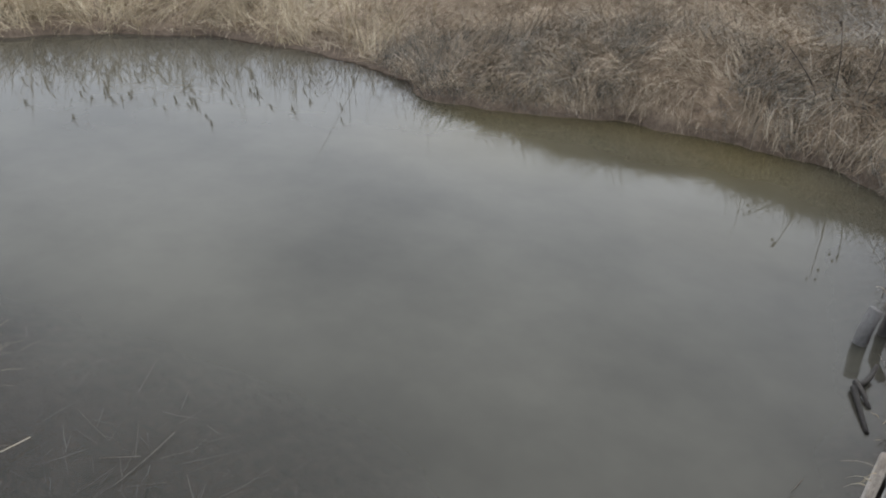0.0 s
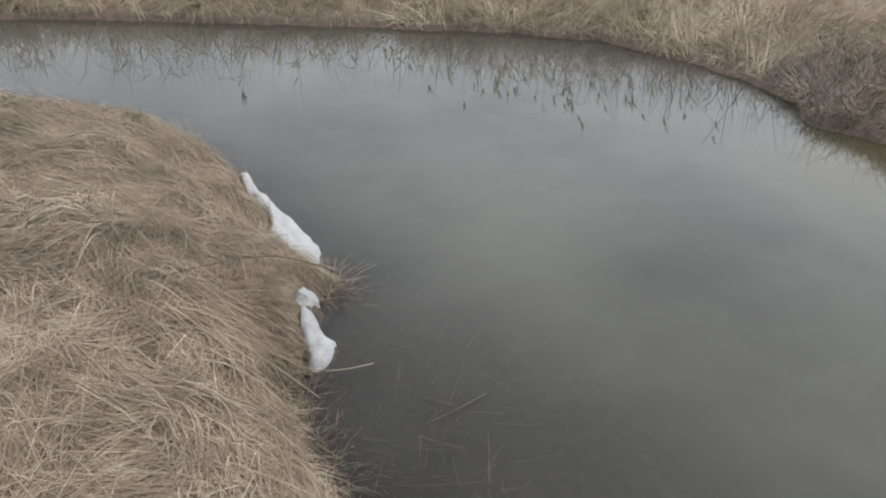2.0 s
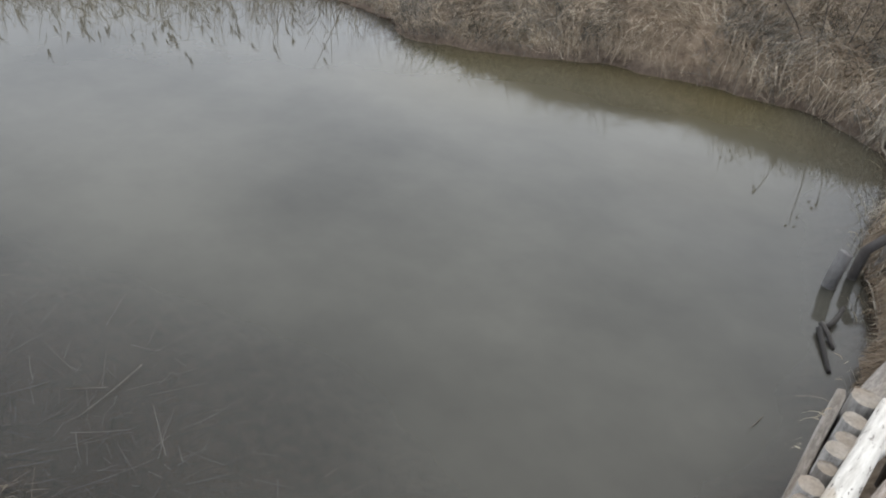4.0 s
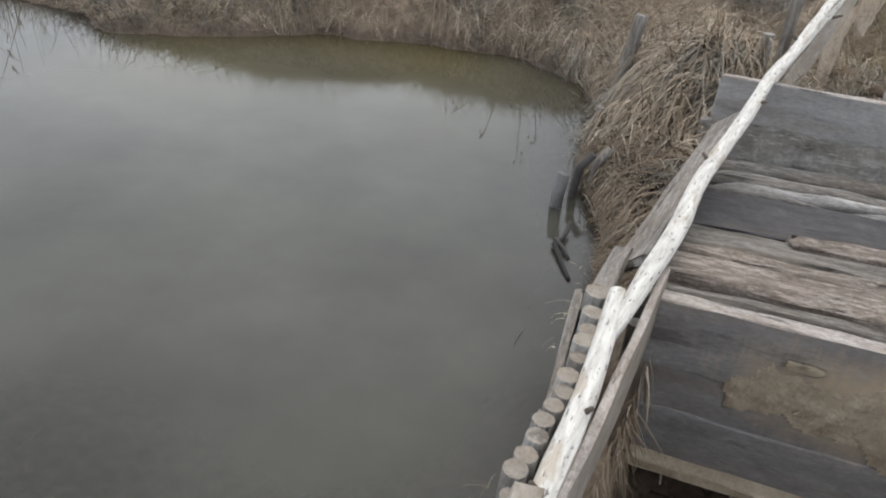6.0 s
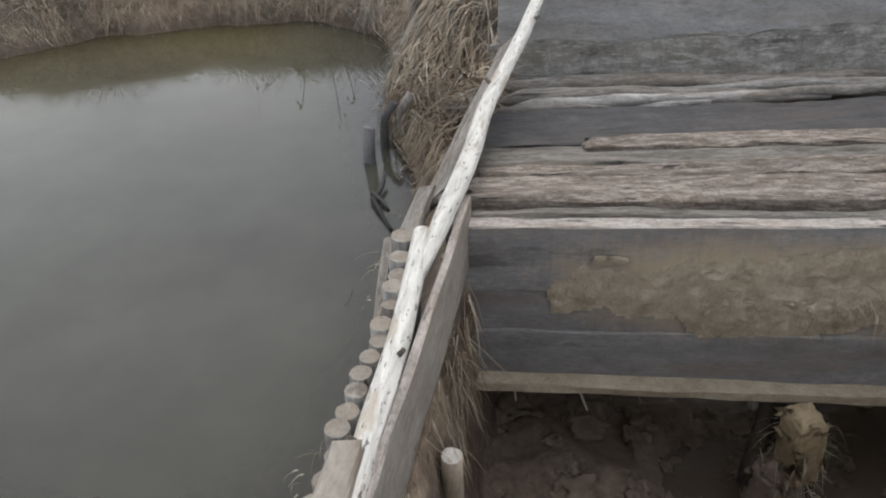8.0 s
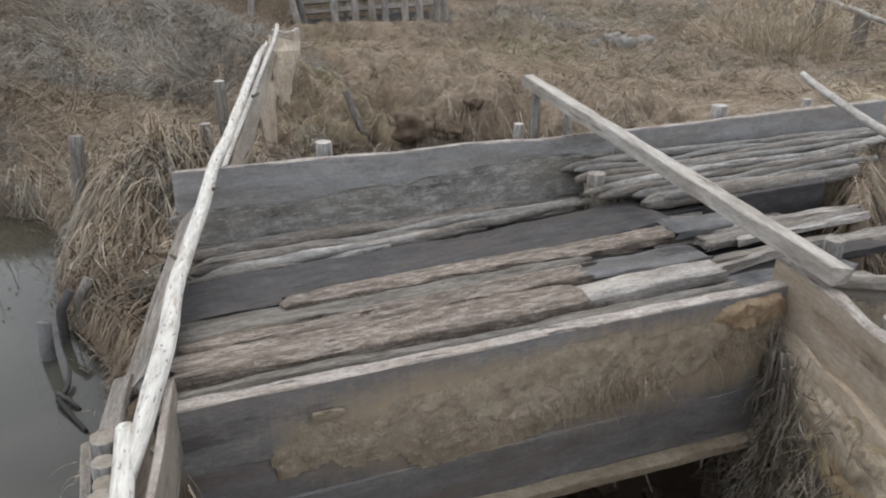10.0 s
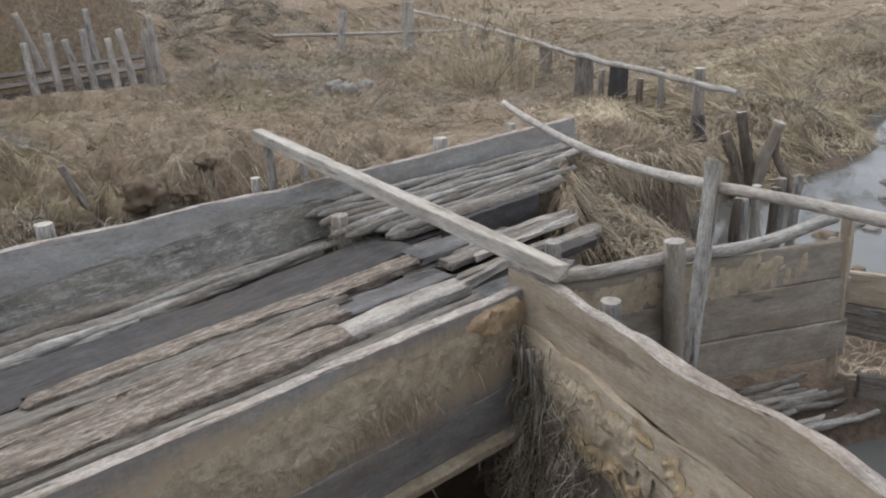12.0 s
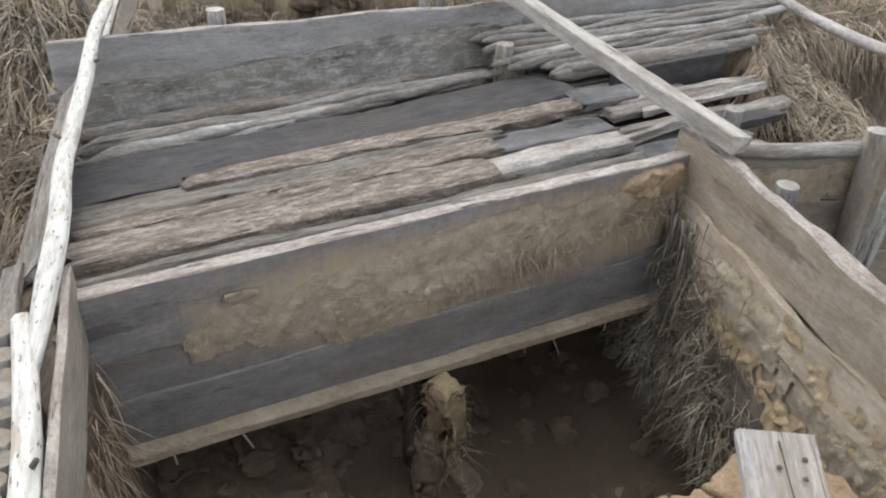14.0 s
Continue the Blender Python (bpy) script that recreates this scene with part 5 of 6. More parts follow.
        for j in range(m + 1):
            q = j / m * 2 - 1
            edge = w * (1 + 0.3 * noise.noise((i * 0.35, q * 0.7, seed * 3.3)) + 0.12 * noise.noise((i * 1.1, q, seed)))
            p = c + side * q * edge + ahead * 0.02 * noise.noise((q * 2, i * 0.5, seed + 9.0))
            dome = (1 - q * q) ** 0.45 * min(1.0, 6 * min(i, n - i) / n + 0.05)
            z = max(float(land(p.x, p.y)), -0.01) - 0.02 + (high + 0.05) * dome * (1 + 0.35 * noise.noise((p.x * 9, p.y * 16, seed)) + 0.25 * noise.noise((p.x * 24, p.y * 30, seed + 4.0)))
            verts.append((p.x, p.y, z))
    for i in range(n):
        for j in range(m):
            a = i * (m + 1) + j
            faces.append((a, a + 1, a + m + 2, a + m + 1))
    return tagged(part("snow_patch", mesh_of("snow_patch", verts, faces, True), SNOW), "patch of old white snow at the water's edge", "snow", "snow patches")


snow_patch([(-4.25, 1.13), (-3.9, 1.15), (-3.5, 1.15), (-3.25, 1.12), (-3.07, 1.1)], [0.015, 0.055, 0.09, 0.12, 0.09], 0.045, 1)
snow_patch([(-2.62, 0.95), (-2.55, 0.92), (-2.46, 0.92), (-2.38, 0.88), (-2.31, 0.83)], [0.025, 0.05, 0.075, 0.05, 0.012], 0.025, 2)
snow_patch([(-2.77, 1.04), (-2.73, 0.99), (-2.68, 0.94), (-2.64, 0.89)], [0.012, 0.03, 0.026, 0.014], 0.008, 3)

# ---- far fences, stakes and stones ----
pen = thing("picket_pen", (6.6, 12.8, 0.2), "pen of rough upright pickets before an earth bank", "fence")
for k, (x, y, h, lean) in enumerate(((5.68, 13.16, 0.82, 0.04), (6.0, 13.04, 0.98, 0.02), (6.34, 13.0, 0.88, 0.1), (6.48, 12.7, 0.98, 0.06), (6.7, 12.42, 0.82, 0.02), (6.94, 12.3, 0.95, 0.1),
                                     (7.44, 12.6, 0.85, -0.03), (7.83, 12.9, 1.12, 0.05), (5.15, 13.5, 1.7, 0.3), (5.3, 13.6, 1.6, 0.2), (4.4, 14.2, 1.3, -0.2), (6.2, 13.7, 1.5, 0.25), (7.2, 13.8, 1.5, 0.08))):
    z, h = float(land(x, y)), h + (0.22 if k < 8 else 0.0)
    pole("picket", [(x, y, z - 0.2), (x - lean * 0.5 * h + 0.02 * (k % 3 - 1), y, z + h * 0.5), (x - lean * h, y, z + h)], 0.072, 0.056, PALE if k % 3 else POLE, pen, seed=310 + k, ends=CUT, sides=7, knots=0.25)
for k, (a, b, w) in enumerate((((5.0, 13.75, 0.4), (7.7, 12.9, 0.5), 0.1), ((5.0, 13.7, 0.2), (7.4, 12.85, 0.3), 0.16), ((5.1, 13.8, 0.55), (7.7, 13.2, 0.66), 0.07))):
    plank("board", a, b, w, 0.05, GREY if k != 1 else DARK, pen, up=(0.2, -0.7, 0.5), seed=330 + k)
rail_fence = thing("rail_fence", (9.5, 5.0, 0), "low fence of stumps with a long crooked grey rail", "fence")
pole("crossbar", [(7.3, 2.25, 0.63), (7.95, 3.1, 0.65), (9.48, 5.2, 0.68), (11.2, 7.2, 0.72), (14.2, 10.85, 0.76), (16.8, 14.7, 0.9)], 0.032, 0.04, POLE, rail_fence, seed=340, sides=8, wobble=0.04, step=0.3)
for k, (x, y, h, r, mat) in enumerate(((9.45, 5.04, 0.66, 0.13, GREY), (9.3, 4.45, 0.62, 0.13, DARK), (9.05, 3.75, 0.6, 0.05, GREY), (8.68, 3.14, 0.66, 0.075, GREY),
                                       (10.6, 6.35, 0.68, 0.11, GREY), (11.9, 7.9, 0.7, 0.1, GREY), (13.2, 9.4, 0.75, 0.1, GREY), (9.4, 4.75, 0.5, 0.05, GREY), (9.1, 4.05, 0.45, 0.05, BARK))):
    z = float(land(x, y))
    if r > 0.09:
        plank("post", (x, y, z - 0.2), (x + 0.02, y, h), 2 * r, 0.06, mat, rail_fence, up=(-0.85, -0.5, 0.0), seed=345 + k, rough=0.012, ragged=0.04, taper=0.9)
    else:
        pole("post", [(x, y, z - 0.2), (x + 0.02, y, h)], r, r * 0.9, mat, rail_fence, seed=345 + k, ends=CUT, sides=8)
back_fence = thing("rail_fence", (13.5, 13.0, 0.2), "low far rail on two short posts", "fence")
pole("crossbar", [(11.9, 14.6, 0.62), (13.3, 11.6, 0.6), (14.0, 10.4, 0.6)], 0.04, 0.032, PALE, back_fence, seed=360, sides=7)
for k, (x, y, h, w, tilt) in enumerate(((12.55, 13.1, 1.12, 0.2, 0.12), (13.3, 11.6, 1.25, 0.26, 0.02), (13.9, 10.5, 0.7, 0.14, 0.05))):
    plank("post", (x, y, float(land(x, y)) - 0.2), (x + tilt, y - tilt, h), w, 0.06, PALE, back_fence, up=(-0.7, -0.7, 0), seed=362 + k, rough=0.012, ragged=0.05)
for k, (pts, r, mat) in enumerate((([(2.53, -0.7), (2.54, -0.4), (2.62, -0.2), (2.71, 0.01)], 0.068, BARK), ([(2.38, -0.7), (2.42, -0.35), (2.5, -0.02), (2.545, 0.25)], 0.06, BARK), ([(2.36, -0.7), (2.31, -0.4), (2.22, -0.05), (2.15, 0.17)], 0.07, DRAB),
                                   ([(1.96, -0.7), (2.03, -0.42), (2.17, -0.2), (2.17, 0.02)], 0.045, BARK), ([(2.93, -0.7), (2.95, -0.3), (3.01, -0.05), (3.05, 0.17)], 0.07, DARK))):
    ob = pole("stake", [(8.4 + 0.02 * k, y, z) for y, z in pts], r, r * 0.9, mat, seed=370 + k, ends=CUT if k < 4 else DARK, sides=9, knots=0.3, step=0.07)
    tagged(ob, "crooked weathered stake at the edge of the creek", "stake", "stakes at the creek")
for k in range(6):
    x, y = 6.78 + 0.09 * k + rnd.uniform(-0.03, 0.03), 2.03 - 0.085 * k + rnd.uniform(-0.05, 0.05)
    stake((x, y, -0.7), -0.12 + rnd.uniform(-0.14, 0.06), 0.042, POLE if k % 3 else BARK, (rnd.uniform(-0.15, 0.15), 0), "short grey picket beside the creek water", "pickets at the creek", 380 + k)
for k, (x, y, r) in enumerate(((8.26, 8.75, 0.15), (8.1, 8.5, 0.13), (7.95, 8.1, 0.13), (8.35, 8.3, 0.1), (8.7, 8.5, 0.12), (8.6, 8.3, 0.1), (7.75, 8.55, 0.08), (8.15, 8.15, 0.08), (8.5, 8.75, 0.09))):
    tagged(part("stone", boxy(lump_mesh("stone", r * 0.85, r * 0.65, r * 0.75, 400 + k, 0.6, 3), 0.65), STONE, m=pose(x, y, float(land(x, y)) + r * 0.2, 0, 0, k * 50)),
           "grey stone lying on the dry meadow", "stone", "stones on the meadow")
for k in range(60):
    x, y = rnd.uniform(6.8, 14), rnd.uniform(-1.5, 1.5)
    r = rnd.uniform(0.04, 0.13)
    tagged(part("stone", boxy(lump_mesh("stone", r, r * 0.8, r * 0.5, 420 + k, 0.5, 3), 0.8), STONE if k % 3 else MUDDY, m=pose(x, y, -0.72, 0, 0, k * 50)), "dark wet stone in the creek", "stone", "stones in the creek")
for k in range(18):
    off, a0, run = 0.03 + 0.022 * k + rnd.uniform(-0.015, 0.015), rnd.uniform(0.75, 1.3), rnd.uniform(0.25, 0.6)
    p = [(3.12 + 0.838 * (a0 + q * run / 3) - 0.545 * off, 1.67 - 0.545 * (a0 + q * run / 3) - 0.838 * off - 0.02 * rnd.uniform(-1, 1), -0.52 - 0.3 * off + 0.02 * (k % 3) + rnd.uniform(-0.015, 0.015)) for q in range(4)]
    tagged(pole("floor_pole", p, rnd.uniform(0.016, 0.028), 0.015, CUT if k % 3 == 0 else (GREY, POLE)[k % 2], seed=460 + k, ends=CUT), "pale broken pole on the muddy outlet floor", "pole", "poles on the outlet floor")
for k, (a, b, w, narrow) in enumerate((((2.125, 5.84, 0.97), (2.11, 5.86, 0.55), 0.25, 0.3), ((1.96, 5.9, 0.69), (1.985, 5.9, 0.2), 0.19, 0.35))):
    slab = plank("bark_slab", a, b, w, 0.03, SLAB, up=(-0.3, -0.7, 0.6), seed=470 + k, rough=0.02, ragged=0.09, taper=narrow, warp=0.04, step=0.04)
    tagged(slab, "ragged tan slab of bark hanging from the rail", "slab")
tagged(pole("stick", [(2.906, 6.11, -0.05), (2.85, 6.14, 0.22), (2.77, 6.18, 0.5)], 0.022, 0.034, GREY, seed=476, ends=BARK, wobble=0.03, step=0.03, knots=0.6), "rotten leaning stick between the tussocks", "stick")
tagged(pole("stub", [(2.28, 5.92, 1.09), (2.26, 5.92, 0.98), (2.215, 5.92, 0.85)], 0.02, 0.027, BIRCH, seed=475, wobble=0.006, step=0.04, sides=8), "short white birch stub hooked over the rail", "stub")
tagged(pole("stick", [(2.08, 5.93, 1.09), (2.18, 5.92, 1.06), (2.26, 5.92, 1.075)], 0.012, 0.009, BIRCH, seed=477, wobble=0.006, step=0.04, sides=7), "white crooked stick across the rail", "stick")
stake((1.42, 5.15, 0.25), 0.88, 0.04, GREY, label="grey post beside the birch rail", seed=480)
stake((1.2, 4.75, 0.25), 0.7, 0.04, GREY, label="grey post beside the birch rail", seed=481)

# twigs lying in the shallow water
for k, pts in enumerate(([(-2.29, 1.07, 0.01), (-2.22, 0.82, 0.02), (-2.3, 0.5, 0.12)], [(-1.93, 1.36, 0.01), (-1.91, 1.13, 0.0), (-2.05, 0.9, 0.0)],
                         [(-3.15, 1.53, 0.005), (-3.22, 1.5, 0.005)], [(-1.9, 1.0, 0.0), (-2.15, 0.95, 0.01)], [(-2.86, 1.24, 0.05), (-2.68, 0.8, 0.36), (-2.45, 0.32, 0.5)],
                         [(-2.9, 1.2, 0.01), (-2.95, 0.9, 0.2)], [(-1.75, 1.2, 0.0), (-1.95, 1.0, 0.0)], [(0.0, 2.5, 0.0), (-0.05, 2.3, 0.03)])):
    tagged(pole("twig", [(x, y, z - 0.014) for x, y, z in pts], 0.002, 0.001, BARK, seed=490 + k, sides=5, step=0.06, wobble=0.004), "thin dry twig in the shallow water", "twig", "twigs at the water")

# pale dead stalks that reach out from the bank
for k, pts in enumerate(([(-2.86, 1.2, 0.03), (-3.0, 1.02, 0.12), (-3.12, 0.86, 0.26), (-3.2, 0.66, 0.4)], [(-2.84, 1.17, 0.05), (-3.02, 0.96, 0.16), (-3.15, 0.8, 0.32)],
                         [(-2.13, 0.78, 0.04), (-2.24, 0.62, 0.2), (-2.36, 0.42, 0.38)], [(-2.25, 1.05, 0.02), (-2.24, 0.9, 0.05), (-2.2, 0.74, 0.15), (-2.22, 0.55, 0.33)],
                         [(-1.9, 1.34, 0.012), (-1.88, 1.2, 0.012), (-1.87, 1.07, 0.01)], [(-2.0, 1.12, 0.01), (-1.9, 1.2, 0.012)])):
    tagged(pole("dry_stalk", pts, 0.0022, 0.0012, TAN if k < 4 else BARK, seed=520 + k, sides=5, step=0.05, wobble=0.006), "thin pale dead stalk reaching over the water", "stalk", "stalks at the water")
g = np.random.default_rng(90)
n = 2200
weeds = np.stack([g.normal(-1.8, 0.34, n), g.normal(1.0, 0.2, n), g.uniform(-0.04, -0.003, n)], 1)
turn = g.uniform(0, 2 * math.pi, n)
me = blades_mesh("waterweed", weeds, np.stack([np.cos(turn), np.sin(turn), np.zeros(n)], 1), g.uniform(0.05, 0.3, n), g.uniform(0.002, 0.005, n), np.full(n, 0.004), g, 3, 0.2)
tagged(part("waterweed", me, SODDEN), "sodden dark stalks lying in the shallows", "weed", kind="stuff")

# ---- dry grass, straw and reeds ----


def meadow(name, x_range, y_range, clumps, per, length, width, keep, material, label, lift=0.06, arch=0.06, spread=0.4, fall=1.2, seed=0, level=0.0, cell=0.7, flat=0.6):
    """Matted grass: clumps whose blades lie over in one way, downhill and along a slow swirl."""
    g = np.random.default_rng(seed)
    cx, cy = g.uniform(*x_range, clumps), g.uniform(*y_range, clumps)
    ok = keep(cx, cy)
    cx, cy = cx[ok], cy[ok]
    e = 0.06
    slope = np.stack([land(cx + e, cy) - land(cx - e, cy), land(cx, cy + e) - land(cx, cy - e)], 1) / (2 * e)
    turn = math.pi * 1.6 * fuzz(cx, cy, 1 / cell, seed + 3) + math.pi * fuzz(cx, cy, 0.4, seed + 4)
    way = np.stack([np.cos(turn), np.sin(turn)], 1) - fall * slope
    ang = np.arctan2(way[:, 1], way[:, 0])
    ang = (ang[:, None] + g.normal(0, spread, (len(cx), per))).ravel()
    size = g.uniform(0.6, 1.3, len(cx))[:, None] * np.ones(per)
    bx = (cx[:, None] + g.normal(0, 0.05, (len(cx), per))).ravel()
    by = (cy[:, None] + g.normal(0, 0.05, (len(cx), per))).ravel()
    ln = g.uniform(length[0], length[1], len(bx)) * size.ravel()
    over = outside(SHORE, bx + np.cos(ang) * ln, by + np.sin(ang) * ln) < (-0.02 if material is not WETGRASS else -0.3)
    ln = np.where(over, ln * g.uniform(0.15, 0.5, len(bx)), ln)
    ex, ey = bx + np.cos(ang) * ln, by + np.sin(ang) * ln
    z0, z1 = np.maximum(land(bx, by), level - 0.05), np.maximum(land(ex, ey), level)
    z1 = np.maximum(z1, z0 - 0.2)
    zm = np.maximum(land((bx + ex) / 2, (by + ey) / 2), level)
    up = np.abs(g.normal(0, lift, len(bx))) * size.ravel()
    bow = np.maximum(np.abs(g.normal(0, arch, len(bx))) + 0.02, 4 * (zm - (z0 + z1 + up) / 2) + 0.03)
    rise = z1 + up - z0 + bow
    full = np.stack([np.cos(ang) * ln, np.sin(ang) * ln, rise], 1)
    total = np.linalg.norm(full, axis=1)
    me = blades_mesh(name, np.stack([bx, by, z0 - 0.01], 1), full / total[:, None], total, g.uniform(width[0], width[1], len(bx)), bow, g, 3, flat)
    return tagged(part(name, me, material), label, "grass", kind="stuff")


def locks(name, x_range, y_range, count, per, length, width, keep, material, label, way=(0, 0), swirl=1.0, fall=1.0, lift=0.05, fray=0.22, gather=0.05, steep=1.2, seed=0, level=-9.0, cell=0.6, segs=5, curl=0.5, rise=0.02):
    """Dead grass in locks: blades of one lock lie together, bend together, follow the ground and hang over its brinks."""
    g = np.random.default_rng(seed)
    cx, cy = g.uniform(*x_range, count), g.uniform(*y_range, count)
    ok = keep(cx, cy)
    cx, cy = cx[ok], cy[ok]
    e = 0.08
    slope = np.stack([land(cx + e, cy) - land(cx - e, cy), land(cx, cy + e) - land(cx, cy - e)], 1) / (2 * e)
    turn = math.pi * 1.5 * fuzz(cx, cy, 1 / cell, seed + 3)
    head = swirl * np.stack([np.cos(turn), np.sin(turn)], 1) + np.array(way) - fall * slope
    ang = (np.arctan2(head[:, 1], head[:, 0])[:, None] + g.normal(0, fray, (len(cx), per))).ravel()
    bend = (g.normal(0, curl, len(cx))[:, None] + g.normal(0, curl * 0.4, (len(cx), per))).ravel()
    size = np.repeat(g.uniform(0.6, 1.25, len(cx)), per)
    n = len(ang)
    bx, by = np.repeat(cx, per) + g.normal(0, gather, n), np.repeat(cy, per) + g.normal(0, gather, n)
    ln = g.uniform(length[0], length[1], n) * size
    reach = outside(SHORE, bx + np.cos(ang + bend / 2) * ln, by + np.sin(ang + bend / 2) * ln)
    ln = np.where(reach < 0.0, np.minimum(ln, np.maximum(outside(SHORE, bx, by), 0.01) + g.uniform(0.0, 0.05, n)), ln)
    s = np.linspace(0, 1, segs + 1)
    a = ang[:, None] + bend[:, None] * s
    step = (ln / segs)[:, None] * np.ones(segs)
    px = np.concatenate([bx[:, None], bx[:, None] + np.cumsum(step * np.cos(a[:, :-1]), 1)], 1)
    py = np.concatenate([by[:, None], by[:, None] + np.cumsum(step * np.sin(a[:, :-1]), 1)], 1)
    floor = np.maximum(land(px, py), level)
    up = np.abs(g.normal(0, lift, n))[:, None] * size[:, None] * 4 * s * (1.05 - s) + g.uniform(0, rise, n)[:, None]
    z = floor + up
    z[:, 0] = floor[:, 0] - 0.01
    for k in range(1, segs + 1):
        z[:, k] = np.maximum(z[:, k], z[:, k - 1] - steep * step[:, k - 1])
        z[:, k] = np.minimum(z[:, k], z[:, k - 1] + 1.5 * step[:, k - 1])
    half = (g.uniform(width[0], width[1], n)[:, None] * (1.0 - 0.7 * s)) * 0.5
    tip = g.normal(0, 0.6, n)[:, None]
    off = np.stack([-np.sin(a) * half, np.cos(a) * half, tip * half], -1)
    mid = np.stack([px, py, z], -1)
    verts = np.stack([mid - off, mid + off], 2).reshape(-1, 3)
    quad = np.array([[2 * i, 2 * i + 1, 2 * i + 3, 2 * i + 2] for i in range(segs)])
    faces = (np.arange(n)[:, None, None] * (segs + 1) * 2 + quad[None]).reshape(-1, 4)
    me = bpy.data.meshes.new(name)
    me.vertices.add(len(verts))
    me.vertices.foreach_set("co", verts.astype(np.float32).ravel())
    me.loops.add(len(faces) * 4)
    me.loops.foreach_set("vertex_index", faces.astype(np.int32).ravel())
    me.polygons.add(len(faces))
    me.polygons.foreach_set("loop_start", np.arange(0, len(faces) * 4, 4, dtype=np.int32))
    me.update()
    return tagged(part(name, me, material), label, "grass", kind="stuff")


SNOW_SPOTS = ((-3.7, 1.14, 0.45, 0.1), (-3.25, 1.12, 0.22, 0.13), (-2.45, 0.9, 0.22, 0.12), (-2.73, 0.94, 0.1, 0.14))


def banked(lo, hi, extra=None, clear=1.0):
    """Keeps places between two distances from the shore."""
    def test(x, y):
        d = outside(SHORE, x, y)
        ok = (d > lo) & (d < hi) & (outside(PIT, x, y) > 0.0) & (outside(CREEK_BED, x, y) > -0.02)
        for sx, sy, rx, ry in SNOW_SPOTS:
            ok &= ((x - sx) / rx) ** 2 + ((y - sy) / ry) ** 2 > clear
        return ok & extra(x, y) if extra else ok
    return test


meadow("bank_grass", (-5.4, -1.35), (-0.9, 1.25), 4300, 18, (0.12, 0.34), (0.002, 0.004), banked(0.02, 2.2), MATGRASS, "matted tan dead grass on the near bank", 0.02, 0.04, 0.4, 0.4, 21, cell=0.3, flat=0.25)
locks("bank_locks", (-5.8, -1.35), (-0.9, 1.2), 420, 16, (0.16, 0.36), (0.002, 0.0045), banked(0.22, 2.2, None, 9.0), GRASS, "locks of pale dead grass lying over the near bank", (0.3, 0.0), 0.7, 0.4, 0.016, 0.3, 0.06, 1.5, 52, 0.0, 0.5)
meadow("wet_grass", (-5.2, -1.3), (0.3, 1.45), 1500, 13, (0.05, 0.15), (0.002, 0.005), banked(-0.05, 0.3), WETGRASS, "sodden brown grass lying in the water's edge", 0.012, 0.02, 0.7, 0.2, 38, level=0.004, cell=0.5, flat=0.3)
meadow("bank_grass", (-4.6, -1.35), (-0.7, 1.15), 220, 9, (0.2, 0.4), (0.002, 0.0035), banked(0.05, 1.8), REED, "long pale blades lying over the matted grass", 0.02, 0.04, 0.5, 0.4, 37, cell=0.5)
meadow("bank_grass", (-1.6, -0.2), (-0.8, 0.75), 500, 16, (0.16, 0.4), (0.003, 0.006), banked(0.02, 1.2), MATGRASS, "matted tan dead grass beside the dam", 0.04, 0.06, 0.5, 0.6, 22)
behind_wall = lambda x, y: (x < 0.62 + 0.18 * (y - 3.0)) | (y > 4.36 - 0.18 * (x - 0.9))
locks("mound_straw", (0.1, 1.7), (2.9, 5.9), 230, 20, (0.25, 0.55), (0.004, 0.01), banked(0.0, 1.3, behind_wall), GREYGRASS, "long grey straw draped over the bank at the dam", (-0.15, -0.35), 0.65, 1.0, 0.06, 0.24, 0.05, 1.3, 23, 0.01, 0.6, 5, 0.4)
locks("mound_straw", (0.15, 1.5), (3.9, 5.6), 130, 16, (0.25, 0.5), (0.004, 0.009), banked(0.03, 1.2, behind_wall), MATGRASS, "stiff tan straw combed down over the bank at the dam", (0.0, -0.4), 0.6, 1.0, 0.1, 0.28, 0.04, 1.3, 42, 0.01, 0.6, 5, 0.5)
locks("mound_tufts", (0.15, 1.6), (3.0, 5.7), 110, 16, (0.15, 0.35), (0.003, 0.008), banked(0.0, 1.2, behind_wall), DARKTUFT, "dark grey straw in the hollows of the bank", (-0.2, -0.3), 0.9, 0.6, 0.05, 0.4, 0.05, 1.3, 55, 0.01, 0.4, 5, 0.5)
locks("dam_straw", (0.2, 0.75), (2.75, 4.2), 120, 20, (0.18, 0.4), (0.003, 0.008), banked(0.0, 0.5, behind_wall), WETGRASS, "brown straw lying on the wet foot of the bank", (-0.9, -0.2), 0.5, 0.4, 0.05, 0.25, 0.05, 1.5, 43, 0.01, 0.5, 5, 0.4)
meadow("far_bank_grass", (-7.2, 1.0), (5.2, 9.5), 3200, 14, (0.16, 0.4), (0.003, 0.007), banked(0.07, 3.2, lambda x, y: x > -4.3 + 0.5 * fuzz(x, y, 1.0, 40)), MATGRASS, "brown and tan dead grass hanging over the far bank", 0.1, 0.12, 0.45, 1.6, 24)
meadow("far_bank_grass", (-7.2, 1.6), (5.2, 11), 2900, 14, (0.16, 0.4), (0.003, 0.007), banked(0.08, 5.5, lambda x, y: (x < -4.0) | (outside(SHORE, x, y) > 0.35)), GRASS, "tan dead grass on the far bank", 0.09, 0.12, 0.5, 1.0, 25)
meadow("west_bank_grass", (-14, -5.6), (-6, 8), 3600, 12, (0.25, 0.6), (0.006, 0.011), banked(0.03, 3.5, lambda x, y: x < -5.8), REED, "pale tan dead grass on the west bank", 0.22, 0.16, 0.5, 1.4, 26)
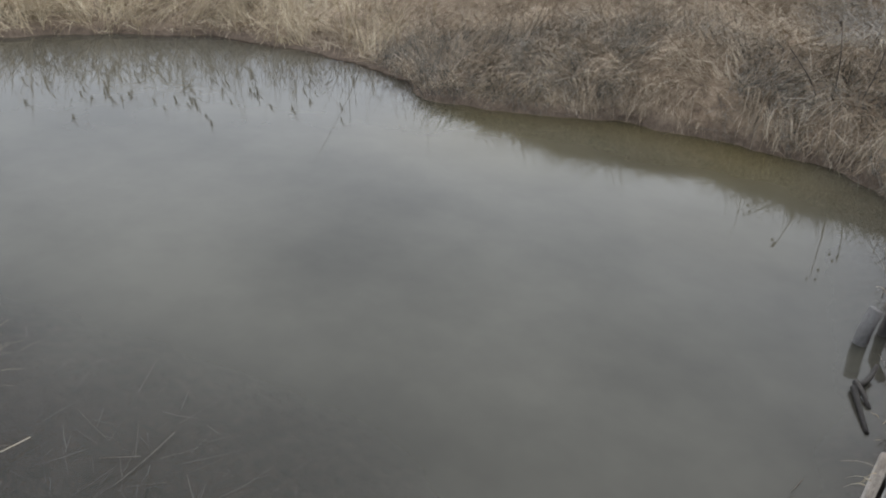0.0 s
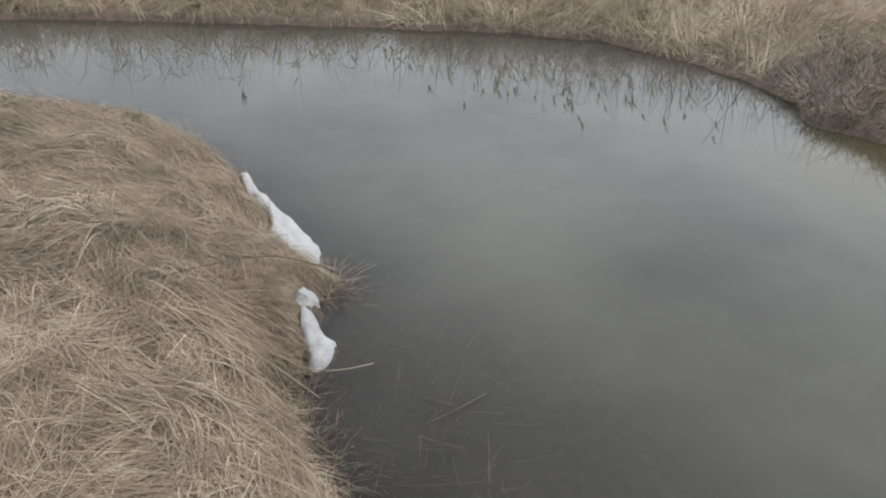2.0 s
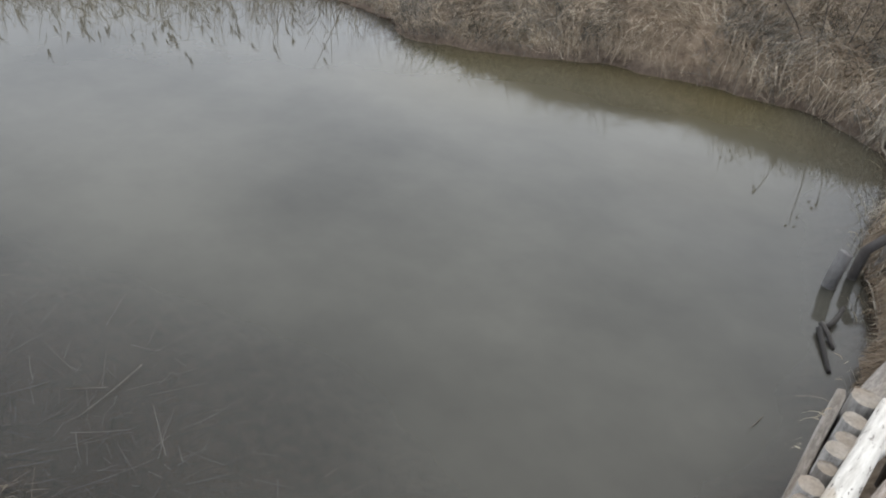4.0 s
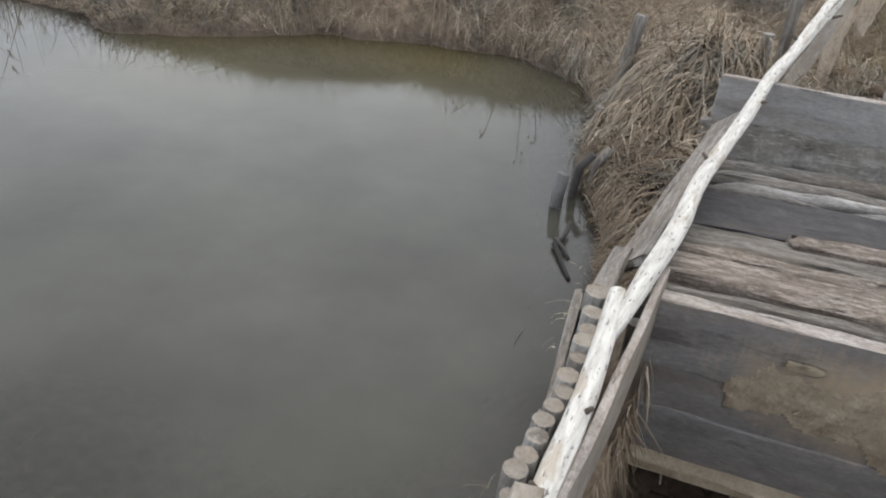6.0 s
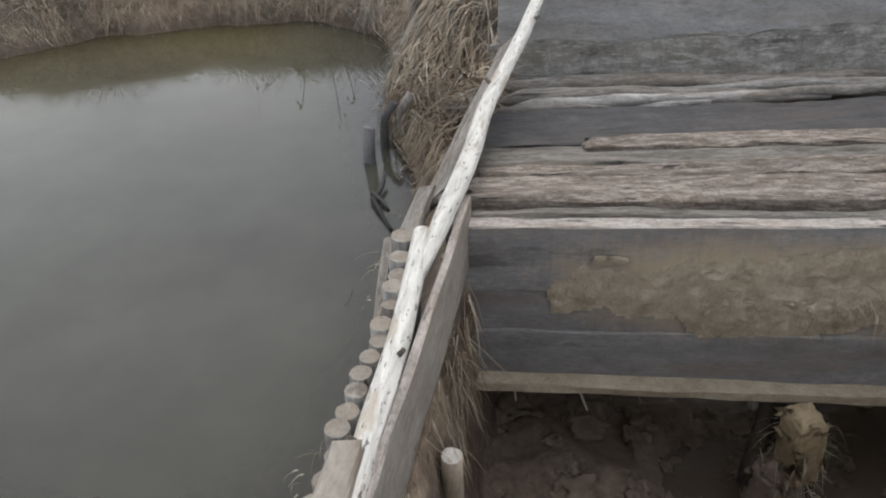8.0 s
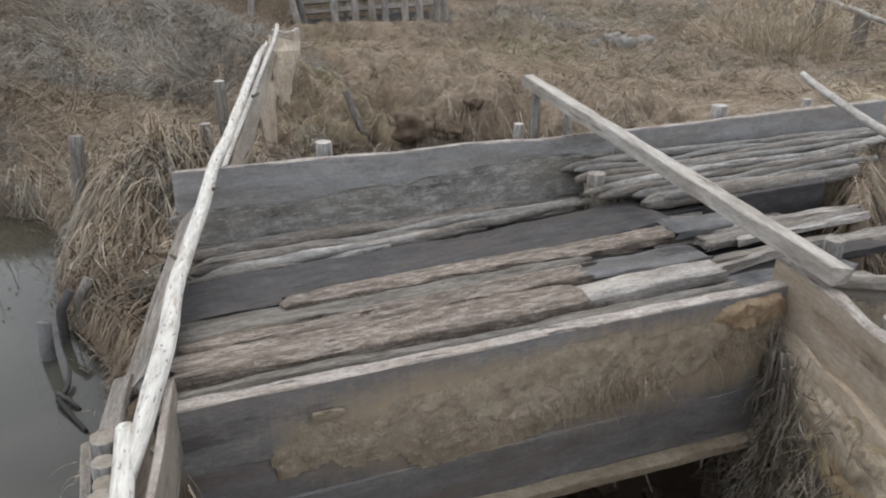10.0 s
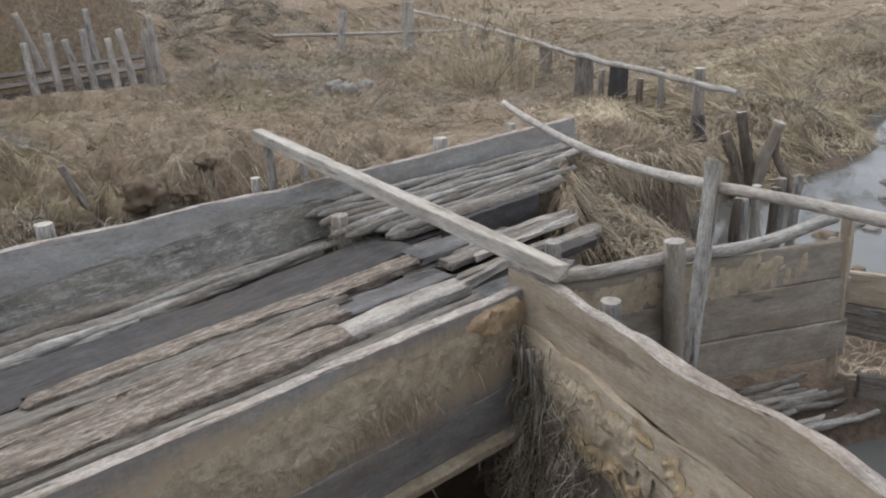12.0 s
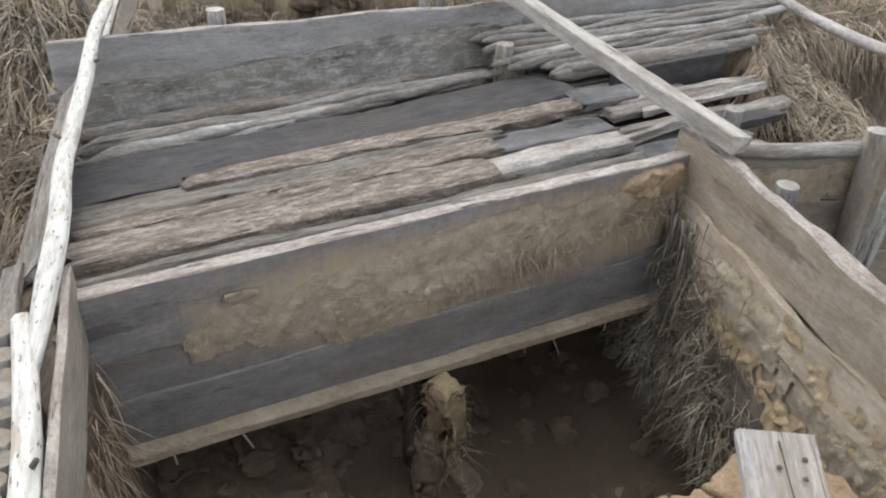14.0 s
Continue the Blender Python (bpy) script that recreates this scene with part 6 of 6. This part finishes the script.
brink_at = lambda x, y: y - (6.0 - 0.57 * (x - 2.5)) + 0.16 * fuzz(x, y, 2.7, 12) + 0.1 * fuzz(x, y, 6.5, 13)
behind_sluice = lambda x, y: y > 4.35 - 0.18 * (x - 0.9)
meadow("meadow_grass", (0.9, 7.5), (3.3, 9.0), 1300, 13, (0.06, 0.18), (0.003, 0.006), banked(0.6, 40, lambda x, y: behind_sluice(x, y) & ((brink_at(x, y) > 0.14) | (x > 4.4)) & ((fuzz(x, y, 1.7, 28) + 0.5 * fuzz(x, y, 5.0, 29) > 0.0) | (x > 4.6) | (y > 8)) & ((np.abs(fuzz(x, y, 2.1, 22) + 0.25 * fuzz(x, y, 6.0, 23)) > 0.17) | (brink_at(x, y) > 1.8))), TURF, "short matted dead grass of the meadow", 0.02, 0.025, 0.8, 0.6, 27)
locks("tussock_grass", (1.3, 5.4), (4.6, 7.6), 420, 16, (0.1, 0.3), (0.003, 0.007), banked(0.5, 20, lambda x, y: behind_sluice(x, y) & (brink_at(x, y) > -0.4) & (fuzz(x, y, 1.7, 28) > -0.25) & (np.abs(fuzz(x, y, 2.1, 22) + 0.25 * fuzz(x, y, 6.0, 23)) > 0.15)), GRASS, "tussocks of tan dead grass behind the sluice", (0.0, -0.3), 0.9, 0.6, 0.025, 0.45, 0.06, 1.2, 44, -0.3, 0.4, 5, 0.6)
locks("trench_straw", (1.2, 4.6), (4.2, 6.4), 300, 18, (0.12, 0.34), (0.003, 0.007), banked(0.4, 20, lambda x, y: behind_sluice(x, y) & (brink_at(x, y) < 0.15) & (fuzz(x, y, 1.3, 32) > -0.35)), GREYGRASS, "grey straw lying in the trench behind the sluice", (0, 0), 1.0, 0.8, 0.06, 0.5, 0.06, 1.5, 46, -0.4, 0.4)
locks("meadow_locks", (2.0, 12.5), (5.0, 12.5), 900, 12, (0.15, 0.4), (0.004, 0.009), banked(1.0, 60, lambda x, y: (brink_at(x, y) > 0.3) & (fuzz(x, y, 0.8, 47) > -0.1)), TURF, "locks of longer dead grass over the meadow", (-0.3, -0.2), 0.9, 0.8, 0.04, 0.35, 0.06, 1.5, 47, -0.5, 0.8, 4)
meadow("meadow_grass", (1.0, 12.0), (6.0, 13.9), 4000, 12, (0.08, 0.26), (0.003, 0.007), banked(1.5, 60), TURF, "dead grass of the far meadow", 0.06, 0.06, 0.7, 0.9, 28)
meadow("meadow_grass", (6.5, 22.0), (1.2, 16), 3600, 11, (0.12, 0.36), (0.005, 0.011), banked(3, 90), TURF, "dead grass beyond the rail fence", 0.08, 0.1, 0.6, 0.9, 29)
meadow("meadow_grass", (6.5, 22.0), (1.2, 16), 2400, 11, (0.12, 0.34), (0.005, 0.01), banked(3, 90, lambda x, y: fuzz(x, y, 0.9, 70) > -0.2), ASHGRASS, "grey dead grass beyond the rail fence", 0.07, 0.1, 0.6, 0.9, 70)
meadow("meadow_grass", (-2, 14.0), (14.8, 26), 2600, 11, (0.25, 0.6), (0.012, 0.022), banked(3, 90, lambda x, y: (y > 15.6) | (x < 2) | (x > 9.5)), GREYGRASS, "grey dead grass on the rise behind the pen", 0.12, 0.1, 0.6, 0.9, 30)
meadow("meadow_grass", (8, 50.0), (3, 50), 3600, 9, (0.3, 0.8), (0.016, 0.03), banked(8, 90, lambda x, y: x + y > 24), GRASS, "dead grass of the distant meadow", 0.1, 0.1, 0.6, 0.9, 33)
meadow("mound_tufts", (0.15, 1.3), (3.6, 5.7), 200, 16, (0.14, 0.34), (0.002, 0.005), banked(0.0, 1.2, lambda x, y: (x < 0.62) | (y > 4.36 - 0.18 * (x - 0.9))), DARKTUFT, "dark grey straw in the bank at the dam", 0.06, 0.12, 0.6, 1.4, 40)
meadow("far_bank_grass", (-4.6, 0.3), (5.2, 7.0), 420, 14, (0.14, 0.34), (0.003, 0.006), banked(0.08, 0.5), GRASS, "tan dead grass hanging over the edge of the far bank", 0.06, 0.1, 0.4, 2.0, 41)
meadow("shore_grass", (-11.5, -4.4), (-2.0, 8.0), 1700, 14, (0.18, 0.45), (0.004, 0.009), banked(0.04, 1.4, lambda x, y: (y > 2.6) | (x < -8)), REED, "pale grass standing along the far shore", 0.3, 0.14, 0.5, 1.0, 69)
locks("far_bank_locks", (-5.5, 0.9), (5.3, 8.5), 420, 15, (0.16, 0.4), (0.003, 0.008), banked(0.1, 2.2, lambda x, y: x > -3.9), GRASS, "locks of tan dead grass hanging down the far bank", (0, -0.2), 0.9, 0.9, 0.06, 0.4, 0.06, 1.4, 53, 0.01, 0.5, 5, 0.5)
meadow("bank_tufts", (-4.4, 0.2), (5.3, 7.4), 1250, 18, (0.12, 0.3), (0.003, 0.006), banked(0.03, 1.3, lambda x, y: fuzz(x, y, 1.1, 19) > -0.3), DARKTUFT, "dark grey tufts along the far bank", 0.12, 0.1, 0.8, 1.0, 39)
meadow("grey_tufts", (6.3, 13.0), (9.3, 13.4), 240, 20, (0.2, 0.5), (0.004, 0.009), banked(3, 60, lambda x, y: fuzz(x, y, 0.7, 18) > 0.0), ASHGRASS, "grey tufts of dead weeds on the far meadow", 0.2, 0.12, 0.9, 0.6, 36)
gully_edge = lambda x, y: (outside(CREEK_BED, x, y) > 0.0) & (outside(PIT, x, y) > 0.0) & (y < 3.9 - 0.18 * (x - 3.4)) & (x > 4.2 - 0.2 * (y - 2.0))
locks("brink_straw", (4.2, 7.6), (1.9, 3.9), 360, 18, (0.16, 0.4), (0.003, 0.008), lambda x, y: gully_edge(x, y) & (outside(CREEK_BED, x, y) > 0.1), MATGRASS, "long straw combed over the top of the gully's bank", (0.5, -0.3), 0.8, 0.2, 0.05, 0.4, 0.06, 0.8, 31, -0.65, 0.5, 5, 0.5)
locks("brink_straw", (4.3, 7.2), (1.9, 3.6), 480, 16, (0.12, 0.24), (0.003, 0.008), lambda x, y: gully_edge(x, y) & (outside(CREEK_BED, x, y) < 0.22), MATGRASS, "matted straw hanging over the brink of the gully", (0.1, -1.0), 0.5, 0.2, 0.04, 0.5, 0.06, 1.3, 48, -0.65, 0.5, 5, 0.6)
heaped = lambda x, y: (np.hypot(x - 5.0, y - 2.85) < 1.1) & (x > 4.68) & (outside(CREEK_BED, x, y) < 0.25) & (y < 3.1)
locks("heap_straw", (4.65, 6.1), (1.9, 3.1), 300, 20, (0.16, 0.4), (0.003, 0.008), heaped, GRASS, "straw slumped in a heap at the end of the sluice", (0.5, -0.4), 0.7, 0.5, 0.05, 0.35, 0.05, 1.1, 54, -0.7, 0.45, 5, 0.6, 0.07)
locks("heap_straw", (4.65, 5.9), (2.0, 3.1), 60, 16, (0.12, 0.3), (0.003, 0.007), heaped, GREYGRASS, "grey straw over the foot of the heap", (0.3, -0.6), 0.7, 0.6, 0.08, 0.6, 0.05, 1.5, 57, -0.7, 0.35, 5, 0.7, 0.09)
# dark blades put the shade below the brink into the straw's colour
locks("brink_straw", (4.2, 7.4), (1.8, 3.2), 200, 12, (0.1, 0.22), (0.003, 0.007), lambda x, y: (np.abs(outside(CREEK_BED, x, y)) < 0.12) & (x > 4.0), DARKTUFT, "straw in the face of the gully, coloured dark for the shade there", (0.0, -0.8), 0.6, 0.6, 0.05, 0.6, 0.04, 2.2, 49, -0.65, 0.4, 4, 0.6)
locks("outlet_straw", (4.7, 6.2), (-0.4, 1.0), 70, 12, (0.12, 0.3), (0.003, 0.007), lambda x, y: 0.545 * (3.12 - x) + 0.838 * (1.67 - y) < 0.3, GRASS, "trodden straw on the mud behind the outlet", (0.3, 0.3), 0.9, 0.3, 0.02, 0.5, 0.08, 1.5, 71, -0.72)
meadow("creek_straw", (6.8, 16.0), (1.2, 4.4), 2600, 12, (0.15, 0.4), (0.006, 0.012), lambda x, y: (outside(CREEK_BED, x, y) > 0.1) & (outside(CREEK_BED, x, y) < 2.2), REED, "pale flattened straw beside the creek", 0.04, 0.06, 0.6, 0.6, 34, level=-0.72)
meadow("mound_grass", (-0.8, 3.2), (7.2, 11.5), 2400, 12, (0.2, 0.45), (0.004, 0.008), banked(0.5, 7), ASHGRASS, "grey dead grass on the mound", 0.12, 0.12, 0.5, 1.6, 32)


# added dark lumps stand in for the shaded undercuts among the hummocks
for k, (x, y, r, deep) in enumerate(((3.2, 5.68, 0.2, 0.75), (3.74, 5.55, 0.15, 0.5), (2.4, 5.85, 0.13, 0.6), (2.62, 5.6, 0.1, 0.8), (4.25, 6.95, 0.15, 0.5), (3.42, 5.5, 0.12, 0.6))):
    clod = part("clod", crumbled(lump_mesh("clod", r, r * 0.75, r * deep, 710 + k, 0.45, 4), 0.007), SOD, m=pose(x, y, float(land(x, y)) - 0.25 * r, 8 * (k % 3), 0, k * 70))
    tagged(clod, "dark brown clod standing in for a shaded hollow", "clod", "clods behind the sluice")


def hanging(name, base, way, length, material, label, width=(0.003, 0.006), seed=0, droop=0.05, mess=0.42):
    g = np.random.default_rng(seed)
    n = len(base)
    way = way + g.normal(0, mess, (n, 3))
    way /= np.linalg.norm(way, axis=1, keepdims=True)
    me = blades_mesh(name, base, way, g.uniform(length[0], length[1], n), g.uniform(width[0], width[1], n), np.full(n, droop), g, 3, 1.5)
    return tagged(part(name, me, material), label, "straw", kind="stuff")


g = np.random.default_rng(50)
n = 4200
s, z = g.uniform(-0.18, 1.05, n), g.uniform(-0.75, 0.26, n)
ok = (z < 0.22 - 0.62 * s + 0.12 * g.normal(size=n)) & ((s > 0) | (z < -0.3))
s, z = s[ok], z[ok]
base = np.stack([W0.x + WX.x * s + WN.x * (0.06 + 0.1 * (0.2 - z)), W0.y + WX.y * s + WN.y * (0.06 + 0.1 * (0.2 - z)), z], 1)
hanging("hanging_straw", base, np.stack([-0.5 + 0.9 * fuzz(s, z, 9, 3), -0.3 + 0.9 * fuzz(s, z, 8, 4), -0.75 + 0.5 * fuzz(s, z, 7, 5)], 1), (0.06, 0.17), GREYGRASS, "grey straw packed into the corner of the walls", (0.003, 0.008), seed=51, droop=0.02, mess=0.75)
pick = g.random(len(s)) < 0.16
hanging("hanging_straw", base[pick], np.tile([-0.4, -0.4, -0.6], (int(pick.sum()), 1)), (0.06, 0.18), GRASS, "pale straw sticking out of the corner", (0.003, 0.006), seed=56, mess=0.7)
for mid, low, wide, n in ((1.68, 0.07, 0.12, 420), (1.3, 0.04, 0.25, 90), (2.32, 0.14, 0.12, 160), (2.0, 0.09, 0.2, 60)):
    a = g.normal(mid, wide, n)
    hanging("daub_straw", np.stack([*(ORIGIN[q] + U[q] * a + V[q] * -0.135 for q in (0, 1)), low + 0.035 * g.normal(size=n)], 1), np.tile([0.05, -0.4, -0.9], (n, 1)), (0.03, 0.11), GRASS if mid > 1.5 else MATGRASS, "straw sticking out of the clay on the sluice wall", (0.0015, 0.0035), 52 + int(mid * 10), 0.02, 0.6)
n = 420
u = g.uniform(0, 1, n)
hanging("hanging_straw", np.stack([0.42 - 0.36 * u, 2.15 - 1.1 * u, g.uniform(-0.25, 0.25, n)], 1), np.tile([0.12, -0.1, -0.9], (n, 1)), (0.08, 0.24), GRASS, "straw stuffed behind the dam board", seed=53, mess=0.25)
n = 26
u = g.normal(0.62, 0.04, n) * (g.random(n) < 0.7) + 0.3 * g.random(n)
hanging("hanging_straw", np.stack([0.12 - 0.3 * u, 2.1 - 1.2 * u, g.uniform(0.3, 0.42, n)], 1), np.tile([-0.7, -0.2, 0.2], (n, 1)), (0.03, 0.08), REED, "pale straw between the stakes of the dam", (0.002, 0.004), 54, 0.05)
n = 520
hanging("hanging_straw", np.stack([1.66 + g.normal(0, 0.06, n), 1.93 + g.normal(0, 0.05, n), g.uniform(-0.95, -0.45, n)], 1), np.tile([0.1, -0.3, -0.4], (n, 1)), (0.05, 0.14), GRASS, "straw stuck to the leg under the sluice", (0.002, 0.004), 55, mess=0.8)


# the turf overhangs the gully, and hay hangs from its rim
RIM = [Vector(q) for q in ((5.25, 3.02, 0.22), (5.6, 2.97, 0.22), (5.95, 2.88, 0.24), (6.3, 2.56, 0.25), (6.65, 2.44, 0.22), (6.95, 2.62, 0.12))]
verts, faces, rim, outward = [], [], [], []
for k in range(41):
    a = k / 40 * (len(RIM) - 1)
    i = min(int(a), len(RIM) - 2)
    q, way = RIM[i].lerp(RIM[i + 1], a - i), (RIM[i + 1] - RIM[i]).normalized()
    side = Vector((way.y, -way.x, 0))
    reach = 0.17 + 0.09 * noise.noise((k * 0.21, 3.0, 0)) + 0.05 * noise.noise((k * 0.7, 8.0, 0))
    drop = 0.03 * noise.noise((k * 0.4, 5.0, 0))
    tip = q + side * reach + Vector((0, 0, drop - 0.03))
    rim.append(tip)
    outward.append(side)
    for p in (q - side * 0.25 + Vector((0, 0, 0.0)), q + side * reach * 0.5 + Vector((0, 0, 0.035 + drop)), tip, tip - side * 0.03 - Vector((0, 0, 0.06)), q - side * 0.1 - Vector((0, 0, 0.16))):
        verts.append(tuple(p))
for k in range(40):
    for i in range(4):
        faces.append((5 * k + i, 5 * k + i + 1, 5 * k + 6 + i, 5 * k + 5 + i))
tagged(part("turf_brink", mesh_of("turf_brink", verts, faces, True), SOD), "overhanging brown turf at the brink of the gully", "turf", kind="structure")
n = 2600
k = g.integers(0, 41, n)
k[::3] = np.clip(g.normal(np.array([14, 19, 26, 32])[k[::3] % 4], 1.5), 0, 40).astype(int)
tips, outs = np.array([tuple(q) for q in rim]), np.array([tuple(q) for q in outward])
base = tips[k] - outs[k] * g.uniform(-0.02, 0.3, n)[:, None] + g.normal(0, 0.025, (n, 3)) + np.array([0, 0, 0.04])
hanging("brink_hay", base, outs[k] * 0.75 + np.array([0.15, 0, -0.3]), (0.12, 0.34), GRASS, "hay combed over the brink and hanging into the gully", (0.003, 0.007), 61, 0.16, 0.36)
n = 900
k = g.integers(0, 41, n)
base = tips[k] - outs[k] * g.uniform(0.0, 0.12, n)[:, None] + g.normal(0, 0.02, (n, 3))
hanging("brink_hay", base, outs[k] * 0.15 + np.array([0, 0, -1.0]), (0.1, 0.36), MATGRASS, "wisps of hay hanging from the brink", (0.002, 0.006), 62, 0.02, 0.2)


rnd = random.Random(78)
for k in range(16):
    a, d = rnd.uniform(0.02, 0.34), rnd.uniform(0.09, 0.15)
    foot = W0 + WX * a + WN * d
    top, long = 0.24 - 0.5 * a + rnd.uniform(-0.06, 0.04), rnd.uniform(0.25, 0.5)
    tip = foot + Vector((rnd.uniform(-0.05, 0.05), rnd.uniform(-0.06, 0.03), 0))
    tagged(pole("stick", [(foot.x, foot.y, top), ((foot.x + tip.x) / 2 + 0.012, (foot.y + tip.y) / 2, top - long / 2), (tip.x, tip.y, top - long)], 0.008, 0.005, GREY if k % 3 else BARK, seed=780 + k, sides=6, step=0.06, wobble=0.008),
           "thin grey stick stuffed into the corner of the walls", "stick", "sticks in the corner")
for k, (a, long, lean) in enumerate(((0.42, 0.1, 0.04), (0.17, 0.06, 0.01), (1.87, 0.13, 0.05), (1.72, 0.05, 0.0), (2.2, 0.07, -0.02))):
    q, e = deck(a, -0.12, -0.36 - 0.02 * a), deck(a + lean, -0.14, -0.37 - 0.02 * a - long)
    tagged(pole("stick", [q, q.lerp(e, 0.5), e], 0.005, 0.004, SAWN, seed=800 + k, sides=6, step=0.03), "pale splinter hanging under the sluice's sill", "stick", "splinters under the sill")
n = 260
hanging("stump_straw", np.stack([3.09 + g.normal(0, 0.06, n), 3.2 + g.normal(0, 0.04, n), g.uniform(0.24, 0.42, n)], 1), np.stack([g.normal(0, 0.5, n), -0.5 + g.normal(0, 0.3, n), -0.6 * np.ones(n)], 1), (0.06, 0.2), GREYGRASS, "grey straw caught round the stump", (0.002, 0.005), 59, 0.03, 0.5)
n = 160
s = g.uniform(0.1, 2.4, n)
hanging("pole_straw", np.array([deck(a, 1.2 + 0.12 * g.normal() + 0.05 * a, 0.25) for a in s]), np.stack([g.normal(0, 1, n), g.normal(0, 0.5, n), g.normal(0, 0.08, n)], 1), (0.06, 0.2), GREYGRASS, "wisps of straw caught between the poles", (0.002, 0.004), 60, 0.01, 0.2)


def reed_bed(name, x_range, y_range, count, tall, keep, label, seed, plumed=0.3):
    """Standing reeds: tapered stems with a few leaves and dark plumes."""
    g = np.random.default_rng(seed)
    x, y = g.uniform(*x_range, count), g.uniform(*y_range, count)
    ok = keep(x, y) & (g.random(count) < 0.55 + 0.45 * fuzz(x, y, 1.2, seed))
    x, y = x[ok], y[ok]
    n = len(x)
    z, h = land(x, y), g.uniform(tall[0], tall[1], n)
    lean = g.normal(0, 0.07, (n, 2))
    way = np.stack([lean[:, 0], lean[:, 1], np.ones(n)], 1)
    way /= np.linalg.norm(way, axis=1, keepdims=True)
    base = np.stack([x, y, z - 0.05], 1)
    me = blades_mesh(name, base, way, h, g.uniform(0.005, 0.009, n), g.uniform(0, 0.05, n), g, 4, 3.0)
    ob = tagged(part(name, me, REED), label, "reeds", kind="stuff")
    pick = np.repeat(np.arange(n), 2)
    at = base[pick] + way[pick] * (h[pick] * g.uniform(0.3, 0.8, len(pick)))[:, None]
    lw = g.normal(0, 1, (len(pick), 3))
    lw[:, 2] = g.uniform(0.3, 1.4, len(pick))
    lw /= np.linalg.norm(lw, axis=1, keepdims=True)
    me = blades_mesh("leaf", at, lw, g.uniform(0.2, 0.45, len(pick)), g.uniform(0.008, 0.014, len(pick)), g.uniform(0.05, 0.2, len(pick)), g, 3, 0.5)
    part("leaves", me, REED, ob)
    tops = np.nonzero(g.random(n) < plumed)[0]
    pick = np.repeat(tops, 5)
    at = base[pick] + way[pick] * (h[pick] - 0.12 - 0.02 * g.random(len(pick)))[:, None]
    lw = way[pick] + g.normal(0, 0.16, (len(pick), 3)) + np.array([0.25, 0.1, 0])
    lw /= np.linalg.norm(lw, axis=1, keepdims=True)
    me = blades_mesh("plume", at, lw, g.uniform(0.1, 0.2, len(pick)), g.uniform(0.014, 0.026, len(pick)), np.full(len(pick), 0.03), g, 2, 2.0)
    part("plumes", me, PLUME, ob)
    return ob


way_of = lambda x, y: np.degrees(np.arctan2(y, x))
reed_bed("reed_bed", (-10.5, -4.5), (5.8, 10.5), 1500, (0.85, 1.45), lambda x, y: (outside(SHORE, x, y) > 1.4) & (outside(SHORE, x, y) < 4.4) & (np.abs(way_of(x, y) - 136 + 5 * fuzz(x, y, 0.8, 65)) < 8 + 3 * fuzz(x, y, 3.0, 66)), "tall dry tan reeds on the far bank", 61, 0.18)
reed_bed("reed_bed", (-12.5, -6.5), (3.5, 9.5), 900, (0.6, 1.0), lambda x, y: (outside(SHORE, x, y) > 1.4) & (outside(SHORE, x, y) < 4.0) & (way_of(x, y) > 140 + 4 * fuzz(x, y, 1.5, 67)) & (way_of(x, y) < 158), "dry tan reeds in a thinner stand on the far bank", 64, 0.12)
reed_bed("reed_bed", (-15, -7), (-5, 6.5), 3200, (0.55, 0.95), lambda x, y: (outside(SHORE, x, y) > 0.25) & (outside(SHORE, x, y) < 3.0) & (x < -7.2), "short dry tan reeds on the west bank", 62, 0.03)
reed_bed("reed_tuft", (8.6, 10.3), (5.6, 7.9), 1000, (0.9, 1.8), lambda x, y: np.hypot((x - 9.4) * 1.2, (y - 6.75) * 0.8) < 0.75, "tuft of tall dry reeds beside the rail fence", 63)
n = 130
turn, far = g.uniform(0, 2 * math.pi, n), g.uniform(0.2, 0.75, n)
x, y = 9.4 + np.cos(turn) * far / 1.2, 6.75 + np.sin(turn) * far / 0.8
hanging("reed_stalks", np.stack([x, y, land(x, y)], 1), np.stack([0.8 * np.cos(turn), 0.8 * np.sin(turn), g.uniform(0.1, 1.2, n)], 1), (0.5, 1.2), REED, "bent and broken reed stalks round the tuft", (0.009, 0.016), 68, 0.06, 0.3)

# a dry weed with seed heads on the far bank
weed = thing("dry_weed", (-0.35, 6.45, 0.35), "dry branching weed with dark seed heads", "weed")
for k, (a, b) in enumerate((((-0.3, 6.4, 0.2), (-0.2, 6.56, 1.12)), ((-0.42, 6.42, 0.2), (-0.56, 6.58, 0.96)), ((-0.5, 6.4, 0.3), (-0.85, 6.5, 0.72)), ((-0.2, 6.4, 0.3), (-0.05, 6.5, 0.9)))):
    mid = ((a[0] + b[0]) / 2 + 0.03, (a[1] + b[1]) / 2, (a[2] + b[2]) / 2)
    stem = pole("stem", [a, mid, b], 0.006, 0.003, BARK, weed, seed=500 + k, sides=5, wobble=0.02)
    for q in range(3):
        c = Vector(b) + Vector((rnd.uniform(-0.07, 0.07), rnd.uniform(-0.04, 0.04), rnd.uniform(-0.14, 0.02)))
        part("seed_head", lump_mesh("seed_head", 0.011, 0.011, 0.015, q, 0.3, 1), BARK, stem, m=Matrix.Translation(c))
